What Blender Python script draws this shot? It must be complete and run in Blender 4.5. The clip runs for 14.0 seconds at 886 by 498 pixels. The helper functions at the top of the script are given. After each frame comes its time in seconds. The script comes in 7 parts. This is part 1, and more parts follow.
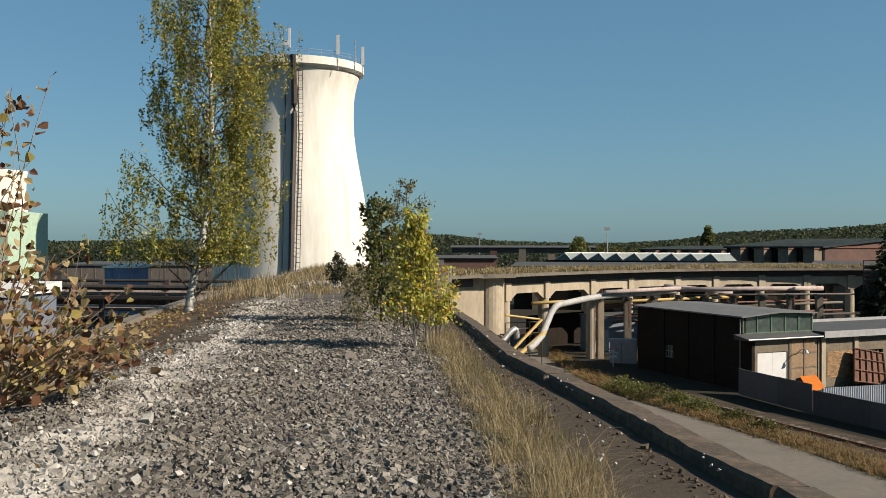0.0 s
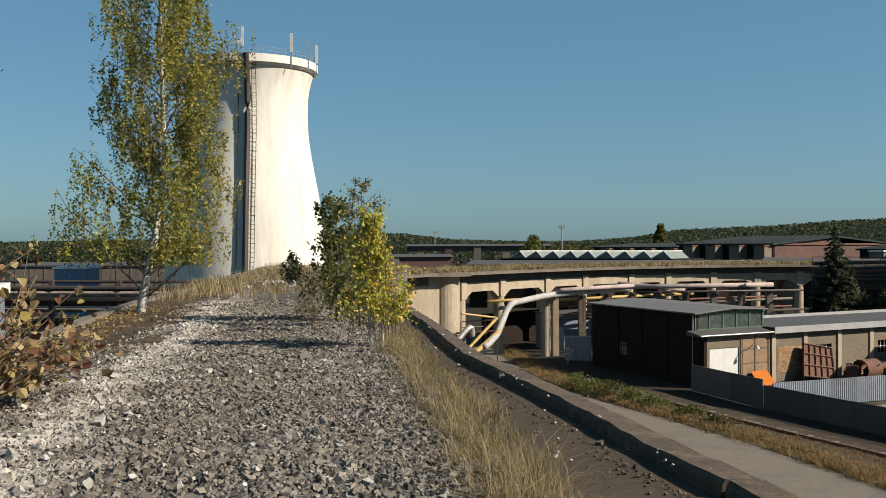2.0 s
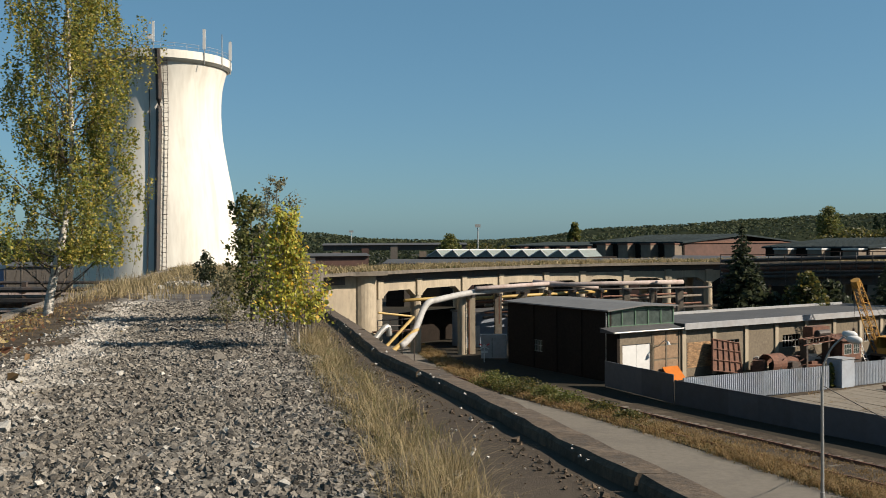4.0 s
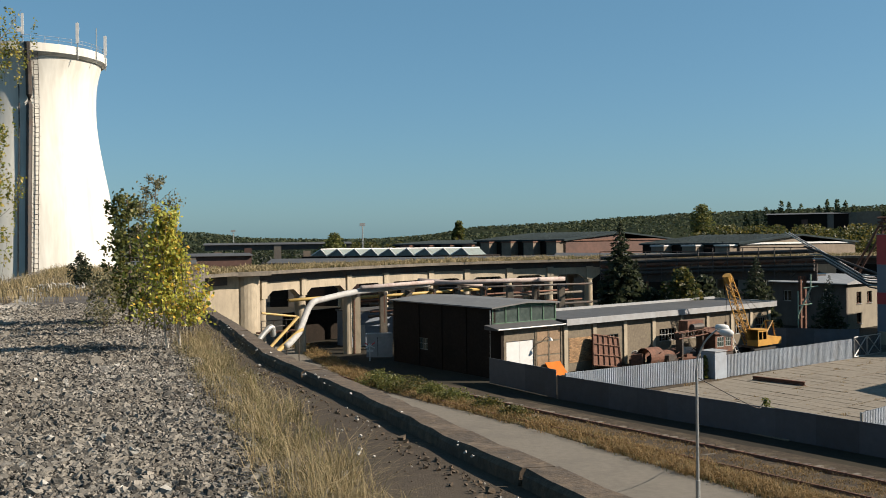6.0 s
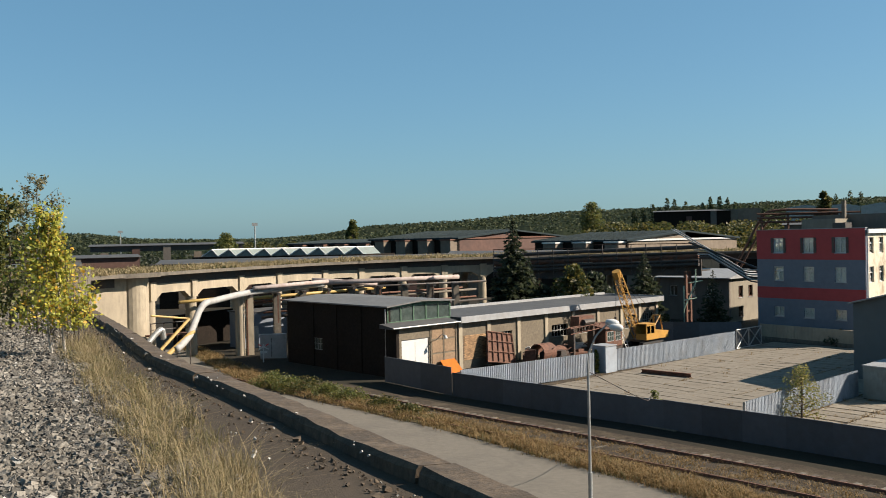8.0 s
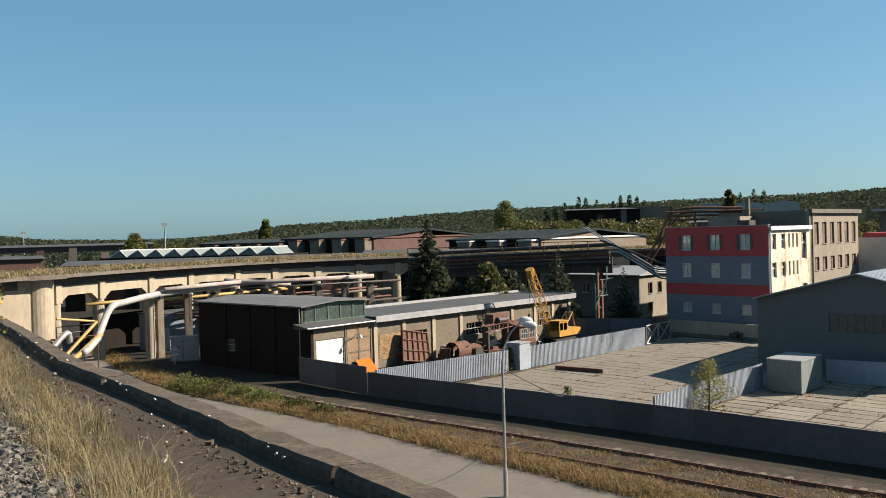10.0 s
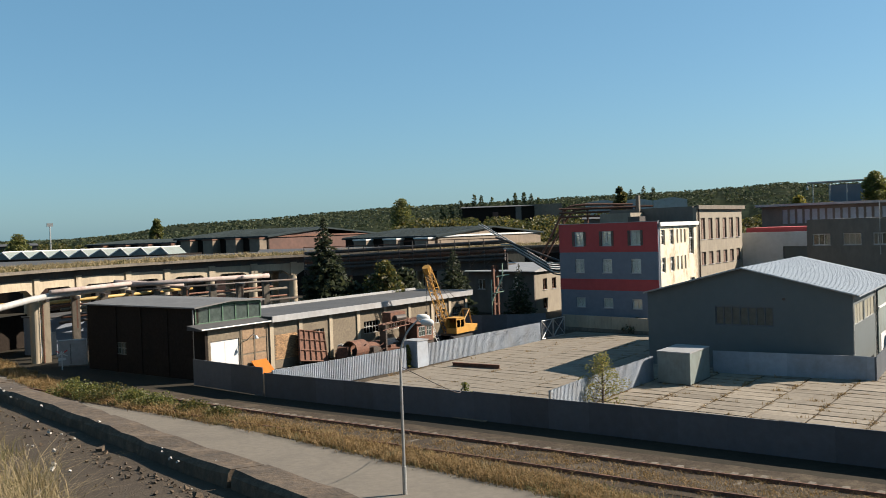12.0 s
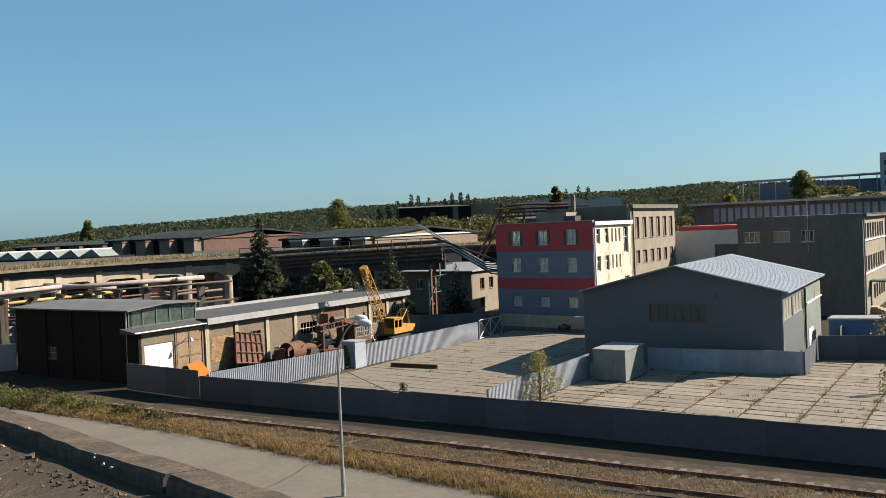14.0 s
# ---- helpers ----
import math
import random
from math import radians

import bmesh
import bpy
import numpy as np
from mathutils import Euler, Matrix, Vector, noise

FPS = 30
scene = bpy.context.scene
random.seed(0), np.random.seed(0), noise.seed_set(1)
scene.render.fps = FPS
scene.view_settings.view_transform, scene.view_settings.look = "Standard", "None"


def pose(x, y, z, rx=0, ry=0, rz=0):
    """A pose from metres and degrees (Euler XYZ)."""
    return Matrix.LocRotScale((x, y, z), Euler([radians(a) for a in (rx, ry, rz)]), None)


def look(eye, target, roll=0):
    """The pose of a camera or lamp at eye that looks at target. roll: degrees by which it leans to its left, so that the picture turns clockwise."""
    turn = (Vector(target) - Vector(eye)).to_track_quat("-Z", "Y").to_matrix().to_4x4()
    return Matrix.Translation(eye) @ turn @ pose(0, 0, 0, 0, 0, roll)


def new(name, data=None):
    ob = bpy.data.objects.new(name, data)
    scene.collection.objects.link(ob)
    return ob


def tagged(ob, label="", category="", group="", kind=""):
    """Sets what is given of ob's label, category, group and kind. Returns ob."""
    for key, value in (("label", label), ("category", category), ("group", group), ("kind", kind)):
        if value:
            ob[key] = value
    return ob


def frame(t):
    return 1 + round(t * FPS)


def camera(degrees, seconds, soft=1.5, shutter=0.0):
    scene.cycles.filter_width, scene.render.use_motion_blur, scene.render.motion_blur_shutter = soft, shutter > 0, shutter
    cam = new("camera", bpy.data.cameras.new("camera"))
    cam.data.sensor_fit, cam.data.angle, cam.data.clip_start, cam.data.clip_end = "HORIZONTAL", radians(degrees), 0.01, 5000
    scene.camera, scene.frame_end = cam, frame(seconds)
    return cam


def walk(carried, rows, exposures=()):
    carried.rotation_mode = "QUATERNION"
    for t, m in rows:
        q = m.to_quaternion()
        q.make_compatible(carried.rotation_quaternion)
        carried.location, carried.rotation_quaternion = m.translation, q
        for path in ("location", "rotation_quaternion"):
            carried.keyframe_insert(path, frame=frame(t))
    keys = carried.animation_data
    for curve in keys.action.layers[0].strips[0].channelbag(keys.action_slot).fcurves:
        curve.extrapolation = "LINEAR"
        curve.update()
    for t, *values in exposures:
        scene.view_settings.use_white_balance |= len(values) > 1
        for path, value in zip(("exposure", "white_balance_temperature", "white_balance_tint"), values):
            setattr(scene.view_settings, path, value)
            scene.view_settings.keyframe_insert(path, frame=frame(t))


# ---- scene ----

# ---------------------------------------------------------------- camera
cam = camera(47.07, 14.0, soft=0.85, shutter=0.4)
EYE = (0.0, 0.0, 10.0)
TURNS = (
    (0.0, 0.00, -0.10, -0.10), (0.5, -0.28, -0.13, -0.08), (1.0, -0.84, -0.14, 0.00), (1.5, -1.62, -0.16, 0.07),
    (2.0, -2.52, -0.17, 0.19), (4.5, -8.89, -0.27, 0.43), (5.0, -10.70, -0.29, 0.58), (5.5, -12.20, -0.33, 0.70),
    (6.0, -13.70, -0.38, 0.72), (6.5, -14.93, -0.42, 0.81), (7.0, -16.33, -0.45, 0.90), (7.5, -17.88, -0.50, 0.99),
    (8.0, -19.65, -0.55, 1.21), (10.5, -25.72, -0.78, 1.60), (11.0, -27.20, -0.86, 1.72), (11.5, -28.69, -0.95, 1.85),
    (12.0, -30.29, -1.01, 2.00), (12.5, -31.63, -1.06, 2.13), (13.0, -33.06, -1.12, 2.26), (13.5, -33.99, -1.17, 2.35),
    (14.0, -33.83, -1.14, 2.32))
walk(cam, [(t, pose(*EYE, 90 + p, r, y)) for t, y, p, r in TURNS],
     exposures=[(0.0, 0.91, 6600, 11), (4.5, 0.97, 6600, 11), (6.5, 1.13, 6550, 11), (14.0, 1.37, 6550, 12)])

# ---------------------------------------------------------------- light
SUN_HEADING, SUN_HEIGHT = 109.0, 34.0
world = bpy.data.worlds.new("sky")
scene.world = world
world.use_nodes = True
sky = world.node_tree.nodes.new("ShaderNodeTexSky")
sky.sky_type = "NISHITA"
sky.sun_disc = False
sky.sun_elevation, sky.sun_rotation = radians(SUN_HEIGHT), radians(SUN_HEADING)
sky.altitude, sky.air_density, sky.dust_density, sky.ozone_density = 800, 1.0, 1.6, 2.6
back = world.node_tree.nodes["Background"]
back.inputs["Strength"].default_value = 0.05
haze = world.node_tree.nodes.new("ShaderNodeMix")      # clear autumn air evens the sky out
haze.data_type = "RGBA"
haze.inputs[0].default_value = 0.42
haze.inputs[7].default_value = (1.15, 3.06, 4.2, 1)
cool = world.node_tree.nodes.new("ShaderNodeMix")
cool.data_type, cool.blend_type = "RGBA", "MULTIPLY"
cool.inputs[0].default_value = 1.0
cool.inputs[7].default_value = (0.80, 0.985, 1.06, 1)
world.node_tree.links.new(sky.outputs[0], cool.inputs[6])
world.node_tree.links.new(cool.outputs[2], haze.inputs[6])
world.node_tree.links.new(haze.outputs[2], back.inputs["Color"])
sun_data = bpy.data.lights.new("sun", "SUN")
sun_data.energy, sun_data.angle, sun_data.color = 5.0, radians(0.53), (1.0, 0.88, 0.73)
sun = new("sun", sun_data)
hd, el = radians(SUN_HEADING), radians(SUN_HEIGHT)
sun_way = Vector((math.sin(hd) * math.cos(el), math.cos(hd) * math.cos(el), math.sin(el)))
sun.matrix_world = look(sun_way * 60 + Vector((20, 40, 10)), Vector((20, 40, 10)))


# ---------------------------------------------------------------- materials
def paint(name, base, rough=0.8, metal=0.0, grain=6.0, vary=0.25, tint=None, stain=0.6, amount=0.35, bump=0.3, fine=60.0,
          streak=1.0, each=0.0, island=0.0, spec=0.5):
    """A weathered surface: fine grain, large stains towards tint, bump, and a shift from piece to piece."""
    m = bpy.data.materials.new(name)
    m.use_nodes = True
    nt = m.node_tree
    nd, ln = nt.nodes, nt.links
    bs = nd["Principled BSDF"]
    bs.inputs["Roughness"].default_value = rough
    bs.inputs["Metallic"].default_value = metal
    bs.inputs["Specular IOR Level"].default_value = spec
    geo = nd.new("ShaderNodeNewGeometry")
    mp = nd.new("ShaderNodeMapping")
    mp.inputs["Scale"].default_value = (1, 1, streak)
    ln.new(geo.outputs["Position"], mp.inputs["Vector"])

    def noise_tex(scale, detail, rgh=0.6):
        n = nd.new("ShaderNodeTexNoise")
        n.inputs["Scale"].default_value, n.inputs["Detail"].default_value = scale, detail
        n.inputs["Roughness"].default_value = rgh
        ln.new(mp.outputs[0], n.inputs["Vector"])
        return n

    def mapped(sock, lo, hi, a, b):
        r = nd.new("ShaderNodeMapRange")
        r.inputs[1].default_value, r.inputs[2].default_value = lo, hi
        r.inputs[3].default_value, r.inputs[4].default_value = a, b
        ln.new(sock, r.inputs[0])
        return r.outputs[0]

    def mix(kind, fac, a, b):
        x = nd.new("ShaderNodeMix")
        x.data_type, x.blend_type = "RGBA", kind
        for s, v in ((0, fac), (6, a), (7, b)):
            if hasattr(v, "node"):
                ln.new(v, x.inputs[s])
            elif s == 0:
                x.inputs[0].default_value = v
            else:
                x.inputs[s].default_value = (*v, 1)
        return x.outputs[2]

    n1, n2 = noise_tex(grain, 5), noise_tex(stain, 4, 0.7)
    lo, hi = [c * (1 - vary) for c in base], [min(1, c * (1 + vary)) for c in base]
    col = mix("MIX", mapped(n1.outputs[0], 0.3, 0.7, 0, 1), lo, hi)
    t = tint or [c * 0.55 for c in base]
    col = mix("MIX", mapped(n2.outputs[0], 0.48, 0.68, 0, amount), col, t)
    if each or island:
        if each:
            info = nd.new("ShaderNodeObjectInfo")
            rnd, am = info.outputs["Random"], each
        else:
            rnd, am = geo.outputs["Random Per Island"], island
        v = mapped(rnd, 0, 1, 1 - am, 1 + am)
        hsv = nd.new("ShaderNodeHueSaturation")
        ln.new(v, hsv.inputs["Value"])
        ln.new(col, hsv.inputs["Color"])
        col = hsv.outputs[0]
    ln.new(col, bs.inputs["Base Color"])
    if bump:
        n3 = noise_tex(fine, 3)
        b = nd.new("ShaderNodeBump")
        b.inputs["Strength"].default_value, b.inputs["Distance"].default_value = bump, 0.02
        ln.new(n3.outputs[0], b.inputs["Height"])
        ln.new(b.outputs[0], bs.inputs["Normal"])
    return m


def leaf_paint(name, colours, thin=0.48, rough=0.5):
    """Leaves: a colour per leaf from a ramp, with light coming through."""
    m = bpy.data.materials.new(name)
    m.use_nodes = True
    nd, ln = m.node_tree.nodes, m.node_tree.links
    bs = nd["Principled BSDF"]
    bs.inputs["Roughness"].default_value = rough
    bs.inputs["Specular IOR Level"].default_value = 0.3
    geo, ramp = nd.new("ShaderNodeNewGeometry"), nd.new("ShaderNodeValToRGB")
    ln.new(geo.outputs["Random Per Island"], ramp.inputs[0])
    ramp.color_ramp.interpolation = "CONSTANT"
    for i, c in enumerate(colours):
        e = ramp.color_ramp.elements[i] if i < 2 else ramp.color_ramp.elements.new(i / len(colours))
        e.position = i / len(colours)
        e.color = (*c, 1)
    tr, mx = nd.new("ShaderNodeBsdfTranslucent"), nd.new("ShaderNodeMixShader")
    mx.inputs[0].default_value = thin
    ln.new(ramp.outputs[0], bs.inputs["Base Color"])
    ln.new(ramp.outputs[0], tr.inputs["Color"])
    ln.new(bs.outputs[0], mx.inputs[1])
    ln.new(tr.outputs[0], mx.inputs[2])
    ln.new(mx.outputs[0], nd["Material Output"].inputs["Surface"])
    return m


def glass_paint(name, tint=(0.88, 0.92, 0.9), rough=0.03):
    m = bpy.data.materials.new(name)
    m.use_nodes = True
    nd, ln = m.node_tree.nodes, m.node_tree.links
    gl, tr, mx, fr = (nd.new("ShaderNodeBsdfGlossy"), nd.new("ShaderNodeBsdfTransparent"), nd.new("ShaderNodeMixShader"),
                      nd.new("ShaderNodeFresnel"))
    gl.inputs["Roughness"].default_value = rough
    tr.inputs["Color"].default_value = (*tint, 1)
    fr.inputs["IOR"].default_value = 1.4
    ln.new(fr.outputs[0], mx.inputs[0])
    ln.new(tr.outputs[0], mx.inputs[1])
    ln.new(gl.outputs[0], mx.inputs[2])
    ln.new(mx.outputs[0], nd["Material Output"].inputs["Surface"])
    return m


M = {
    "ballast_bed": paint("ballast_bed", (0.041, 0.034, 0.028), 0.95, grain=14, vary=0.5, tint=(0.153, 0.148, 0.132), stain=0.5, amount=0.4, bump=1.0, fine=22),
    "stone": paint("stone", (0.098, 0.088, 0.073), 0.85, grain=30, vary=0.25, tint=(0.184, 0.177, 0.161), stain=0.7, amount=0.4, bump=0.4, island=0.7),
    "pale_stone": paint("pale_stone", (0.299, 0.288, 0.261), 0.9, grain=30, vary=0.2, bump=0.4, island=0.3),
    "soil": paint("soil", (0.0363, 0.0275, 0.0187), 0.95, grain=9, vary=0.5, tint=(0.095, 0.0762, 0.0513), stain=0.8, amount=0.6, bump=1.0, fine=18, spec=0.2),
    "asphalt": paint("asphalt", (0.042, 0.033, 0.024), 0.9, grain=20, vary=0.3, tint=(0.057, 0.046, 0.034), stain=0.7, amount=0.7, bump=0.5, fine=70, spec=0.2),
    "kerb": paint("kerb", (0.07, 0.05, 0.032), 0.95, grain=12, vary=0.45, tint=(0.024, 0.019, 0.014), stain=2.2, amount=0.7, bump=0.45, fine=30),
    "concrete": paint("concrete", (0.285, 0.242, 0.176), 0.9, grain=4, vary=0.2, tint=(0.143, 0.121, 0.093), stain=0.5, amount=0.5, bump=0.4, fine=25, streak=0.35),
    "old_concrete": paint("old_concrete", (0.107, 0.092, 0.073), 0.92, grain=5, vary=0.3, tint=(0.058, 0.049, 0.039), stain=0.7, amount=0.6, bump=0.5, fine=20, streak=0.4),
    "road": paint("road", (0.121, 0.109, 0.091), 0.9, grain=3, vary=0.12, tint=(0.088, 0.08, 0.069), stain=0.25, amount=0.6, bump=0.3, fine=30, spec=0.2),
    "slab": paint("slab", (0.155, 0.134, 0.103), 0.9, grain=4, vary=0.22, tint=(0.105, 0.085, 0.06), stain=0.6, amount=0.7, bump=0.3, fine=30, each=0.2),
    "ground": paint("ground", (0.014, 0.012, 0.008), 0.95, grain=2.5, vary=0.45, tint=(0.029, 0.024, 0.014), stain=0.12, amount=0.7, bump=0.7, fine=10, spec=0.2),
    "dry_ground": paint("dry_ground", (0.089, 0.069, 0.033), 0.95, grain=4, vary=0.4, tint=(0.044, 0.044, 0.018), stain=0.5, amount=0.7, bump=0.8, fine=12, spec=0.2),
    "tower": paint("tower", (0.522, 0.508, 0.458), 0.9, grain=1.6, vary=0.07, tint=(0.353, 0.331, 0.282), stain=0.5, amount=0.55, bump=0.25, fine=6, streak=0.12),
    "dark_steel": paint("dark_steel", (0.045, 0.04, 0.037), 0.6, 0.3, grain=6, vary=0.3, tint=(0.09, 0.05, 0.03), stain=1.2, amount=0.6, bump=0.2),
    "rust": paint("rust", (0.109, 0.048, 0.029), 0.85, 0.1, grain=5, vary=0.4, tint=(0.051, 0.025, 0.018), stain=1.3, amount=0.7, bump=0.5, fine=25),
    "steel": paint("steel", (0.294, 0.301, 0.294), 0.5, 0.5, grain=5, vary=0.15, tint=(0.21, 0.189, 0.168), stain=0.7, amount=0.4, bump=0.15),
    "lagging": paint("lagging", (0.30, 0.25, 0.23), 0.85, 0.0, grain=3, vary=0.2, tint=(0.18, 0.115, 0.10), stain=0.8, amount=0.7, bump=0.3, fine=15),
    "silver": paint("silver", (0.30, 0.30, 0.29), 0.75, 0.1, grain=3, vary=0.15, tint=(0.19, 0.175, 0.165), stain=0.9, amount=0.6, bump=0.3),
    "white": paint("white", (0.461, 0.467, 0.461), 0.7, grain=2, vary=0.06, tint=(0.32, 0.313, 0.294), stain=0.7, amount=0.35, bump=0.1),
    "cream": paint("cream", (0.50, 0.45, 0.35), 0.88, grain=5, vary=0.14, tint=(0.22, 0.16, 0.10), stain=0.9, amount=0.85, bump=0.4, streak=0.55),
    "beige": paint("beige", (0.189, 0.166, 0.128), 0.9, grain=2, vary=0.14, tint=(0.128, 0.109, 0.081), stain=0.35, amount=0.6, bump=0.3, streak=0.5),
    "grey_render": paint("grey_render", (0.111, 0.096, 0.081), 0.9, grain=2, vary=0.12, tint=(0.067, 0.059, 0.052), stain=0.3, amount=0.55, bump=0.3, streak=0.5),
    "red": paint("red", (0.30, 0.035, 0.035), 0.75, grain=2, vary=0.08, stain=0.4, amount=0.15, bump=0.1),
    "blue_grey": paint("blue_grey", (0.105, 0.125, 0.155), 0.75, grain=2, vary=0.08, stain=0.4, amount=0.15, bump=0.1),
    "hangar": paint("hangar", (0.07, 0.086, 0.089), 0.65, 0.1, grain=1.5, vary=0.06, tint=(0.079, 0.093, 0.098), stain=0.3, amount=0.4, bump=0.08),
    "hangar_roof": paint("hangar_roof", (0.211, 0.243, 0.274), 0.5, 0.1, grain=1.5, vary=0.05, stain=0.3, amount=0.15, bump=0.05),
    "fence": paint("fence", (0.057, 0.067, 0.08), 0.65, 0.2, grain=2.5, vary=0.12, tint=(0.053, 0.057, 0.065), stain=0.6, amount=0.55, bump=0.12, each=0.22),
    "fence_pale": paint("fence_pale", (0.232, 0.264, 0.303), 0.6, 0.2, grain=2.5, vary=0.1, tint=(0.174, 0.167, 0.161), stain=0.6, amount=0.45, bump=0.12, each=0.12),
    "roof_felt": paint("roof_felt", (0.039, 0.04, 0.042), 0.75, grain=2, vary=0.25, tint=(0.068, 0.068, 0.065), stain=0.35, amount=0.6, bump=0.3, fine=20),
    "pale_felt": paint("pale_felt", (0.096, 0.096, 0.094), 0.7, grain=2, vary=0.25, tint=(0.058, 0.058, 0.058), stain=0.5, amount=0.6, bump=0.3, fine=20),
    "container": paint("container", (0.136, 0.164, 0.156), 0.6, 0.1, grain=2, vary=0.15, tint=(0.096, 0.088, 0.072), stain=0.8, amount=0.5, bump=0.1),
    "frosted": paint("frosted", (0.26, 0.25, 0.20), 0.3, grain=2, vary=0.15, amount=0.3, bump=0.05),
    "zinc": paint("zinc", (0.245, 0.252, 0.258), 0.6, 0.2, grain=2, vary=0.15, tint=(0.224, 0.211, 0.204), stain=0.6, amount=0.5, bump=0.1),
    # dark brick, its colour lowered further to carry the shade of these walls
    "shade_dark_brick": paint("shade_dark_brick", (0.0144, 0.0108, 0.0084), 0.9, grain=5, vary=0.35, tint=(0.0084, 0.0072, 0.006), stain=0.5, amount=0.6, bump=0.5, fine=14, spec=0.12),
    "brick": paint("brick", (0.198, 0.132, 0.079), 0.9, grain=7, vary=0.3, tint=(0.106, 0.073, 0.046), stain=0.7, amount=0.6, bump=0.5, fine=16),
    "brick_piece": paint("brick_piece", (0.238, 0.145, 0.073), 0.9, grain=12, vary=0.3, tint=(0.145, 0.092, 0.053), stain=1.5, amount=0.5, bump=0.4, fine=30, island=0.35),
    "plaster": paint("plaster", (0.121, 0.099, 0.069), 0.92, grain=5, vary=0.25, tint=(0.089, 0.07, 0.051), stain=0.7, amount=0.65, bump=0.4, fine=16),
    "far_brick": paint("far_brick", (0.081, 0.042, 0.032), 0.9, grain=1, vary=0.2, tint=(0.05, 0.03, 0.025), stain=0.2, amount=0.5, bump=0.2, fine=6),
    "far_pale": paint("far_pale", (0.153, 0.121, 0.09), 0.9, grain=1, vary=0.2, stain=0.2, amount=0.4, bump=0.2, fine=6),
    "far_roof": paint("far_roof", (0.018, 0.027, 0.03), 0.9, grain=1, vary=0.25, tint=(0.04, 0.052, 0.053), stain=0.3, amount=0.5, bump=0.2, fine=6, spec=0.15),
    "orange": paint("orange", (0.36, 0.105, 0.014), 0.9, grain=3, vary=0.1, amount=0.2, bump=0.1, spec=0.2),
    "yellow": paint("yellow", (0.38, 0.199, 0.033), 0.55, grain=3, vary=0.15, tint=(0.143, 0.071, 0.019), stain=1.5, amount=0.5, bump=0.15),
    "pipe_yellow": paint("pipe_yellow", (0.326, 0.22, 0.063), 0.6, grain=3, vary=0.15, tint=(0.189, 0.115, 0.047), stain=1.2, amount=0.45, bump=0.15),
    "green_metal": paint("green_metal", (0.045, 0.10, 0.06), 0.6, 0.1, grain=3, vary=0.2, amount=0.3, bump=0.1),
    "mint": paint("mint", (0.28, 0.385, 0.294), 0.8, grain=2, vary=0.1, amount=0.2, bump=0.1),
    "blue": paint("blue", (0.048, 0.104, 0.224), 0.6, grain=2, vary=0.1, amount=0.2, bump=0.1),
    "red_sign": paint("red_sign", (0.5, 0.03, 0.03), 0.5, amount=0.1, bump=0.05),
    "rubber": paint("rubber", (0.02, 0.02, 0.02), 0.8, amount=0.2, bump=0.2),
    "birch_bark": paint("birch_bark", (0.435, 0.413, 0.367), 0.85, grain=9, vary=0.25, tint=(0.038, 0.03, 0.026), stain=5.0, amount=0.9, bump=0.5, fine=20, streak=2.0),
    "bark": paint("bark", (0.084, 0.063, 0.045), 0.9, grain=9, vary=0.4, amount=0.5, bump=0.6, fine=20),
    "twig": paint("twig", (0.198, 0.152, 0.106), 0.85, grain=9, vary=0.3, amount=0.4, bump=0.3),
    "wood": paint("wood", (0.05, 0.037, 0.027), 0.9, grain=9, vary=0.35, amount=0.5, bump=0.4, streak=0.3),
    "shutter_board": paint("shutter_board", (0.15, 0.105, 0.08), 0.85, grain=6, vary=0.3, tint=(0.09, 0.06, 0.045), stain=0.8, amount=0.5, bump=0.3, each=0.3),
    "curtain": paint("curtain", (0.665, 0.665, 0.646), 0.9, grain=8, vary=0.1, amount=0.2, bump=0.1, streak=0.1),
    "hill": paint("hill", (0.016, 0.022, 0.016), 0.95, grain=0.05, vary=0.5, tint=(0.022, 0.025, 0.014), stain=0.012, amount=0.7, bump=1.0, fine=0.2, spec=0.0),
    "glass": glass_paint("glass"),
    "dirty_glass": paint("dirty_glass", (0.035, 0.05, 0.045), 0.25, grain=3, vary=0.3, tint=(0.06, 0.072, 0.066), stain=1.5, amount=0.6, bump=0.1),
    "birch_leaf": leaf_paint("birch_leaf", [(0.151, 0.174, 0.038), (0.211, 0.218, 0.046), (0.302, 0.256, 0.046), (0.105, 0.135, 0.033), (0.24, 0.226, 0.053), (0.391, 0.302, 0.06)]),
    "sapling_leaf": leaf_paint("sapling_leaf", [(0.365, 0.365, 0.06), (0.293, 0.316, 0.06), (0.511, 0.438, 0.073), (0.244, 0.267, 0.055), (0.633, 0.389, 0.06), (0.414, 0.389, 0.073), (0.329, 0.342, 0.06)]),
    "green_weed": leaf_paint("green_weed", [(0.16, 0.165, 0.05), (0.21, 0.19, 0.06), (0.12, 0.13, 0.045), (0.26, 0.22, 0.07)]),
    "bush_leaf": leaf_paint("bush_leaf", [(0.082, 0.1, 0.03), (0.117, 0.129, 0.035), (0.164, 0.152, 0.041), (0.059, 0.07, 0.024)]),
    "dark_leaf": leaf_paint("dark_leaf", [(0.026, 0.035, 0.021), (0.034, 0.044, 0.022), (0.045, 0.053, 0.026)]),
    "grey_leaf": leaf_paint("grey_leaf", [(0.172, 0.161, 0.097), (0.118, 0.118, 0.064), (0.215, 0.194, 0.108)]),
    "dead_leaf": leaf_paint("dead_leaf", [(0.328, 0.239, 0.116), (0.232, 0.143, 0.068), (0.116, 0.055, 0.034), (0.382, 0.3, 0.15), (0.3, 0.245, 0.075), (0.15, 0.075, 0.041)]),
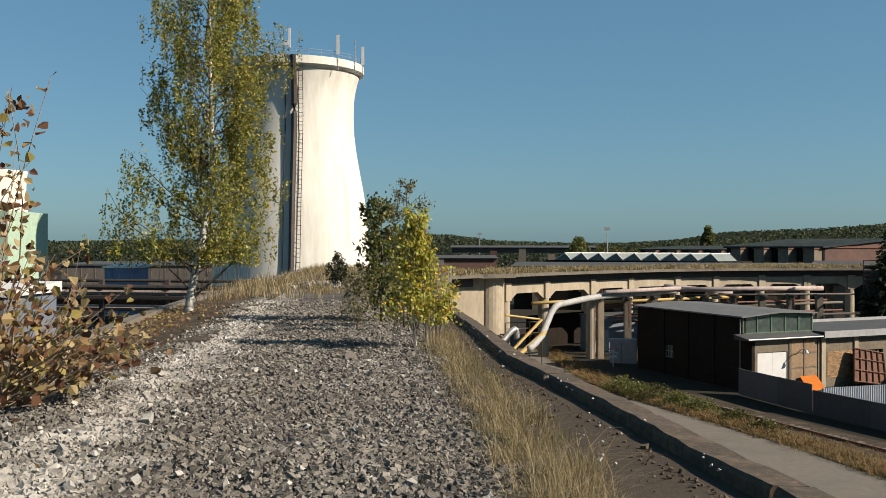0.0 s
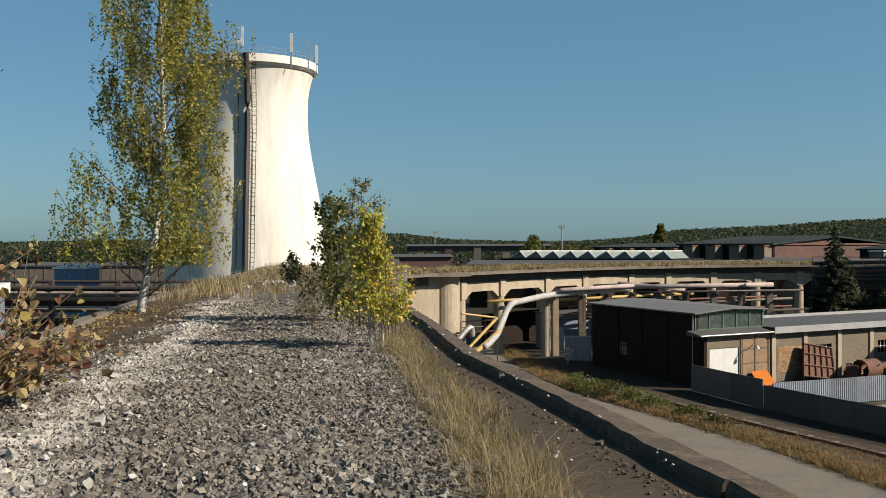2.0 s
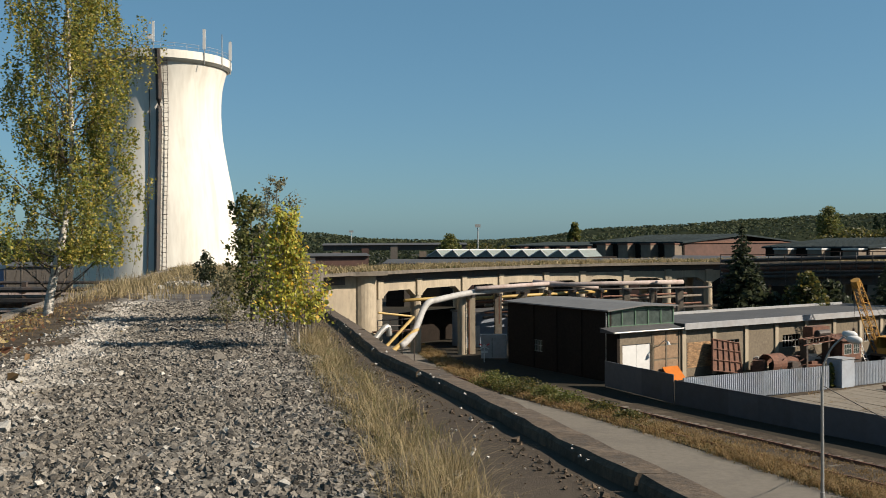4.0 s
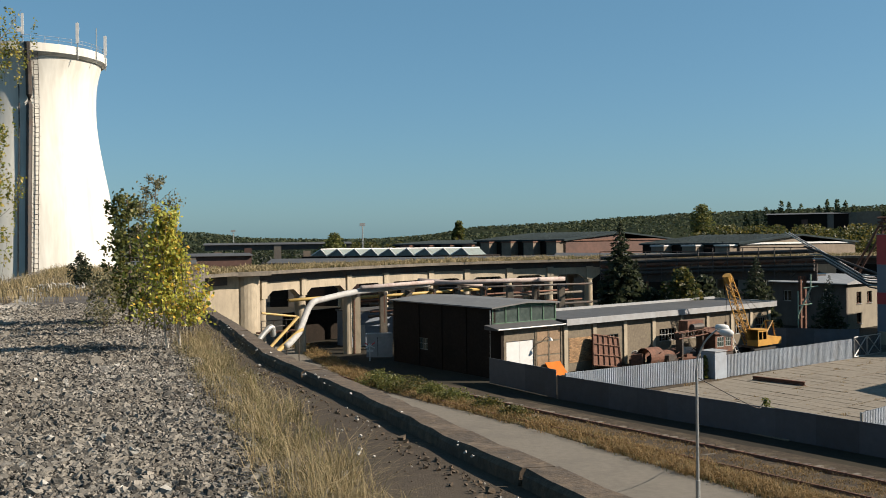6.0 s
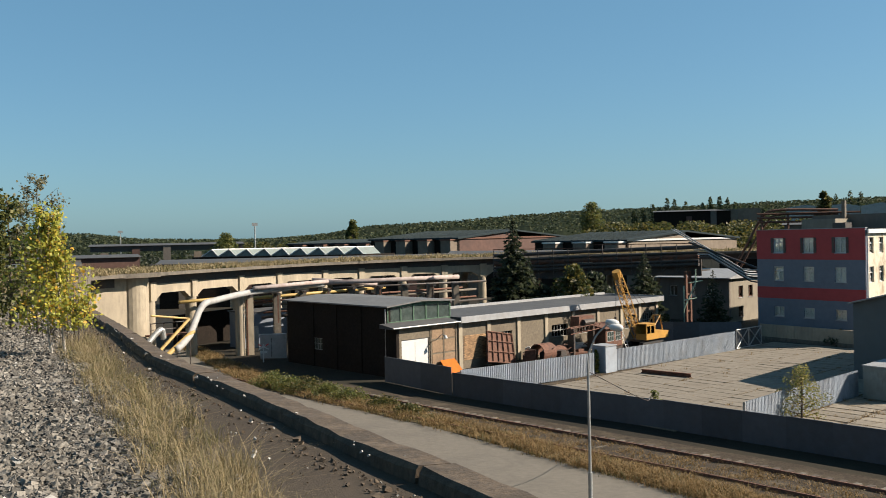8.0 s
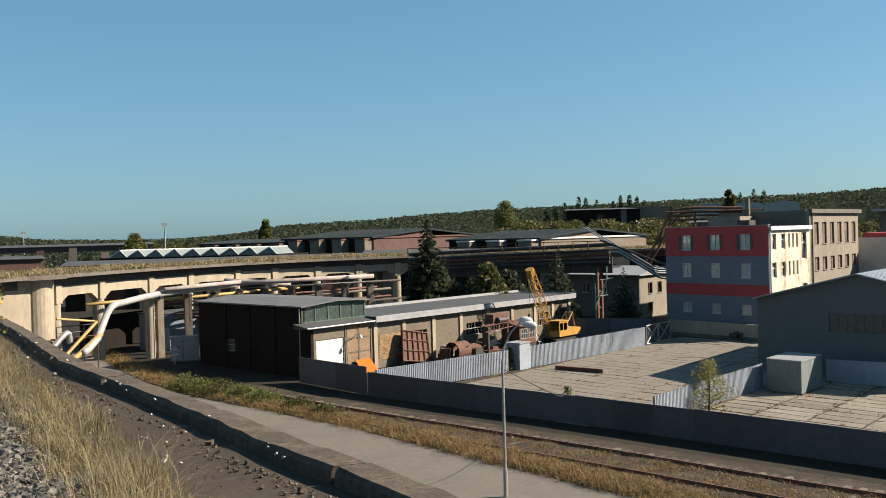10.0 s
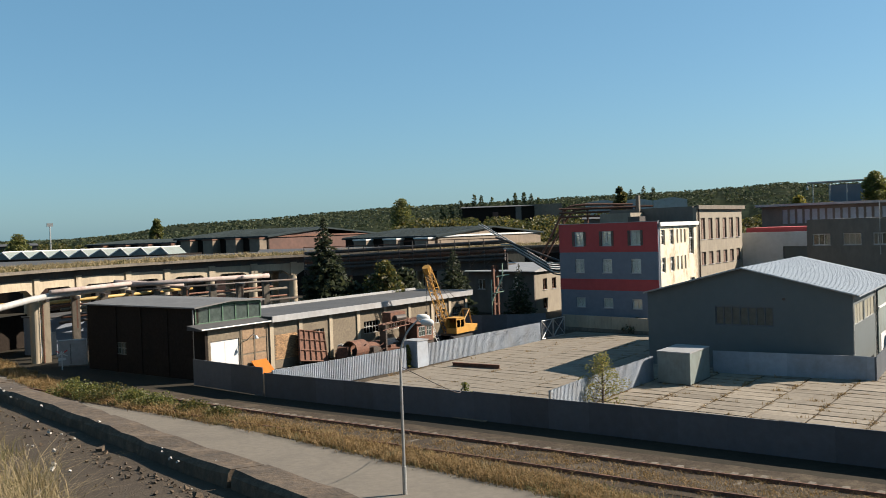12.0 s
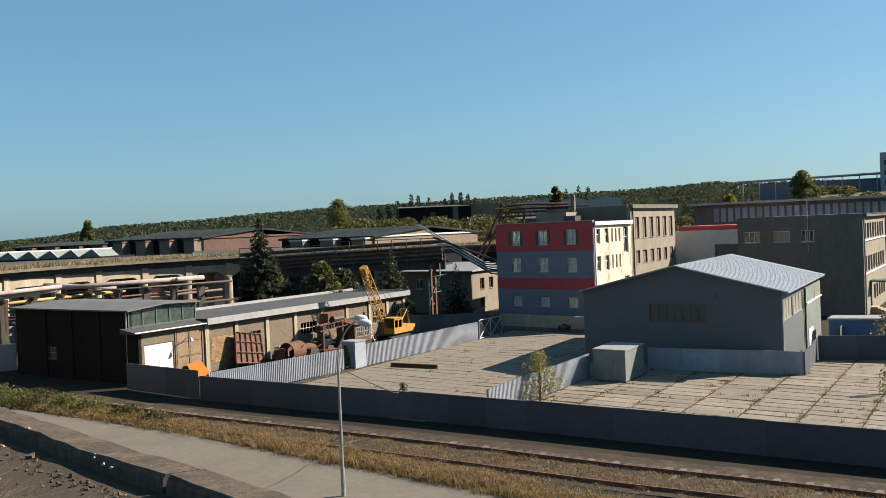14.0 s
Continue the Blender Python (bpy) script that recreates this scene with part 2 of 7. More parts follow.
    "wood_leaf": leaf_paint("wood_leaf", [(0.044, 0.055, 0.019), (0.062, 0.069, 0.02), (0.095, 0.084, 0.022), (0.033, 0.042, 0.016), (0.124, 0.102, 0.026)]),
    "far_leaf": leaf_paint("far_leaf", [(0.03, 0.042, 0.024), (0.042, 0.055, 0.028), (0.055, 0.062, 0.03)], 0.3, 0.95),
    "poplar_leaf": leaf_paint("poplar_leaf", [(0.045, 0.06, 0.028), (0.06, 0.072, 0.03), (0.035, 0.048, 0.024)]),
    "yellow_leaf": leaf_paint("yellow_leaf", [(0.242, 0.195, 0.037), (0.177, 0.158, 0.033), (0.121, 0.121, 0.028)]),
    "straw": leaf_paint("straw", [(0.278, 0.217, 0.118), (0.234, 0.179, 0.095), (0.19, 0.151, 0.072), (0.312, 0.251, 0.145), (0.167, 0.139, 0.067)], 0.3, 0.7),
    "green_grass": leaf_paint("green_grass", [(0.088, 0.086, 0.027), (0.122, 0.105, 0.039), (0.166, 0.133, 0.061), (0.066, 0.069, 0.022)], 0.3, 0.7),
    "brown_grass": leaf_paint("brown_grass", [(0.211, 0.136, 0.057), (0.166, 0.105, 0.043), (0.263, 0.176, 0.078), (0.123, 0.088, 0.035)], 0.3, 0.7),
}


# ---------------------------------------------------------------- geometry helpers
class Geo:
    """Collects vertices and faces. o, u, v: a plan frame; a point (a, b, z) lies at o + a*u + b*v, at height z."""

    def __init__(self, o=(0, 0), u=(1, 0), v=(0, 1)):
        self.o, self.u, self.v, self.P, self.F = o, u, v, [], []

    def at(self, a, b, z):
        o, u, v = self.o, self.u, self.v
        return (o[0] + a * u[0] + b * v[0], o[1] + a * u[1] + b * v[1], z)

    def hexa(self, pts):
        n = len(self.P)
        self.P += pts
        self.F += [tuple(n + i for i in f) for f in ((3, 2, 1, 0), (4, 5, 6, 7), (0, 1, 5, 4), (1, 2, 6, 5), (2, 3, 7, 6), (3, 0, 4, 7))]
        return self

    def box(self, a0, a1, b0, b1, z0, z1):
        return self.hexa([self.at(a, b, z) for z in (z0, z1) for a, b in ((a0, b0), (a1, b0), (a1, b1), (a0, b1))])

    def prism(self, outline, z0, z1):
        """A plan outline (a, b), or with its own top heights (a, b, z), raised to z1."""
        n, k = len(self.P), len(outline)
        self.P += [self.at(p[0], p[1], z0) for p in outline] + [self.at(p[0], p[1], p[2] if len(p) > 2 else z1) for p in outline]
        self.F += [tuple(n + i for i in reversed(range(k))), tuple(n + k + i for i in range(k))]
        self.F += [(n + i, n + (i + 1) % k, n + k + (i + 1) % k, n + k + i) for i in range(k)]
        return self

    def face(self, pts):
        n = len(self.P)
        self.P += [tuple(p) for p in pts]
        self.F.append(tuple(range(n, n + len(pts))))
        return self

    def tube(self, path, r, n=8, caps=True):
        """A round bar along a path of world points; r: a radius, or one for each point."""
        path = [Vector(p) for p in path]
        base = len(self.P)
        for i, p in enumerate(path):
            d = (path[min(i + 1, len(path) - 1)] - path[max(i - 1, 0)]).normalized()
            s = d.cross(Vector((0, 0, 1)))
            s = Vector((1, 0, 0)) if s.length < 1e-3 else s.normalized()
            w = s.cross(d)
            rr = r[i] if isinstance(r, (list, tuple)) else r
            for k in range(n):
                a = 2 * math.pi * k / n
                self.P.append(tuple(p + (s * math.cos(a) + w * math.sin(a)) * rr))
        for i in range(len(path) - 1):
            for k in range(n):
                a, b = base + i * n + k, base + i * n + (k + 1) % n
                self.F.append((a, b, b + n, a + n))
        if caps:
            self.F.append(tuple(base + k for k in reversed(range(n))))
            self.F.append(tuple(base + (len(path) - 1) * n + k for k in range(n)))
        return self

    def lathe(self, x, y, rows, n=48, close=False):
        """Rings (radius, z) round an upright axis."""
        base = len(self.P)
        for r, z in rows:
            self.P += [(x + r * math.cos(2 * math.pi * k / n), y + r * math.sin(2 * math.pi * k / n), z) for k in range(n)]
        m = len(rows)
        for i in range(m - 1 + (1 if close else 0)):
            for k in range(n):
                a, b = base + i * n, base + ((i + 1) % m) * n
                self.F.append((a + k, a + (k + 1) % n, b + (k + 1) % n, b + k))
        if not close:
            self.F.append(tuple(base + k for k in reversed(range(n))))
            self.F.append(tuple(base + (m - 1) * n + k for k in range(n)))
        return self

    def wall(self, a0, a1, b0, b1, z0, z1, holes=()):
        """A wall along a, from b0 to b1 thick, with holes (a0, a1, z0, z1) through it."""
        ca = sorted({a0, a1, *[max(a0, h[0]) for h in holes], *[min(a1, h[1]) for h in holes]})
        cz = sorted({z0, z1, *[max(z0, h[2]) for h in holes], *[min(z1, h[3]) for h in holes]})
        solid = {}
        for i in range(len(ca) - 1):
            for j in range(len(cz) - 1):
                ma, mz = (ca[i] + ca[i + 1]) / 2, (cz[j] + cz[j + 1]) / 2
                solid[i, j] = not any(h[0] < ma < h[1] and h[2] < mz < h[3] for h in holes)
        known = {}

        def v(i, k, j):
            if (i, k, j) not in known:
                known[i, k, j] = len(self.P)
                self.P.append(self.at(ca[i], (b0, b1)[k], cz[j]))
            return known[i, k, j]

        for (i, j), full in solid.items():
            if not full:
                continue
            self.F += [(v(i, 0, j), v(i + 1, 0, j), v(i + 1, 0, j + 1), v(i, 0, j + 1)), (v(i, 1, j), v(i, 1, j + 1), v(i + 1, 1, j + 1), v(i + 1, 1, j))]
            if not solid.get((i - 1, j)):
                self.F.append((v(i, 0, j), v(i, 0, j + 1), v(i, 1, j + 1), v(i, 1, j)))
            if not solid.get((i + 1, j)):
                self.F.append((v(i + 1, 0, j), v(i + 1, 1, j), v(i + 1, 1, j + 1), v(i + 1, 0, j + 1)))
            if not solid.get((i, j - 1)):
                self.F.append((v(i, 0, j), v(i, 1, j), v(i + 1, 1, j), v(i + 1, 0, j)))
            if not solid.get((i, j + 1)):
                self.F.append((v(i, 0, j + 1), v(i + 1, 0, j + 1), v(i + 1, 1, j + 1), v(i, 1, j + 1)))
        return self


def thing(name, p, label, category, group="", kind=""):
    ob = new(name)
    ob.location = p
    ob.empty_display_size = 0.2
    return tagged(ob, label, category, group, kind)


def part(name, g, material, parent=None, label="", smooth=False, kind=""):
    """Links what a Geo holds as one mesh; under a thing or a part it is given in world places."""
    root = parent
    while root and root.parent:
        root = root.parent
    off = np.array(root.location) if root else np.zeros(3)
    me = bpy.data.meshes.new(name)
    me.from_pydata((np.array(g.P, dtype=float) - off).tolist(), [], g.F)
    me.materials.append(M[material])
    if smooth:
        me.shade_smooth()
    me.update()
    ob = new(name, me)
    ob.parent = parent
    if kind:
        ob["kind"] = kind
    if label:
        ob["label"] = label
    return ob


def setting(name, g, material, label, category, smooth=False):
    return tagged(part(name, g, material, None, smooth=smooth), label, category, kind="structure")


def cards(name, centres, sizes, material, parent, rng, flat=0.0, long=1.5):
    """Many small four-cornered leaves at the given centres, turned at random."""
    c = np.asarray(centres, dtype=float)
    n = len(c)
    a = rng.normal(size=(n, 3))
    a[:, 2] *= 1 - flat
    a /= np.linalg.norm(a, axis=1)[:, None]
    b = np.cross(a, rng.normal(size=(n, 3)))
    b /= np.linalg.norm(b, axis=1)[:, None]
    s = np.asarray(sizes, dtype=float).reshape(-1, 1) * np.ones((n, 1))
    V = np.stack([c - a * s * long / 2, c + b * s / 2 + a * s * 0.1, c + a * s * long / 2, c - b * s / 2 + a * s * 0.1], axis=1).reshape(-1, 3)
    g = Geo()
    g.P = V
    g.F = np.arange(4 * n).reshape(n, 4).tolist()
    return part(name, g, material, parent)


def unit(x, y):
    d = math.hypot(x, y)
    return (x / d, y / d)


def along(points, step):
    """Points (x, y, way) every step metres along a plan line."""
    out, left = [], 0.0
    for (x0, y0), (x1, y1) in zip(points, points[1:]):
        d = math.hypot(x1 - x0, y1 - y0)
        s = left
        while s < d:
            out.append((x0 + (x1 - x0) * s / d, y0 + (y1 - y0) * s / d, math.atan2(y1 - y0, x1 - x0)))
            s += step
        left = s - d
    return out


def smooth_line(pts, n=8):
    """A Catmull-Rom line through plan or space points."""
    p = [np.array(q, dtype=float) for q in pts]
    p = [2 * p[0] - p[1], *p, 2 * p[-1] - p[-2]]
    out = []
    for i in range(1, len(p) - 2):
        for k in range(n):
            t = k / n
            out.append(0.5 * (2 * p[i] + (p[i + 1] - p[i - 1]) * t + (2 * p[i - 1] - 5 * p[i] + 4 * p[i + 1] - p[i + 2]) * t * t
                              + (3 * p[i] - p[i - 1] - 3 * p[i + 1] + p[i + 2]) * t ** 3))
    out.append(p[-2])
    return [tuple(float(v) for v in q) for q in out]


# ---------------------------------------------------------------- ground and setting
DECK = 8.4                                    # top of the old ramp on which the camera stands
UA, UB = unit(-0.33, 0.944), unit(0.889, 0.457)   # the works' two main directions

setting("ground", Geo().box(-3500, 3500, -3500, 3500, -1.0, 0.0), "ground", "dark trodden earth and cinders of the works yard", "ground")

KERB_OUT = smooth_line([(4.6, -30), (3.7, -8), (2.8, 0), (2.47, 4.2), (2.27, 6.0), (2.05, 7.4), (1.87, 8.8), (1.67, 10.2), (1.36, 12.2), (1.03, 14.4), (0.74, 18.7), (0.34, 23.8), (-0.2, 32), (-0.4, 44), (0.2, 62), (0.7, 80)])
LEFT = smooth_line([(-4.6, -30), (-5.2, 0), (-5.9, 13.5), (-6.5, 20), (-7.0, 24.4), (-7.4, 29.4), (-8.1, 42.5), (-9.2, 62), (-10, 80)])
setting("embankment_wall", Geo().prism([(x, y) for x, y in KERB_OUT] + [(x, y) for x, y in reversed(LEFT)], -0.5, DECK - 0.06), "old_concrete",
        "old concrete retaining structure of the raised ramp", "retaining wall")


def band(left, right, z, n=6, rough_z=0.0, seed=0):
    """A strip of ground between two plan lines of equal length, finely divided."""
    g = Geo()
    m = len(left)
    for i in range(m):
        for k in range(n + 1):
            t = k / n
            x, y = left[i][0] * (1 - t) + right[i][0] * t, left[i][1] * (1 - t) + right[i][1] * t
            dz = noise.noise(Vector((x * 1.1, y * 1.1, seed))) * rough_z + noise.noise(Vector((x * 4, y * 4, seed + 3))) * rough_z * 0.4
            g.P.append((x, y, z + dz))
    for i in range(m - 1):
        for k in range(n):
            a = i * (n + 1) + k
            g.F.append((a, a + 1, a + n + 2, a + n + 1))
    return g


def lerp_x(line, y):
    for (x0, y0), (x1, y1) in zip(line, line[1:]):
        if y0 <= y <= y1:
            return x0 + (x1 - x0) * (y - y0) / (y1 - y0)
    return line[-1][0] if y > line[-1][1] else line[0][0]


def grass_left(y):
    """The line where ballast gives way to dry grass."""
    return 0.62 - 0.035 * y - 0.0018 * y * y if y < 16 else -0.4 - 0.03 * (y - 16)


def ballast_left(y):
    """The line where ballast gives way to the soil of the far edge."""
    return lerp_x(LEFT, y) + 0.8 + 1.0 * min(1.0, max(0.0, (y - 11) / 6)) + 0.18 * noise.noise(Vector((0, y * 0.9, 1)))


YS = [-12 + 0.5 * i for i in range(185)]
setting("ballast_bed", band([(ballast_left(y) - 0.1, y) for y in YS], [(grass_left(y) + 0.5, y) for y in YS], DECK + 0.01, 14, 0.05), "ballast_bed",
        "grey ballast bed of the lifted track on the ramp", "ballast", smooth=True)
setting("ramp_edge_soil", band([(lerp_x(LEFT, y), y) for y in YS], [(ballast_left(y) + 0.5, y) for y in YS], DECK + 0.02, 9, 0.05, 5), "soil",
        "brown soil and leaf litter along the ramp edge", "soil", smooth=True)
setting("ramp_walkway", band([(grass_left(y) + 0.3, y) for y in YS], [(lerp_x(KERB_OUT, y) - 0.1, y) for y in YS], DECK - 0.01, 4, 0.012, 9), "asphalt",
        "worn brown-grey asphalt walkway beside the kerb", "walkway", smooth=True)

# kerb beam, cast in lengths
kerb = thing("kerb", (KERB_OUT[0][0], KERB_OUT[0][1], DECK), "weathered concrete kerb beam along the ramp edge", "kerb", kind="structure")
rng = np.random.default_rng(4)
ys, y = [], -14.0
while y < 62:
    ys.append(y)
    y += 2.6 + 0.5 * rng.random()
for y0, y1 in zip(ys, ys[1:]):
    g = Geo()
    k = 10
    w, top = 0.27 + 0.02 * rng.random(), DECK + 0.105 + 0.008 * rng.random()
    sh = 0.006 * rng.random()
    rows = []
    for i in range(k + 1):
        yy = y0 + 0.02 + (y1 - y0 - 0.04) * i / k
        x = lerp_x(KERB_OUT, yy) + sh + 0.11
        j = 0.006 * rng.normal(size=6)
        rows.append([(x + 0.02, yy, DECK - 0.3), (x + j[0], yy, top - 0.05 + j[1]), (x - 0.03 + j[0], yy, top + j[1]), (x - w + 0.03, yy, top + j[2]),
                     (x - w + j[3], yy, top - 0.04 + j[4]), (x - w - 0.01, yy, DECK - 0.05)])
    for r in rows:
        g.P += r
    for i in range(k):
        for q in range(5):
            a = i * 6 + q
            g.F.append((a, a + 6, a + 7, a + 1))
    g.F += [tuple(range(6)), tuple(k * 6 + q for q in reversed(range(6)))]
    part("kerb_length", g, "kerb", kerb)

# low edge beam along the other side of the ramp
left_beam = thing("edge_beam", (*LEFT[0], DECK), "low weathered concrete edge beam of the ramp", "kerb", kind="structure")
for i in range(26):
    y0 = 8 + i * 2.4
    g = Geo()
    for yy, in ((y0 + 0.02,), (y0 + 2.38,)):
        x = lerp_x(LEFT, yy)
        h = 0.1 + 0.015 * rng.random()
        g.P += [(x - 0.02, yy, DECK - 0.3), (x, yy, DECK + h), (x + 0.27, yy, DECK + h), (x + 0.3, yy, DECK - 0.05)]
    g.F += [(0, 1, 2, 3), (7, 6, 5, 4), (0, 4, 5, 1), (1, 5, 6, 2), (2, 6, 7, 3)]
    part("beam_length", g, "old_concrete", left_beam)

# low road, verge, track
ROAD_FAR = smooth_line([(9.0, 100), (10.4, 80), (12.0, 69), (17.0, 52.5), (20.2, 39), (22.3, 30), (24.5, 18), (28, -10), (31, -40)])
setting("road", band([(x - 6.5, y) for x, y in ROAD_FAR], ROAD_FAR, 0.03, 4), "road", "pale worn concrete works road below the ramp", "road")
VERGE = [(x + 1.9, y + 0.4) for x, y in ROAD_FAR]
setting("verge", band(ROAD_FAR, VERGE, 0.05, 5, 0.08), "dry_ground", "dry autumn grass verge between road and track", "verge", smooth=True)
TRACK = smooth_line([(9.5, 82), (13.5, 70), (18.3, 55), (21.9, 45.2), (24.9, 37), (27.4, 29.6), (30.2, 22.3), (34, 10), (40, -10), (48, -40)])
setting("track_bed", band([(x - 2.2, y) for x, y in TRACK], [(x + 3.4, y) for x, y in TRACK], 0.03, 10, 0.06, 2), "soil", "dark cinder bed of the works track", "track bed", smooth=True)
track = thing("railway_track", (TRACK[0][0], TRACK[0][1], 0), "rusty works track half buried in cinders and weeds", "railway track")
for side in (-1.33, 1.33):
    g = Geo()
    for i, (x, y) in enumerate(TRACK):
        x0, y0 = TRACK[max(i - 1, 0)]
        x1, y1 = TRACK[min(i + 1, len(TRACK) - 1)]
        d = unit(x1 - x0, y1 - y0)
        nx, ny = d[1], -d[0]
        for w, z in ((-0.08, 0.0), (-0.04, 0.17), (0.04, 0.17), (0.08, 0.0)):
            g.P.append((x + nx * (side + w), y + ny * (side + w), z))
    for i in range(len(TRACK) - 1):
        for q in range(3):
            a = 4 * i + q
            g.F.append((a, a + 1, a + 5, a + 4))
    part("rail", g, "rust", track, "rusty steel rail")
for x, y, w in along(TRACK, 0.6):
    if -6 < y < 70:
        c, s = math.cos(w), math.sin(w)
        g = Geo((x, y), (c, s), (-s, c))
        g.box(-0.11, 0.11, -1.9, 1.5, -0.06, 0.02 * rng.random()).box(-0.12, 0.12, 1.5, 1.95, -0.05, 0.09 + 0.03 * rng.random())
        part("sleeper", g, "wood" if rng.random() < 0.6 else "old_concrete", track)


# ---------------------------------------------------------------- windows and facades
def window(parent, fr, a0, a1, z0, z1, b, cols=2, bar=0.07, frame_mat="white", sill=True, transom=0.0, cloth=False, depth=0.12, pane_mat="glass"):
    """A window let into a wall whose outer face lies at b; depth: how far the frame stands back."""
    y0, y1 = b + depth, b + depth + 0.07
    zt = z0 + (z1 - z0) * transom
    rows = [(z0 + bar, zt), (zt + bar, z1 - bar)] if transom else [(z0 + bar, z1 - bar)]
    lights = [(a0 + (a1 - a0 - bar) * i / cols + bar, a0 + (a1 - a0 - bar) * (i + 1) / cols, *r) for i in range(cols) for r in rows]
    g = Geo(*fr).wall(a0, a1, y0, y1, z0, z1, lights)
    w = part("window", g, frame_mat, parent)
    for p, q, zl, zh in lights:
        pane = part("pane", Geo(*fr).box(p, q, y0 + 0.03, y0 + 0.04, zl, zh), pane_mat, w)
        pane.visible_shadow = False
    if cloth:
        part("curtain", Geo(*fr).box(a0 + 0.05, a1 - 0.05, y1 + 0.02, y1 + 0.035, z0 + 0.05, z1 - 0.05), "curtain", w, "white net curtain")
    if sill:
        part("sill", Geo(*fr).box(a0 - 0.06, a1 + 0.06, b - 0.08, b + depth, z0 - 0.05, z0), "zinc", w)
    return w


def shell(house, fr, la, lb, z0, z1, wall_mat, front=(), side=(), thick=0.3, names=("front_wall", "side_wall", "back_wall", "end_wall"), side_mat=None, far=()):
    """Four walls of a block in a plan frame; front lies at b = 0, side at a = la, far at a = 0."""
    part(names[0], Geo(*fr).wall(0, la, 0, thick, z0, z1, front), wall_mat, house)
    o, u, v = fr
    so = (o[0] + la * u[0], o[1] + la * u[1])
    sfr = (so, v, (-u[0], -u[1]))
    part(names[1], Geo(*sfr).wall(thick, lb, 0, thick, z0, z1, side), side_mat or wall_mat, house)
    part(names[2], Geo(*fr).box(0, la - thick, lb - thick, lb, z0, z1), wall_mat, house)
    ffr = (o, v, u)
    part(names[3], Geo(*ffr).wall(thick, lb - thick, 0, thick, z0, z1, far), wall_mat, house)
    return sfr


# ---------------------------------------------------------------- cooling towers
def cooling_tower(x, y, rows, label):
    t = thing("cooling_tower", (x, y, 0), label, "cooling tower")
    dense = smooth_line(rows, 6)
    part("shell", Geo().lathe(x, y, dense, 72), "tower", t, smooth=True)
    return t


TX, TY = -18.2, 124.0
tower = cooling_tower(TX, TY, [(10.8, 0), (9.9, 5), (9.4, 9), (8.75, 15), (7.95, 19.5), (7.4, 23), (7.25, 26), (7.4, 28.5), (7.9, 30.6), (8.15, 31.2)],
                      "tall white concrete cooling tower with streaked paint")
part("rim", Geo().lathe(TX, TY, [(8.1, 30.7), (8.5, 31.0), (8.5, 31.9), (8.0, 31.9)], 72), "tower", tower, smooth=False)
g = Geo()
for z in (32.3, 32.65):
    g.tube([(TX + 8.35 * math.cos(a), TY + 8.35 * math.sin(a), z) for a in [2 * math.pi * k / 48 for k in range(49)]], 0.022, 5)
rail_ob = part("railing", g, "fence_pale", tower, "pale blue steel railing round the rim")
for k in range(36):
    a = 2 * math.pi * k / 36
    part("railing_post", Geo().tube([(TX + 8.35 * math.cos(a), TY + 8.35 * math.sin(a), 31.85), (TX + 8.35 * math.cos(a), TY + 8.35 * math.sin(a), 32.65)], 0.025, 5), "fence_pale", rail_ob)


def tower_r(z):
    rows = [(0, 10.8), (5, 9.9), (9, 9.4), (15, 8.75), (19.5, 7.95), (23, 7.4), (26, 7.25), (28.5, 7.4), (30.6, 7.9), (33, 8.5)]
    for (z0, r0), (z1, r1) in zip(rows, rows[1:]):
        if z0 <= z <= z1:
            return r0 + (r1 - r0) * (z - z0) / (z1 - z0)
    return rows[-1][1]


def on_tower(side, z, out):
    """A point on the tower's near face; side: sideways share of the radius."""
    r = tower_r(z) + out
    return (TX + side * r, TY - math.sqrt(1 - side * side) * r, z)


zs = [i * 1.1 for i in range(30)]
part("downpipe", Geo().tube([(TX + 1.15, on_tower(1.15 / tower_r(z), z, 0.35)[1], z) for z in zs], 0.33, 8), "dark_steel", tower, "thick dark cable duct")
part("conduit", Geo().tube([(TX + 0.1, on_tower(0.1 / tower_r(z), z, 0.12)[1], z) for z in zs[:26]], 0.07, 6), "dark_steel", tower)
lad = Geo()
for s in (1.65, 2.1):
    lad.tube([(TX + s, on_tower(s / tower_r(z), z, 0.3)[1], z) for z in zs], 0.04, 5)
for i in range(60):
    z = 1 + i * 0.52
    yy = on_tower(1.88 / tower_r(z), z, 0.3)[1]
    lad.tube([(TX + 1.65, yy, z), (TX + 2.1, yy, z)], 0.025, 4)
ladder = part("ladder", lad, "dark_steel", tower, "rusty access ladder with safety hoops")
for i in range(28):
    z = 3 + i * 1.05
    yy = on_tower(1.88 / tower_r(z), z, 0.3)[1]
    part("hoop", Geo().tube([(TX + 1.88 + 0.34 * math.cos(a), yy - 0.55 * math.sin(a), z) for a in [math.pi * k / 6 for k in range(7)]], 0.02, 4), "dark_steel", ladder)
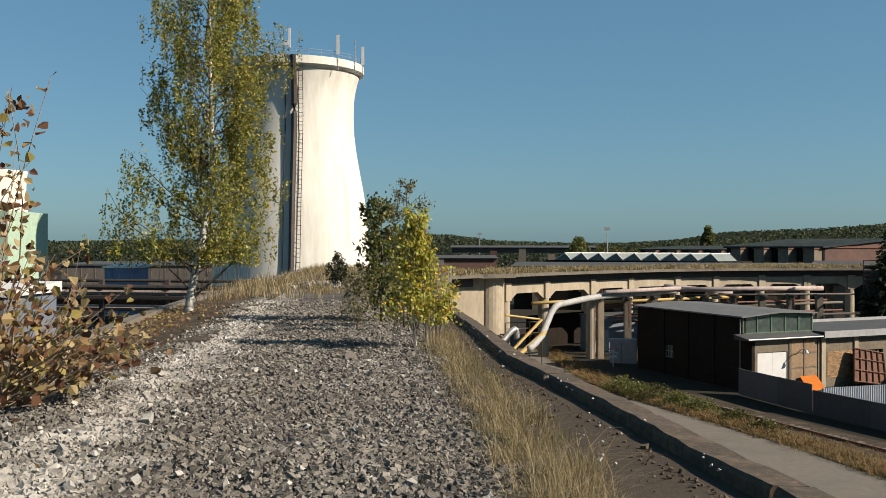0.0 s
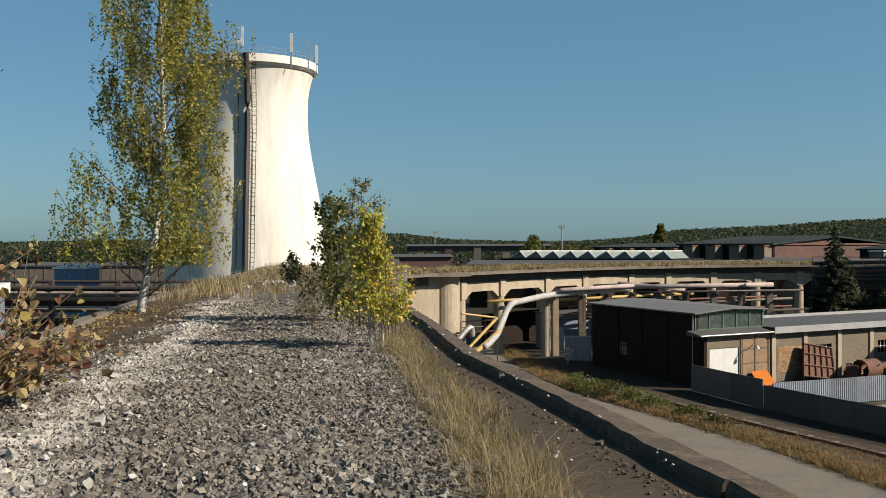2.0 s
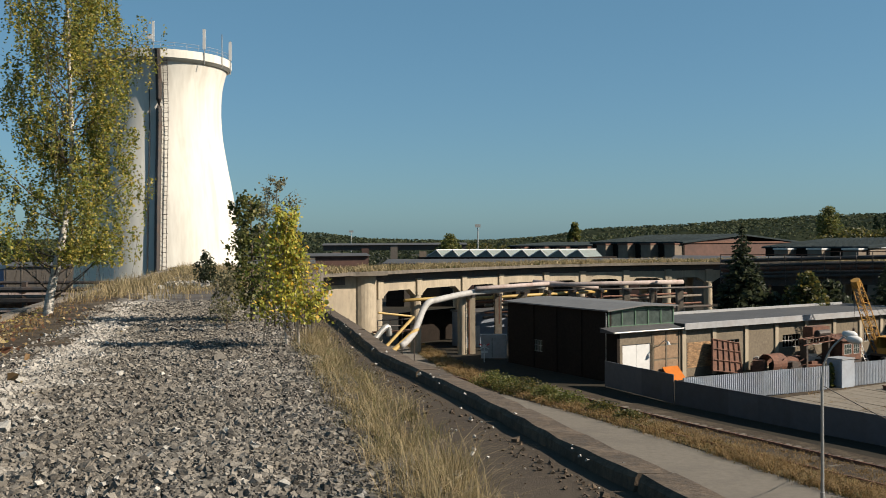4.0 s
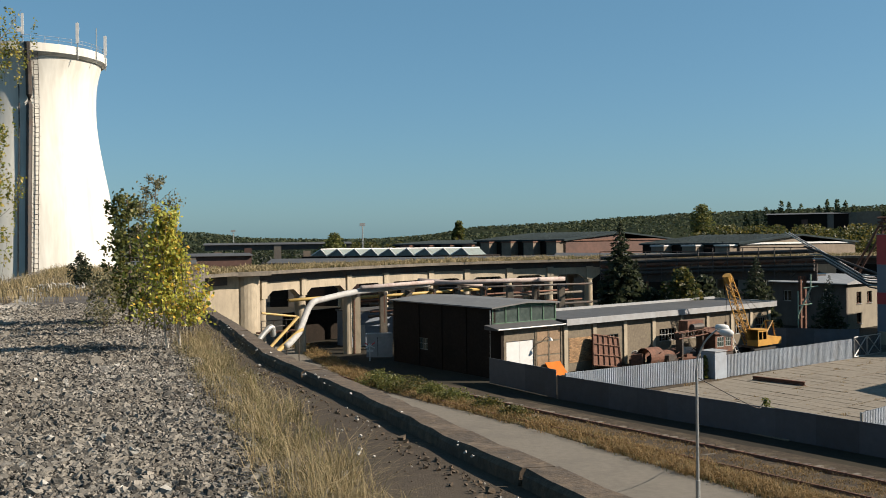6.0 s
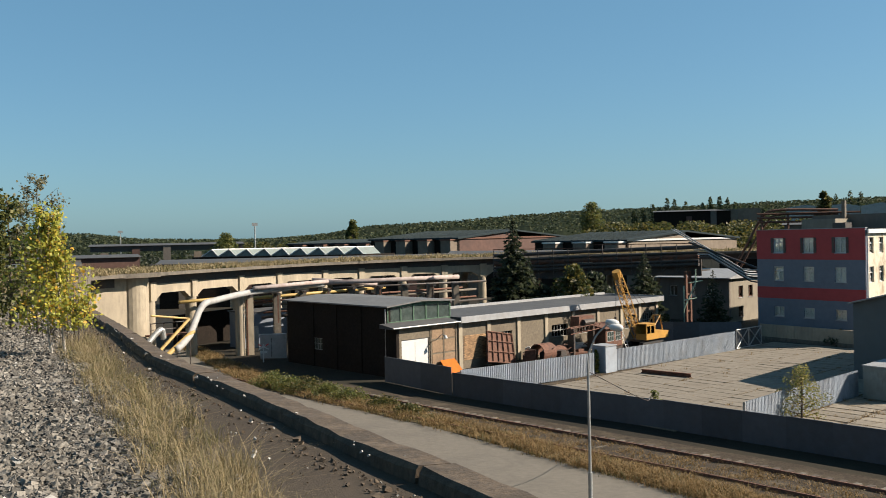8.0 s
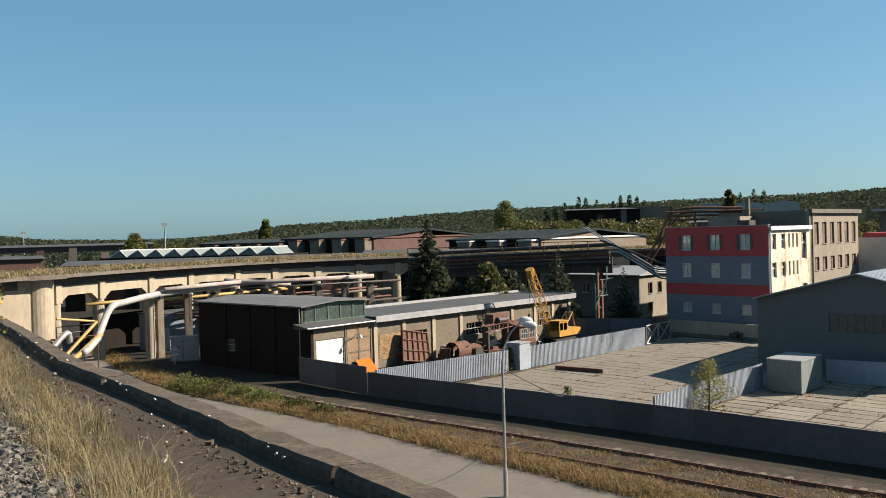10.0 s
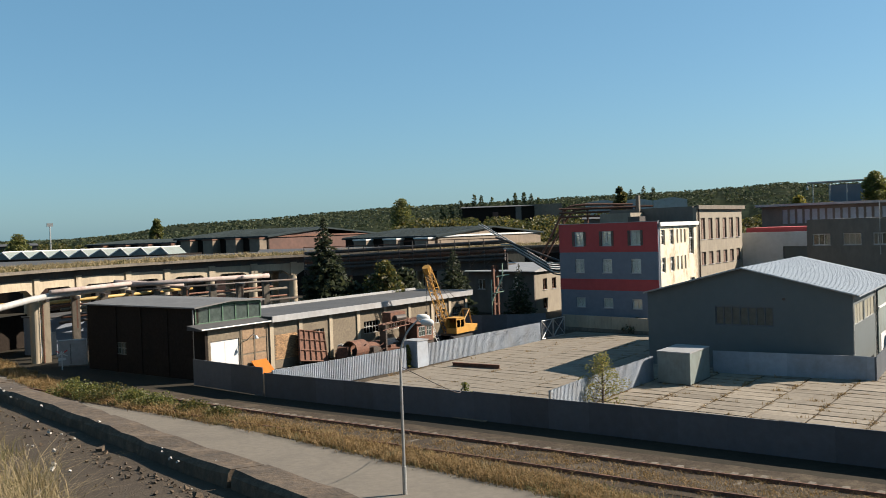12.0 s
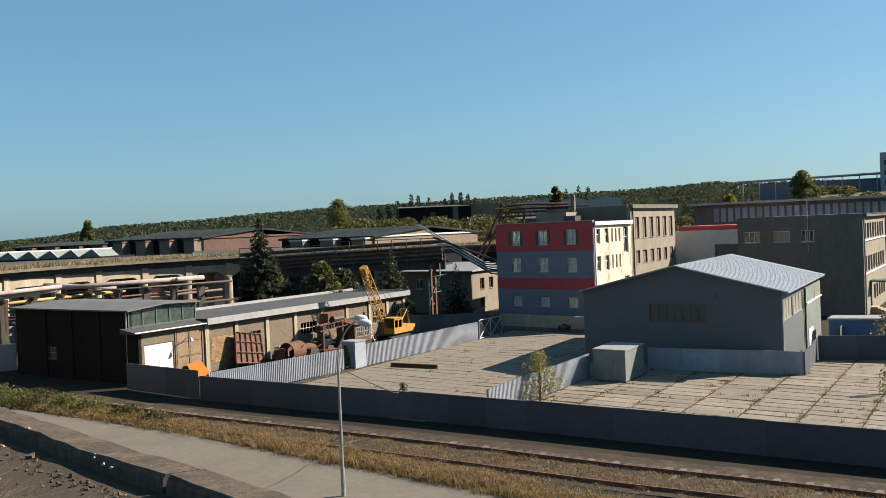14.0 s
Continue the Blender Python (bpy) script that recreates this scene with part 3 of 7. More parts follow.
for s, z0, z1, wide in ((0.75, 31, 34.9, 0.13), (6.0, 30.5, 34.6, 0.17), (7.75, 30.6, 34.5, 0.05), (8.5, 30.2, 34.2, 0.17)):
    yy = TY - math.sqrt(max(0.2, 8.6 ** 2 - s * s))
    an = part("antenna_mast", Geo().tube([(TX + s, yy, z0), (TX + s, yy, z1)], 0.05, 6), "steel", tower, "grey mobile antenna mast")
    if wide > 0.06:
        part("antenna_panel", Geo((TX + s, yy)).box(-wide, wide, -0.22, -0.08, z1 - 2.3, z1 - 0.1), "white", an, "white panel antenna")
    if s < 1:
        part("dish", Geo().tube([(TX + s - 0.35, yy - 0.3, 33.1), (TX + s - 0.35, yy - 0.12, 33.1)], 0.3, 12), "white", an)

# ---------------------------------------------------------------- curved viaduct
EDGE = smooth_line([(-1.5, 76), (0.7, 80), (2.6, 83.2), (5.8, 86.5), (10, 92), (15, 98), (22, 105), (29.5, 110), (38, 113.5), (48, 115), (60, 113.5), (75, 108), (92, 98), (112, 84)], 6)
VZ = 7.75


def offset(line, d):
    out = []
    for i, (x, y) in enumerate(line):
        x0, y0 = line[max(i - 1, 0)]
        x1, y1 = line[min(i + 1, len(line) - 1)]
        w = unit(x1 - x0, y1 - y0)
        out.append((x - w[1] * d, y + w[0] * d))
    return out


viaduct = thing("viaduct", (5.8, 86.5, 0), "curved concrete railway viaduct with a grassy deck and haunched beams", "viaduct", kind="structure")
inner, far_edge = offset(EDGE, 1.25), offset(EDGE, 8.0)
g = Geo()
n = len(EDGE)
for i in range(n):
    for p, z in ((EDGE[i], VZ - 0.28), (EDGE[i], VZ), (far_edge[i], VZ), (far_edge[i], VZ - 0.28)):
        g.P.append((*p, z))
for i in range(n - 1):
    for q in range(4):
        a, b = 4 * i + q, 4 * i + (q + 1) % 4
        g.F.append((a, b, b + 4, a + 4))
part("deck_slab", g, "old_concrete", viaduct)
# core under the slab, coloured near black to stand for the overhang's shadow
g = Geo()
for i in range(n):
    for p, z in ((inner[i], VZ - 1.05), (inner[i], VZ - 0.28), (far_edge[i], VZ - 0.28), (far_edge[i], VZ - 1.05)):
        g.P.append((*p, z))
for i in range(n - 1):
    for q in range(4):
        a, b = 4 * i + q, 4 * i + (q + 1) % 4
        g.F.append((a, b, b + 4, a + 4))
part("deck_core", g, "dark_steel", viaduct, "underside of the deck, coloured dark for the overhang's shadow")


def at_heading(line, deg):
    """Where a plan line crosses the given bearing from the ramp's end."""
    for (x0, y0), (x1, y1) in zip(line, line[1:]):
        h0, h1 = math.degrees(math.atan2(x0, y0)), math.degrees(math.atan2(x1, y1))
        if h0 <= deg <= h1:
            t = (deg - h0) / (h1 - h0)
            return (x0 + (x1 - x0) * t, y0 + (y1 - y0) * t)
    return line[-1]


beam_line = offset(EDGE, 1.5)
COLS = [at_heading(beam_line, d) for d in (3.45, 5.65, 8.2, 10.3, 12.85, 14.9, 17.3, 19.6, 21.8, 24.3, 26.8, 29.4, 32.0, 34.6)]
for i, (x, y) in enumerate(COLS):
    for back in (0.0, 5.5):
        q = COLS[min(i + 1, len(COLS) - 1)]
        p = COLS[max(i - 1, 0)]
        w = unit(q[0] - p[0], q[1] - p[1])
        cx, cy = x - w[1] * back, y + w[0] * back
        col = part("column", Geo().lathe(cx, cy, [(0.5, 0), (0.5, VZ - 2.3)], 20), "concrete", viaduct, smooth=False)
        part("capital", Geo((cx, cy), w, (-w[1], w[0])).box(-0.42, 0.42, -0.5, 0.5, VZ - 2.4, VZ - 0.85), "concrete", col)
for (x0, y0), (x1, y1) in zip(COLS, COLS[1:]):
    L = math.hypot(x1 - x0, y1 - y0)
    w = unit(x1 - x0, y1 - y0)
    for back in (0.0, 5.5):
        fr = ((x0 - w[1] * back, y0 + w[0] * back), w, (-w[1], w[0]))
        g = Geo(*fr)
        prof = [(0.42, VZ - 2.45), (1.5, VZ - 1.8), (L - 1.5, VZ - 1.8), (L - 0.42, VZ - 2.45), (L - 0.42, VZ - 1.0), (0.42, VZ - 1.0)]
        m = len(g.P)
        g.P += [g.at(a, -0.3, z) for a, z in prof] + [g.at(a, 0.3, z) for a, z in prof]
        g.F += [tuple(range(6)), tuple(6 + k for k in reversed(range(6)))] + [(k, k + 6, (k + 1) % 6 + 6, (k + 1) % 6) for k in range(6)]
        part("beam", g, "concrete", viaduct)
# round abutment
abut = Geo()
abut.prism([(3.9 + 1.35 * math.cos(a), 87.0 + 1.5 * math.sin(a)) for a in [2 * math.pi * k / 28 for k in range(28)]], 0, VZ - 0.35)
ab = part("abutment", abut, "concrete", viaduct)
part("abutment_wall", Geo((3.6, 85.7), unit(-5, -3.4), unit(-3.0, 5)).box(0, 9, 0, 2.5, 0, VZ - 0.36), "concrete", viaduct)
part("abutment_cap", Geo((5.6, 86.2), unit(-5, -3.2), unit(-3.0, 5)).box(-0.3, 4.4, -0.6, 3, VZ - 0.33, VZ + 0.02), "old_concrete", viaduct)

# ---------------------------------------------------------------- dark hall and long brick building
HO = (20.5, 69.5)
HF = (HO, UB, UA)
hall = thing("workshop_hall", (*HO, 0), "dark brick workshop hall with shade in its wall colour, a felt roof and glazed front strip", "hall")
part("side_wall", Geo((HO[0] + UB[0], HO[1] + UB[1]), UA, UB).wall(1.3, 15.6, 0, 0.35, 0, 5.1, [(10.2, 11.8, 1.35, 2.3)]), "shade_dark_brick", hall)
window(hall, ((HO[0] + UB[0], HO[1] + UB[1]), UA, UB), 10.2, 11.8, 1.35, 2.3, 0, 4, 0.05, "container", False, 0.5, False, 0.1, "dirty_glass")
part("back_wall", Geo(*HF).box(1.35, 7.8, 15.3, 15.6, 0, 5.1), "shade_dark_brick", hall)
part("end_wall", Geo(*HF).box(7.5, 7.8, 1.45, 15.3, 0, 5.1), "shade_dark_brick", hall)
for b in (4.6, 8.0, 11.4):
    part("pilaster", Geo(*HF).box(0.93, 1.0, b, b + 0.35, 0, 5.05), "shade_dark_brick", hall)
g = Geo(*HF)
for b in (0.95, 15.9):
    g.P += [g.at(a, b, z) for a, z in ((0.72, 5.2), (4.4, 5.48), (8.0, 5.34), (8.0, 5.24), (4.4, 5.38), (0.72, 5.1))]
g.F += [tuple(range(6)), tuple(6 + k for k in reversed(range(6)))] + [(k, k + 6, (k + 1) % 6 + 6, (k + 1) % 6) for k in range(6)]
part("roof", g, "pale_felt", hall, "grey felted low gable roof")
gl = part("clerestory", Geo(*HF).box(1.0, 7.8, 1.3, 1.42, 3.9, 4.02).box(1.0, 7.8, 1.3, 1.42, 5.06, 5.14), "green_metal", hall, "green steel-framed glazed strip")
for i in range(6):
    a = 1.07 + i * 1.336
    part("mullion", Geo(*HF).box(a - 0.05, a + 0.05, 1.28, 1.44, 4.02, 5.2), "green_metal", gl)
    if i < 5:
        part("pane", Geo(*HF).box(a + 0.05, a + 1.286, 1.34, 1.36, 4.02, 5.08), "dirty_glass", gl)
part("gable", Geo(*HF).prism([(1.0, 1.36, 5.17), (4.4, 1.36, 5.38), (7.8, 1.36, 5.26), (7.8, 1.46, 5.26), (4.4, 1.46, 5.38), (1.0, 1.46, 5.17)], 5.14, 5.2), "green_metal", gl)
g = Geo(*HF).wall(1.1, 7.3, 0, 0.3, 0, 3.6, [(1.35, 4.17, 0, 2.75)])
annex = part("annex_wall", g, "plaster", hall, "patched plaster and brick front")
part("annex_end", Geo(*HF).box(0.82, 1.1, 0, 1.3, 0, 3.6), "shade_dark_brick", hall)
part("annex_roof", Geo(*HF).prism([(0.2, -0.35, 3.74), (7.34, -0.35, 3.74), (7.34, 1.29, 3.96), (0.2, 1.29, 3.96)], 3.62, 3.9), "roof_felt", hall, "felted lean-to roof")
for a in (1.35, 2.76):
    part("door_leaf", Geo(*HF).box(a + 0.012, a + 1.398, 0.06, 0.12, 0.02, 2.73), "white", hall, "white sheet-metal door leaf")
for a in (4.5, 5.85):
    for z in (0.5, 1.55, 2.6):
        part("brick_panel", Geo(*HF).box(a, a + 1.15, -0.03, 0.02, z, z + 0.92), "brick", annex)
for a in (4.3, 5.68, 7.08):
    part("pilaster", Geo(*HF).box(a, a + 0.12, -0.06, 0, 0, 3.58), "plaster", annex)
part("gutter", Geo().tube([Geo(*HF).at(a, -0.42, 3.7) for a in (0.2, 7.3)], 0.06, 8), "steel", hall)
part("drainpipe", Geo().tube([Geo(*HF).at(0.9, 1.4, z) for z in (0, 5.0)], 0.05, 8), "steel", hall)

BR = 7.35
brick = thing("brick_workshop", (*Geo(*HF).at(BR, 0, 0)[:2], 0), "long low brick workshop with plaster pilasters and a felt roof", "workshop building")
holes = [(11.75, 13.9, 1.3, 2.5), (19.25, 21.5, 1.45, 2.5), (23.0, 25.1, 1.45, 2.5), (30.4, 32.2, 1.3, 2.55), (33.6, 35.5, 1.2, 2.6)]
part("front_wall", Geo(*HF).wall(BR, 36.2, 0, 0.35, 0, 3.6, holes), "plaster", brick)
part("end_wall", Geo(*HF).box(35.85, 36.2, 0.35, 9, 0, 3.6), "plaster", brick)
part("near_end_wall", Geo(*HF).box(7.82, 8.12, 0.35, 9, 0, 3.6), "plaster", brick)
part("back_wall", Geo(*HF).box(8.12, 35.85, 8.65, 9, 0, 3.6), "plaster", brick)
part("roof", Geo(*HF).prism([(7.85, -0.4, 3.95), (36.5, -0.4, 3.95), (36.5, 7.0, 4.0), (7.85, 7.0, 4.0)], 3.6, 4.0), "roof_felt", brick, "dark felted roof")
part("fascia", Geo(*HF).box(BR - 0.02, 36.55, -0.52, -0.4, 3.58, 4.05), "zinc", brick, "pale sheet-metal fascia")
part("roof_edge", Geo(*HF).box(36.55, 36.65, -0.52, 7.2, 3.6, 4.1), "zinc", brick)
part("rear_upstand", Geo(*HF).box(BR + 0.8, 36.5, 7.0, 7.2, 3.6, 4.22), "zinc", brick)
part("rear_roof", Geo(*HF).box(BR + 0.8, 36.1, 7.2, 9.2, 3.62, 3.85), "roof_felt", brick)
for a in (7.4, 10.75, 14.5, 18.2, 22.05, 25.85, 29.6, 32.7, 35.75):
    part("pilaster", Geo(*HF).box(a, a + 0.4, -0.12, 0, 0, 3.55), "concrete", brick)
for a0, a1, z0, z1 in holes:
    window(brick, HF, a0, a1, z0, z1, 0, 5, 0.05, "steel", False, 0.5)
bp = Geo(*HF)
for r in range(19):
    for c in range(11):
        if r % 2 or c < 10:
            a = 8.0 + c * 0.25 + (0.125 if r % 2 else 0)
            bp.box(a, min(a + 0.235, 10.6), -0.035, 0.01, 0.65 + r * 0.1, 0.65 + r * 0.1 + 0.085)
part("exposed_bricks", bp, "brick_piece", brick, "bare orange brickwork where plaster fell off", kind="stuff")


# ---------------------------------------------------------------- fences and the concrete yard
def panel_fence(name, line, height, step, material, label, posts="fence", ribs=False, group="yard fences", z=0.0, thick=0.04):
    """A sheet-metal fence along a plan line: panels between posts."""
    f = thing(name, (*line[0], z), label, "fence", group)
    r = np.random.default_rng(len(line) + int(line[0][0] * 10))
    stops = along(line, step)
    stops.append((*line[-1], 0))
    for (x0, y0, _), (x1, y1, _) in zip(stops, stops[1:]):
        d = math.hypot(x1 - x0, y1 - y0)
        if d < 0.3:
            continue
        u = unit(x1 - x0, y1 - y0)
        fr = ((x0, y0), u, (-u[1], u[0]))
        h = height + 0.008 * r.normal()
        g = Geo(*fr)
        if ribs:
            k = max(2, int(d / 0.16))
            pts = []
            for i in range(k):
                a = d * i / k
                pts += [(a, 0), (a + d / k * 0.45, 0), (a + d / k * 0.5, 0.045), (a + d / k * 0.95, 0.045)]
            pts.append((d, 0))
            m = len(pts)
            g.P += [g.at(a, b, zz) for zz in (z + 0.05, z + h) for a, b in pts]
            g.F += [(i, i + 1, i + 1 + m, i + m) for i in range(m - 1)]
            g.box(0, d, 0.05, 0.07, z + h - 0.1, z + h - 0.03)
        else:
            g.box(0.002, d - 0.002, 0, thick, z + (0.04 if height > 1.8 else -0.02), z + h)
            g.box(0.002, d - 0.002, -0.02, 0, z + h - 0.06, z + h)
        part("fence_panel", g, material, f)
        part("fence_post", Geo(*fr).box(-0.035, 0.035, thick + 0.003, thick + 0.08, z, z + height - 0.02), posts, f)
    return f


panel_fence("sheet_fence", [(20.07, 69.0), (21.1, 64.9), (22.1, 60.9)], 1.82, 2.35, "fence", "grey-blue sheet-metal fence in front of the dark hall", "fence")
FRONT = [(22.15, 60.8), (25.4, 51.9), (28.3, 44.9), (31.1, 37.0), (34.6, 27.0), (38.6, 16), (43.5, 3), (50, -12), (60, -34)]
panel_fence("sheet_fence", FRONT, 1.5, 2.35, "fence", "grey-blue sheet-metal fence along the track", "steel")
panel_fence("sheet_fence", [(22.7, 60.6), (33.0, 64.4), (34.6, 65.1)], 1.65, 2.2, "fence_pale", "pale blue ribbed sheet fence beside the scrap yard", "steel", True)
panel_fence("sheet_fence", [(37.0, 66.2), (45, 69.8), (52.3, 73.1)], 1.65, 2.2, "fence_pale", "pale blue ribbed sheet fence behind the concrete yard", "steel", True)
panel_fence("sheet_fence", [(31.0, 42.6), (37, 45.8), (43.9, 49.2)], 1.6, 2.2, "fence_pale", "pale blue sheet fence across the concrete yard", "steel", True)
panel_fence("sheet_fence", [(48.9, 49.0), (53.2, 39.8)], 1.5, 2.4, "fence_pale", "low pale sheet fence in front of the hangar", "fence")
panel_fence("sheet_fence", [(53.2, 39.8), (62.5, 45.3)], 1.5, 2.4, "fence", "low sheet fence beside the hangar", "fence")
panel_fence("sheet_fence", [(59.5, 43.4), (64.5, 36), (71, 24), (80, 8)], 1.7, 2.4, "fence", "dark sheet fence beyond the hangar", "fence")
panel_fence("sheet_fence", [(64.5, 45.2), (70, 48.5)], 1.7, 2.4, "fence", "dark sheet fence at the yard entrance", "fence")
panel_fence("sheet_fence", [(47.8, 84.6), (56.5, 78.0)], 1.9, 2.4, "fence", "dark sheet fence behind the crane", "fence")

gate = thing("yard_gate", (52.5, 73.2, 0), "cross-braced steel gate with wire mesh, closed", "gate")
u = unit(56.6 - 52.5, 75.3 - 73.2)
fr = ((52.5, 73.2), u, (-u[1], u[0]))
for a0, a1 in ((0.0, 2.2), (2.25, 4.6)):
    g = Geo()
    q = Geo(*fr).at
    for p0, p1 in (((a0, 0.15), (a1, 0.15)), ((a0, 1.75), (a1, 1.75)), ((a0, 0.15), (a0, 1.75)), ((a1, 0.15), (a1, 1.75)), ((a0, 0.15), (a1, 1.75)), ((a0, 1.75), (a1, 0.15))):
        g.tube([q(p0[0], 0, p0[1]), q(p1[0], 0, p1[1])], 0.045, 6)
    leaf = part("gate_leaf", g, "steel", gate)
    m = Geo(*fr)
    for i in range(14):
        a = a0 + (a1 - a0) * (i + 0.5) / 14
        m.box(a - 0.02, a + 0.02, 0.02, 0.04, 0.2, 1.7)
    part("mesh", m, "fence", leaf)

wall_t = thing("concrete_wall", (60.0, 78.3, 0), "low grey concrete panel wall beside the red building", "wall")
u = unit(61.9 - 59.6, 68.0 - 79.5)
fr = ((59.6, 79.5), u, (-u[1], u[0]))
for i in range(6):
    part("wall_panel", Geo(*fr).box(i * 2.0, i * 2.0 + 1.97, 0, 0.15, 0, 1.5), "concrete", wall_t)
part("base_strip", Geo(*fr).box(0, 12, -0.03, 0, 0, 0.35), "old_concrete", wall_t)

# yard of concrete slabs, in rows running away from the track
yard = tagged(part("yard_floor", Geo().prism([(22.9, 59.6), (26.0, 51), (28.9, 44.4), (31.6, 37), (35.2, 27), (37, 21.8), (50, 20), (75, 30), (66, 62), (59, 80), (52, 74)], 0.0, 0.03), "soil"),
              "weathered concrete slab yard with weeds in its joints", "yard", kind="structure")
yr = np.random.default_rng(8)
slab_far = []


def inside(x, y, poly):
    hit = False
    for (x0, y0), (x1, y1) in zip(poly, poly[1:] + poly[:1]):
        if (y0 > y) != (y1 > y) and x < x0 + (x1 - x0) * (y - y0) / (y1 - y0):
            hit = not hit
    return hit


YARD = [(23.2, 59.4), (26.4, 50.4), (29.4, 43.4), (32.2, 36), (35.8, 26), (37.2, 22), (50, 21), (74, 30), (65, 62), (58, 78), (52, 72.4)]
SU, SV = UB, unit(0.28, -0.96)
far_g = Geo((24, 60), SU, SV)
count = 0
for j in range(22):
    for i in range(42):
        a, b = -4 + i * 1.2, 46 - j * 3.0
        c = far_g.at(a + 0.6, b + 1.5, 0)
        if not inside(c[0], c[1], YARD):
            continue
        z = 0.045 + 0.012 * yr.random()
        g = far_g if count >= 300 else Geo((24, 60), SU, SV)
        e = 0.035 + (0.05 if c[1] < 52 else 0.0) * yr.random()
        tl = 0.008 * yr.normal(size=4)
        pts = [g.at(a + e, b + e, 0.0), g.at(a + 1.2 - e, b + e, 0.0), g.at(a + 1.2 - e, b + 3 - e, 0.0), g.at(a + e, b + 3 - e, 0.0),
               g.at(a + e, b + e, z + tl[0]), g.at(a + 1.2 - e, b + e, z + tl[1]), g.at(a + 1.2 - e, b + 3 - e, z + tl[2]), g.at(a + e, b + 3 - e, z + tl[3])]
        g.hexa(pts)
        if count < 300:
            part("slab", g, "slab", yard)
        count += 1
if far_g.P:
    part("slabs", far_g, "slab", yard, kind="stuff")

# ---------------------------------------------------------------- steel hangar
hg_o, hg_u, hg_v = (49.0, 55.3), unit(0.311, -0.95), unit(0.872, 0.49)
HG = (hg_o, hg_u, hg_v)
hangar = thing("steel_hangar", (*hg_o, 0), "grey-green sheet-metal hangar with a pale low gable roof", "hangar")
LW, LD, EV, RG = 14.4, 18.9, 5.24, 6.79
hole = (5.18, 9.3, 3.0, 4.27)
part("front_wall", Geo(*HG).wall(0, LW, 0, 0.15, 0, EV, [hole]), "hangar", hangar)
part("front_gable", Geo(*HG).prism([(0, 0, EV), (LW / 2, 0, RG), (LW, 0, EV), (LW, 0.15, EV), (LW / 2, 0.15, RG), (0, 0.15, EV)], EV - 0.001, EV), "hangar", hangar)
part("back_wall", Geo(*HG).box(0.15, LW, LD - 0.15, LD, 0, EV), "hangar", hangar)
part("end_wall", Geo(*HG).box(0, 0.15, 0.15, LD, 0, EV), "hangar", hangar)
sfr = ((hg_o[0] + LW * hg_u[0], hg_o[1] + LW * hg_u[1]), hg_v, (-hg_u[0], -hg_u[1]))
side_holes = [(0.75, 4.5, 3.2, 4.5), (5.0, 9.5, 3.2, 4.5)]
part("side_wall", Geo(*sfr).wall(0.15, LD - 0.15, 0, 0.15, 0, EV, side_holes), "hangar", hangar)
for h in side_holes:
    window(hangar, sfr, *h, 0, 3, 0.06, "steel", False, 0, False, 0.04, "frosted")
window(hangar, HG, *hole, 0, 7, 0.07, "fence", False, 0, False, 0.05, "dirty_glass")
leaf = part("gate_leaf", Geo(*sfr).box(10.2, 18.5, -0.16, -0.08, 0.05, 4.7), "container", hangar, "grey-green sliding sheet gate")
part("gate_window", Geo(*sfr).box(14.8, 18.4, -0.19, -0.16, 3.62, 4.6), "frosted", leaf)
part("gate_door", Geo(*sfr).box(11.0, 13.6, -0.2, -0.16, 0.1, 1.6), "white", leaf, "small white wicket door")
part("gate_rail", Geo(*sfr).box(10.1, 18.7, -0.26, -0.16, 3.48, 3.6), "white", leaf)
for a in (0.1, 9.85, 18.7):
    part("side_strip", Geo(*sfr).box(a, a + 0.12, -0.04, 0, 0, EV), "steel", hangar)
for s in (0, 1):
    g = Geo(*HG)
    e = -0.2 if s == 0 else LW + 0.5
    ze = EV - 0.08
    p = [(e, -0.4, ze), (LW / 2, -0.4, RG + 0.12), (LW / 2, LD + 0.3, RG + 0.12), (e, LD + 0.3, ze)]
    g.P += [g.at(*q) for q in p] + [g.at(q[0], q[1], q[2] - 0.1) for q in p]
    g.F += [(0, 1, 2, 3), (7, 6, 5, 4), (0, 4, 5, 1), (1, 5, 6, 2), (2, 6, 7, 3), (3, 7, 4, 0)]
    rf = part("roof_slope", g, "hangar_roof", hangar, "pale blue-grey sheet roof")
    g = Geo(*HG)
    for i in range(26):
        b = -0.3 + i * 0.73
        q = [(e, b, ze + 0.003), (LW / 2, b, RG + 0.123), (LW / 2, b + 0.05, RG + 0.123), (e, b + 0.05, ze + 0.003)]
        m = len(g.P)
        g.P += [g.at(*k) for k in q] + [g.at(k[0], k[1], k[2] + 0.012) for k in q]
        g.F += [tuple(m + k for k in f) for f in ((4, 5, 6, 7), (0, 4, 7, 3), (0, 1, 5, 4), (3, 7, 6, 2))]
    part("roof_seams", g, "hangar_roof", rf, kind="stuff")
part("verge_trim", Geo(*HG).tube([Geo(*HG).at(a, -0.42, z) for a, z in ((-0.2, EV - 0.12), (LW / 2, RG + 0.07), (LW + 0.5, EV - 0.12))], 0.05, 6), "steel", hangar)
part("vent", Geo(*HG).box(9.9, 10.1, -0.05, 0, 4.75, 4.9), "dark_steel", hangar)

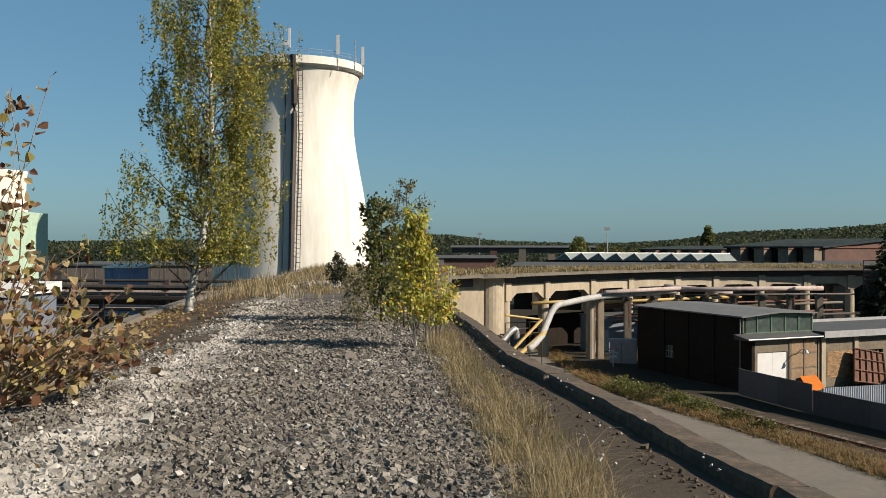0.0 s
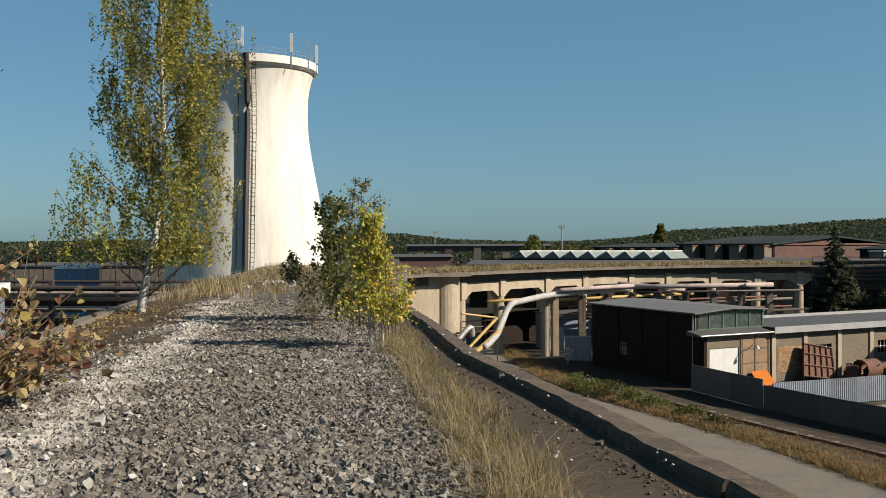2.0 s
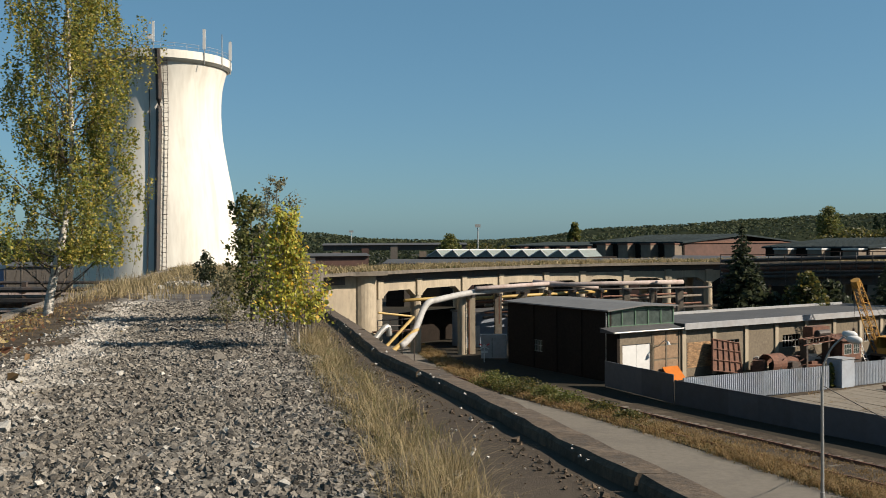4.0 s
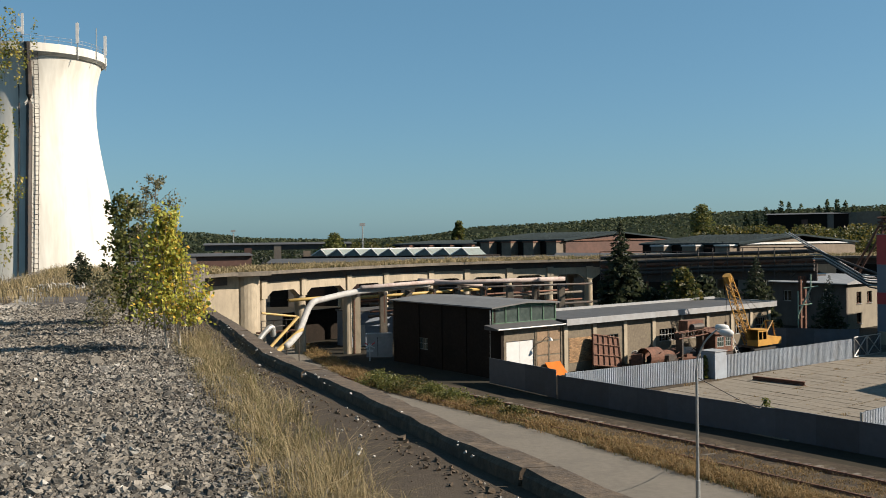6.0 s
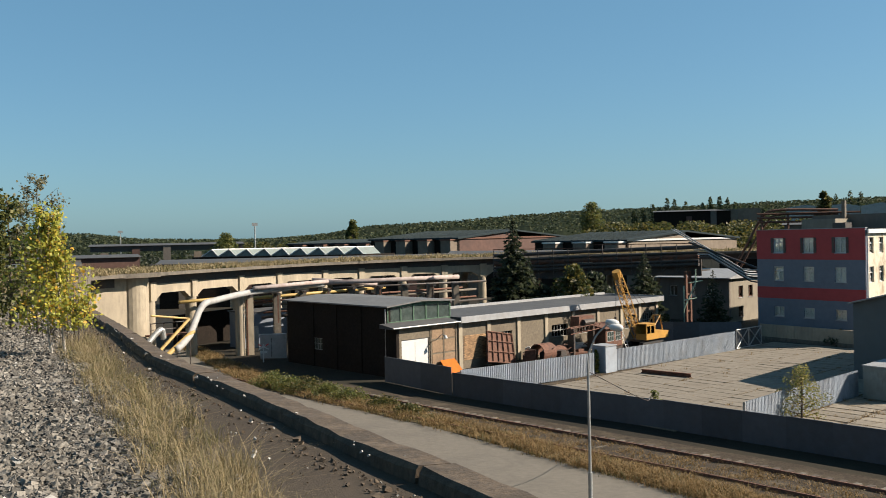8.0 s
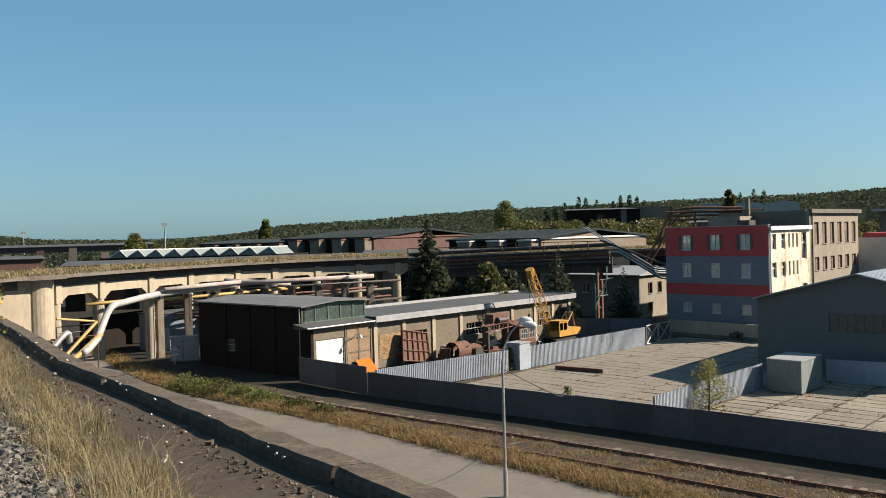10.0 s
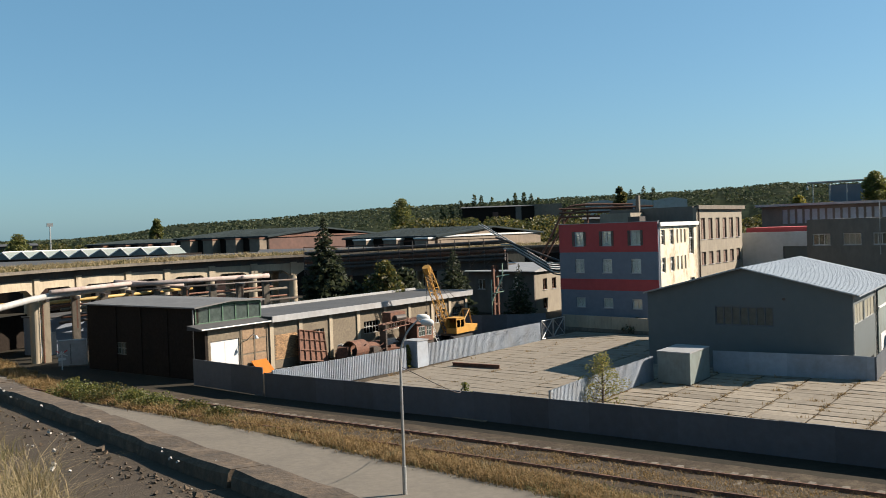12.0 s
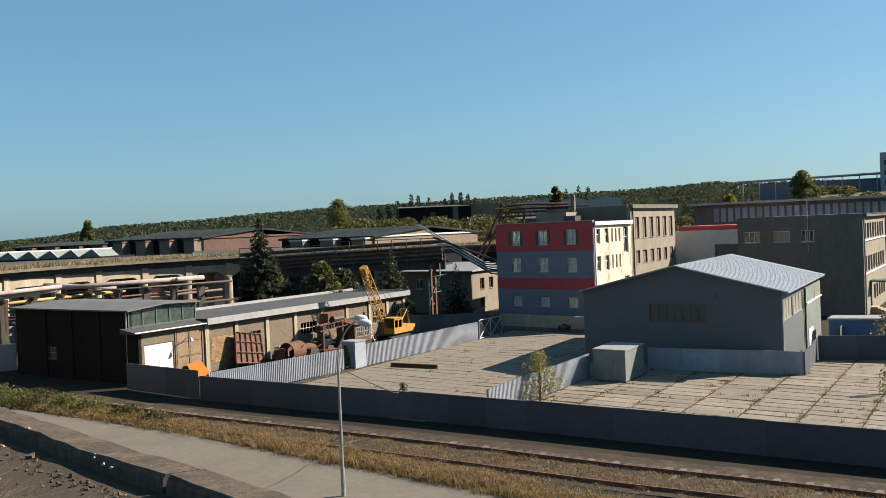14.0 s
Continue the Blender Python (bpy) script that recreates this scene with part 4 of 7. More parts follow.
# container and cabinet in the yard
box_o = (43.35, 48.2)
cont = thing("steel_container", (*box_o, 0), "small grey-white steel container on the slabs", "container")
cu = unit(0.55, -2.3)
CF = (box_o, cu, UB)
part("body", Geo(*CF).box(0, 2.35, 0, 3.7, 0.1, 2.0), "container", cont)
part("lid", Geo(*CF).box(-0.04, 2.39, -0.04, 3.74, 2.0, 2.06), "zinc", cont)
for i in range(9):
    part("rib", Geo(*CF).box(0.1 + i * 0.26, 0.2 + i * 0.26, -0.015, 0, 0.15, 1.95), "container", cont)
for a in (0, 2.1):
    part("skid", Geo(*CF).box(a, a + 0.25, 0, 3.7, 0, 0.1), "dark_steel", cont)
cab = thing("utility_cabinet", (35.6, 66.2, 0), "pale grey sheet-metal cabinet set into the fence line", "cabinet")
CB = ((35.2, 66.6), unit(0.4, -0.92), UB)
part("body", Geo(*CB).box(0, 1.25, 0, 1.4, 0, 1.95), "fence_pale", cab)
part("roof", Geo(*CB).box(-0.06, 1.31, -0.06, 1.46, 1.95, 2.02), "zinc", cab)
part("door", Geo(*CB).box(0.1, 1.15, -0.03, 0, 0.1, 1.85), "fence_pale", cab)
beam_t = thing("steel_beam", (38.8, 62.4, 0.05), "long rusty steel beam lying on the slabs", "beam")
fr = ((38.0, 64.3), unit(1.6, -3.7), unit(3.7, 1.6))
part("flange", Geo(*fr).box(0, 4.1, -0.12, 0.12, 0.06, 0.1).box(0, 4.1, -0.12, 0.12, 0.3, 0.34), "rust", beam_t)
part("web", Geo(*fr).box(0, 4.1, -0.02, 0.02, 0.1, 0.3), "rust", beam_t)

# ---------------------------------------------------------------- red and grey office building
RO, RU = (61.1, 81.7), unit(2.3, -11.7)
RF = (RO, RU, UB)
RL, RZ = 11.95, 10.2
red = thing("office_building", (*RO, 0), "three-storey office building with red and grey banded facade", "office building")
wins = []
for a in (2.0, 5.43, 8.85):
    wins += [(a, a + 1.15, 2.1, 3.05), (a, a + 1.15, 5.45, 6.8), (a, a + 1.15, 8.05, 9.45)]
part("front_wall", Geo(*RF).wall(0, RL, 0, 0.4, 0, RZ, wins), "blue_grey", red, "blue-grey rendered facade")
for z0, z1 in ((3.8, 4.87), (7.45, RZ)):
    hs = [w for w in wins if w[2] > z0 and w[3] < z1]
    part("colour_band", Geo(*RF).wall(-0.01, RL + 0.01, -0.02, 0, z0, z1, hs), "red", red, "dark red painted band")
for a0, a1, z0, z1 in wins:
    window(red, RF, a0, a1, z0, z1, 0, 2, 0.09, "white", True, 0.66 if z0 > 3.5 else 0, True, 0.1)
for a0, a1, z0, z1 in wins:
    if z0 > 7:
        for s in (a0 - 0.3, a1 + 0.02):
            part("shutter", Geo(*RF).box(s, s + 0.28, -0.06, -0.02, z0, z1), "dark_steel", red)
SFR = ((RO[0] + RL * RU[0], RO[1] + RL * RU[1]), UB, (-RU[0], -RU[1]))
side_w = []
for z0 in (5.45, 8.0):
    for a in (0.9, 3.2):
        side_w.append((a, a + 1.05, z0, z0 + 1.4))
    for a in (5.0, 6.05, 7.1):
        side_w.append((a, a + 0.5, z0 + 0.1, z0 + 1.4))
side_w += [(8.6, 10.0, 6.9, 9.5), (8.6, 10.0, 2.6, 4.6), (0.9, 1.95, 1.9, 3.1), (3.2, 4.25, 1.9, 3.1)]
part("side_wall", Geo(*SFR).wall(0.4, 10.9, 0, 0.4, 0, 9.9, side_w), "cream", red, "peeling cream plaster wall")
for w in side_w:
    window(red, SFR, *w, 0, 2 if w[1] - w[0] > 0.8 else 1, 0.08, "white", False, 0.6 if w[1] - w[0] > 0.8 else 0, False, 0.15)
part("back_wall", Geo(*RF).box(0, RL - 0.4, 10.5, 10.9, 0, 9.9), "cream", red)
part("end_wall", Geo(*RF).box(0, 0.4, 0.4, 10.5, 0, 9.9), "cream", red)
part("roof", Geo(*RF).box(0.1, RL + 0.25, 0.4, 11.0, 9.9, 10.1), "roof_felt", red)
part("eaves_board", Geo(*SFR).box(0.2, 11, -0.28, -0.1, 9.75, 10.12), "white", red)
part("parapet_cap", Geo(*RF).box(-0.05, RL + 0.05, -0.06, 0.45, RZ, RZ + 0.06), "zinc", red)
part("drainpipe", Geo().tube([Geo(*SFR).at(0.25, -0.12, z) for z in (0, 9.7)], 0.06, 8), "white", red)
part("roof_box", Geo(*RF).box(7.2, 8.6, 3, 4.5, 10.1, 10.75), "dark_steel", red)

# beige tall block behind
bo = Geo(*SFR).at(10.95, 0, 0)
BF = ((bo[0], bo[1]), UB, (-RU[0], -RU[1]))
beige = thing("factory_block", (bo[0], bo[1], 0), "tall beige rendered factory block with dark steel windows", "factory building")
bw = []
for i in range(6):
    a = 1.3 + i * 2.4
    bw += [(a, a + 1.35, 8.25, 10.4), (a, a + 1.35, 5.65, 6.95), (a, a + 1.35, 2.2, 4.0)]
part("front_wall", Geo(*BF).wall(0, 15.6, 0, 0.4, 0, 11.5, bw), "beige", beige)
for w in bw:
    window(beige, BF, *w, 0, 2, 0.06, "rust", True, 0.5, False, 0.14, "shutter_board")
part("side_wall", Geo(*BF).box(0, 0.4, 0.4, 11, 0, 11.6), "grey_render", beige)
part("far_wall", Geo(*BF).box(15.2, 15.6, 0.4, 11, 0, 11.5), "beige", beige)
part("back_wall", Geo(*BF).box(0.4, 15.2, 10.6, 11, 0, 11.5), "beige", beige)
part("roof", Geo(*BF).box(0.4, 15.9, -0.3, 11, 11.5, 11.62), "roof_felt", beige)
part("cornice", Geo(*BF).box(-0.1, 16.0, -0.35, -0.05, 11.3, 11.7), "old_concrete", beige)
part("stair_head", Geo(*BF).box(-3.6, -0.02, 6.5, 10.5, 0, 11.2), "beige", beige)
part("chimney", Geo(*BF).box(-0.6, -0.2, 6.8, 7.2, 10.0, 13.0), "old_concrete", beige)
part("drainpipe", Geo().tube([Geo(*BF).at(0.5, -0.1, z) for z in (0, 11.3)], 0.07, 8), "dark_steel", beige)

# ---------------------------------------------------------------- grey administrative block and sheds beyond
GO, GU = (84.0, 70.6), unit(2.5, -12.7)
GF = (GO, GU, UB)
grey = thing("administrative_block", (*GO, 0), "grey-brown rendered block with ribbon windows", "office building")
gw = [(0.65, 2.5, 7.25, 8.4), (3.85, 5.7, 7.25, 8.4), (6.9, 8.2, 7.25, 8.4)]
part("front_wall", Geo(*GF).wall(0, 13.0, 0, 0.4, 0, 9.8, gw), "grey_render", grey)
for w in gw:
    window(grey, GF, *w, 0, 3, 0.08, "white", True, 0, False, 0.12)
gs = (Geo(*GF).at(13.0, 0, 0)[:2], UB, (-GU[0], -GU[1]))
sw = [(1.0 + i * 2.2, 2.7 + i * 2.2, z, z + 1.5) for i in range(8) for z in (4.2, 7.4)] + [(4.5, 6.0, 0.6, 2.9)] + [(7.6 + i * 2.2, 9.3 + i * 2.2, 1.1, 2.6) for i in range(5)]
part("side_wall", Geo(*gs).wall(0.4, 20, 0, 0.4, 0, 9.7, sw), "beige", grey)
for w in sw:
    window(grey, gs, *w, 0, 2, 0.1, "white" if w[2] > 1 else "rust", False, 0, False, 0.15)
for z in (4.1, 7.3):
    part("sill_band", Geo(*gs).box(0.6, 19.5, -0.12, 0, z - 0.12, z), "white", grey)
part("back_wall", Geo(*GF).box(0, 12.6, 19.6, 20, 0, 9.7), "grey_render", grey)
part("end_wall", Geo(*GF).box(0, 0.4, 0.4, 19.6, 0, 9.7), "grey_render", grey)
part("roof", Geo(*GF).box(0.2, 13.4, 0.4, 20, 9.7, 9.85), "roof_felt", grey)
part("eaves", Geo(*gs).box(0.2, 20, -0.4, -0.02, 9.55, 9.86), "old_concrete", grey)
part("canopy", Geo(*gs).box(4.0, 6.6, -1.6, -0.02, 3.1, 3.25), "green_metal", grey, "green entrance canopy")
for i in range(5):
    part("step", Geo(*gs).box(4.3, 6.2, -1.9 + i * 0.3, -0.02, i * 0.12, i * 0.12 + 0.12), "concrete", grey)
part("drainpipe", Geo().tube([Geo(*gs).at(0.3, -0.1, z) for z in (0, 9.5)], 0.07, 8), "steel", grey)
part("antenna", Geo().tube([Geo(*GF).at(7.6, -0.15, z) for z in (6.3, 11.4)], 0.04, 6), "steel", grey)
part("lamp_arm", Geo().tube([Geo(*gs).at(2.0, -b, 4.9 + 0.1 * b) for b in (0, 1.4)], 0.04, 6), "steel", grey)

ws_o = (88.5, 84.0)
WF = (ws_o, unit(2.4, -12), UB)
white_b = thing("white_shed", (*ws_o, 0), "white sheet-metal shed with a grey gate and red roof edge", "shed")
part("front_wall", Geo(*WF).wall(-0.5, 15, 0, 0.3, 0, 8.6, [(5.5, 10.5, 4.4, 7.0)]), "white", white_b)
part("gate", Geo(*WF).box(5.52, 10.48, 0.1, 0.2, 4.42, 6.98), "hangar", white_b)
for i in range(6):
    part("louvre", Geo(*WF).box(0.2 + i * 0.9, 0.8 + i * 0.9, -0.03, 0, 3.9, 4.2), "dark_steel", white_b)
part("body", Geo(*WF).box(-0.5, 15, 0.3, 14, 0, 8.5), "white", white_b)
part("roof_edge", Geo(*WF).box(0, 9, 3, 13, 8.52, 9.1), "red", white_b)

gs_o = (104.0, 92.0)
LF = (gs_o, unit(0.55, -1.0), UB)
lshed = thing("long_factory_hall", (*gs_o, 0), "long dark factory hall with tall windows under its flat roof", "factory hall")
lw = [(0.6 + i * 0.92, 1.25 + i * 0.92, 9.4, 11.2) for i in range(48)]
part("front_wall", Geo(*LF).wall(-2, 46, 0, 0.4, 0, 11.6, lw), "grey_render", lshed)
for w in lw:
    part("window", Geo(*LF).box(w[0], w[1], 0.15, 0.2, w[2], w[3]), "fence_pale", lshed)
part("body", Geo(*LF).box(-2, 46, 0.6, 15, 0, 11.5), "grey_render", lshed)
part("roof", Geo(*LF).box(-2.6, 46.6, -0.8, 15, 11.6, 11.95), "roof_felt", lshed)
part("roof_edge", Geo(*LF).box(-2.6, 46.6, -0.86, -0.8, 11.65, 11.95), "zinc", lshed)

# ---------------------------------------------------------------- lamp post
PX, PY = 17.9, 34.2
lamp = thing("street_lamp", (PX, PY, 0), "tall slim grey steel street lamp with a curved arm", "street lamp")
part("pole", Geo().tube([(PX, PY, 0), (PX, PY, 1.1), (PX, PY, 1.11), (PX, PY, 5.2)], [0.085, 0.085, 0.06, 0.05], 10), "steel", lamp)
LR = Vector((0.83, -0.556, 0))
lp0 = Vector((PX, PY, 0))
arm = smooth_line([tuple(lp0 + LR * a + Vector((0, 0, z))) for a, z in ((0, 5.2), (0.06, 5.65), (0.33, 6.25), (0.72, 6.66))], 5)
part("arm", Geo().tube(arm, 0.032, 8), "steel", lamp)
for side, a, z in ((0.16, 0.9, 6.73), (-0.16, 1.08, 6.58)):
    c = lp0 + LR * a + Vector((0.556, 0.83, 0)) * side + Vector((0, 0, z))
    hd_ = part("lamp_head", Geo().tube([tuple(c + LR * d + Vector((0, 0, -0.12 * d))) for d in (-0.24, -0.2, -0.05, 0.14, 0.24, 0.27)], [0.04, 0.1, 0.14, 0.14, 0.09, 0.03], 12), "white", lamp, "white plastic lamp head", smooth=True)
    part("head_bracket", Geo().tube([arm[-1], tuple(c - LR * 0.22)], 0.025, 6), "zinc", hd_)


# ---------------------------------------------------------------- lime dust on the ballast
def dusted(m):
    """Pale lime dust in an uneven streak along the ramp, laid over a material's colour."""
    nd, ln = m.node_tree.nodes, m.node_tree.links
    bs = nd["Principled BSDF"]
    old = bs.inputs["Base Color"].links[0].from_socket
    geo, sep = nd.new("ShaderNodeNewGeometry"), nd.new("ShaderNodeSeparateXYZ")
    ln.new(geo.outputs["Position"], sep.inputs[0])

    def calc(op, a, b):
        x = nd.new("ShaderNodeMath")
        x.operation = op
        for s, v in ((0, a), (1, b)):
            if hasattr(v, "node"):
                ln.new(v, x.inputs[s])
            else:
                x.inputs[s].default_value = v
        return x.outputs[0]

    off = calc("ABSOLUTE", calc("ADD", calc("ADD", sep.outputs[0], calc("MULTIPLY", sep.outputs[1], 0.095)), 2.15), 0)
    n = nd.new("ShaderNodeTexNoise")
    n.inputs["Scale"].default_value, n.inputs["Detail"].default_value = 1.3, 6
    n.inputs["Roughness"].default_value = 0.7
    ln.new(geo.outputs["Position"], n.inputs["Vector"])
    v = calc("SUBTRACT", calc("MULTIPLY", n.outputs[0], 2.6), calc("MULTIPLY", off, 0.75))
    r = nd.new("ShaderNodeMapRange")
    r.inputs[1].default_value, r.inputs[2].default_value, r.inputs[3].default_value, r.inputs[4].default_value = 0.85, 1.45, 0, 0.62
    ln.new(v, r.inputs[0])
    x = nd.new("ShaderNodeMix")
    x.data_type = "RGBA"
    ln.new(r.outputs[0], x.inputs[0])
    ln.new(old, x.inputs[6])
    x.inputs[7].default_value = (0.42, 0.40, 0.36, 1)
    ln.new(x.outputs[2], bs.inputs["Base Color"])


dusted(M["ballast_bed"])
dusted(M["stone"])


def stones(name, places, sizes, material, label, category, seed, kind="stuff", parent=None):
    """Broken stones: rough six-sided lumps at places, half sunk."""
    r = np.random.default_rng(seed)
    n = len(places)
    corner = np.array([(-1, -1, -1), (1, -1, -1), (1, 1, -1), (-1, 1, -1), (-1, -1, 1), (1, -1, 1), (1, 1, 1), (-1, 1, 1)], dtype=float) * 0.5
    V = corner[None] * r.uniform(0.55, 1.25, size=(n, 8, 3)) + r.normal(size=(n, 8, 3)) * 0.08
    V[:, :, 2] *= 0.75
    a, b, c = r.uniform(0, 6.28, n), r.uniform(-0.7, 0.7, n), r.uniform(-0.7, 0.7, n)
    ca, sa, cb, sb, cc, sc = np.cos(a), np.sin(a), np.cos(b), np.sin(b), np.cos(c), np.sin(c)
    X, Y, Z = V[:, :, 0], V[:, :, 1], V[:, :, 2]
    X, Y = ca[:, None] * X - sa[:, None] * Y, sa[:, None] * X + ca[:, None] * Y
    X, Z = cb[:, None] * X + sb[:, None] * Z, -sb[:, None] * X + cb[:, None] * Z
    Y, Z = cc[:, None] * Y - sc[:, None] * Z, sc[:, None] * Y + cc[:, None] * Z
    V = np.stack([X, Y, Z], axis=2) * np.asarray(sizes).reshape(-1, 1, 1) + np.asarray(places)[:, None, :]
    g = Geo()
    g.P = V.reshape(-1, 3)
    f = np.array([(3, 2, 1, 0), (4, 5, 6, 7), (0, 1, 5, 4), (1, 2, 6, 5), (2, 3, 7, 6), (3, 0, 4, 7)])
    g.F = (f[None] + 8 * np.arange(n)[:, None, None]).reshape(-1, 4).tolist()
    ob = part(name, g, material, parent)
    if parent is None:
        tagged(ob, label, category, kind=kind)
    return ob


sr = np.random.default_rng(11)
N = 138000
yy = np.where(np.arange(N) < 8000, -6 + 9.6 * sr.random(N), 3.6 + 26 * sr.random(N) ** 1.9)
lo = np.array([ballast_left(y) - 0.2 for y in yy])
hi = np.array([grass_left(y) + 0.32 for y in yy])
xx = lo + (hi - lo) * sr.random(N) ** 0.92
edge_keep = (xx - lo) / 1.6 > sr.random(N) - 0.1
xx, yy = xx[edge_keep], yy[edge_keep]
hz = np.array([noise.noise(Vector((x * 1.1, y * 1.1, 0))) * 0.05 for x, y in zip(xx, yy)])
sz = np.clip(sr.lognormal(math.log(0.0255), 0.4, len(xx)), 0.011, 0.068) * (1 + np.clip(yy - 12, 0, 20) * 0.03)
stones("ballast_stones", np.stack([xx, yy, DECK + 0.02 + hz + sz * 0.12 * sr.random(len(xx))], axis=1), sz, "stone", "loose grey crushed-stone ballast on the ramp", "ballast", 12)
n2 = 420
py = 3.8 + 16 * sr.random(n2) ** 1.6
px = np.where(sr.random(n2) < 0.6, -2.15 - 0.095 * py + sr.normal(size=n2) * 0.6, np.array([grass_left(y) for y in py]) - 5.5 * sr.random(n2))
stones("pale_stones", np.stack([px, py, np.full(n2, DECK + 0.045)], axis=1), np.clip(sr.lognormal(math.log(0.035), 0.35, n2), 0.015, 0.08), "pale_stone", "scattered pale limestone pieces on the ballast", "stones", 13)
for x, y, s in ((-2.63, 9.05, 0.10), (-1.31, 14.2, 0.15), (-3.4, 12.3, 0.09), (0.95, 6.75, 0.06)):
    stones("rock", np.array([(x, y, DECK + 0.05 + s * 0.15)]), np.array([s]), "pale_stone" if s < 0.12 else "stone", "single pale rock lying on the ballast", "rock", int(abs(x) * 100), "")
n3 = 700
ky = 5.0 + 24 * sr.random(n3) ** 1.5
kx = np.array([lerp_x(KERB_OUT, y) for y in ky]) - 0.34 - np.abs(sr.normal(size=n3)) * 0.16
stones("kerb_rubble", np.stack([kx, ky, np.full(n3, DECK + 0.0)], axis=1), np.clip(sr.lognormal(math.log(0.015), 0.5, n3), 0.006, 0.06), "kerb", "crumbled concrete bits along the kerb", "rubble", 14)
n4 = 160
ky = 5.5 + 14 * sr.random(n4)
kx = np.array([lerp_x(KERB_OUT, y) for y in ky]) - 0.05 - 1.1 * sr.random(n4)
stones("walkway_litter", np.stack([kx, ky, np.where(kx > np.array([lerp_x(KERB_OUT, y) for y in ky]) - 0.3, DECK + 0.108, DECK + 0.0)], axis=1), np.clip(sr.lognormal(math.log(0.013), 0.5, n4), 0.006, 0.035), "pale_stone", "pale chips on the walkway and kerb", "rubble", 15)
n5 = 260
stones("lime_heap", np.stack([-4.75 + 0.45 * sr.normal(size=n5), 40 + 0.9 * sr.normal(size=n5), DECK + 0.06 + 0.10 * sr.random(n5)], axis=1), sr.uniform(0.05, 0.22, n5), "pale_stone", "low heap of white lime rubble on the ramp", "heap", 16)


# ---------------------------------------------------------------- grass
def blades(name, roots, heights, width, material, label, category, seed, lean=0.35, parent=None):
    """Bent grass blades: two tapering quads each."""
    r = np.random.default_rng(seed)
    n = len(roots)
    a = r.uniform(0, 6.283, n)
    d = np.stack([np.cos(a), np.sin(a), np.zeros(n)], axis=1)
    s = np.stack([-np.sin(a), np.cos(a), np.zeros(n)], axis=1)
    h = np.asarray(heights).reshape(-1, 1) * np.ones((n, 1))
    w = width * r.uniform(0.6, 1.4, (n, 1))
    k = lean * r.uniform(0.2, 1.6, (n, 1))
    p0 = np.asarray(roots, dtype=float)
    up = np.array([[0, 0, 1.0]])
    p1 = p0 + up * h * 0.55 + d * h * k * 0.3
    p2 = p0 + up * h * (1 - 0.25 * k) + d * h * k
    V = np.stack([p0 - s * w, p0 + s * w, p1 + s * w * 0.8, p1 - s * w * 0.8, p2 + s * w * 0.15, p2 - s * w * 0.15], axis=1).reshape(-1, 3)
    g = Geo()
    g.P = V
    g.F = (np.array([(0, 1, 2, 3), (3, 2, 4, 5)])[None] + 6 * np.arange(n)[:, None, None]).reshape(-1, 4).tolist()
    ob = part(name, g, material, parent)
    if parent is None:
        tagged(ob, label, category, kind="stuff")
    return ob


gr = np.random.default_rng(21)


def tufts(n, each, place, spread, height):
    roots, hs = [], []
    for _ in range(n):
        x, y, z, f = place()
        k = int(each * gr.uniform(0.4, 1.5))
        p = gr.normal(size=(k, 2)) * spread
        roots.append(np.stack([x + p[:, 0], y + p[:, 1], np.full(k, z)], axis=1))
        hs.append(height * f * gr.uniform(0.35, 1.15, k))
    return np.concatenate(roots), np.concatenate(hs)


def strip_place():
    y = 3.5 + 15 * gr.random() ** 1.45 if gr.random() < 0.85 else -5 + 8.5 * gr.random()
    t = gr.beta(1.3, 1.9)
    return grass_left(y) + 0.12 + 0.72 * t, y, DECK - 0.02, 0.45 + 0.85 * gr.random() ** 1.6


for mat, n, hh in (("straw", 270, 0.35), ("green_grass", 100, 0.28)):
    R_, H_ = tufts(n, 42, strip_place, 0.07, hh)
    blades("dry_grass" if mat == "straw" else "green_grass", R_, H_, 0.0024, mat, "dry straw-coloured grass tufts beside the walkway" if mat == "straw" else "fading green grass tufts beside the walkway", "grass", 22 + n, 0.95)


def far_end_place():
    y = 30 + 48 * gr.random()
    return lerp_x(LEFT, y) + 0.2 + (lerp_x(KERB_OUT, y) - lerp_x(LEFT, y) - 0.4) * gr.random() ** (1.8 if y < 44 else 1.0), y, DECK, 0.5 + 0.7 * gr.random()


R_, H_ = tufts(330, 45, far_end_place, 0.3, 0.45)
blades("dry_grass", R_, H_, 0.009, "straw", "tall dry grass at the far end of the ramp", "grass", 31)


def left_edge_place():
    y = 6 + 26 * gr.random()
    return lerp_x(LEFT, y) + 1.3 * gr.random(), y, DECK + 0.02, 0.5 + 0.7 * gr.random()


R_, H_ = tufts(150, 22, left_edge_place, 0.14, 0.13)
blades("dry_grass", R_, H_, 0.004, "brown_grass", "short brown grass along the ramp edge", "grass", 32)
n6 = 1500
ly = 5 + 22 * gr.random(n6)
lx = np.array([lerp_x(LEFT, y) for y in ly]) + np.abs(gr.normal(size=n6)) * 0.9
tagged(cards("fallen_leaves", np.stack([lx, ly, np.full(n6, DECK + 0.06)], axis=1), gr.uniform(0.03, 0.07, n6), "dead_leaf", None, gr, 0.9), "fallen brown leaves on the soil", "leaves", kind="stuff")


def verge_place():
    i = int(gr.integers(0, len(ROAD_FAR) - 1))
    t, w = gr.random(), gr.random()
    x = ROAD_FAR[i][0] * (1 - t) + ROAD_FAR[i + 1][0] * t + 1.9 * w
    y = ROAD_FAR[i][1] * (1 - t) + ROAD_FAR[i + 1][1] * t
    return x, y, 0.02, 0.5 + 0.8 * gr.random()


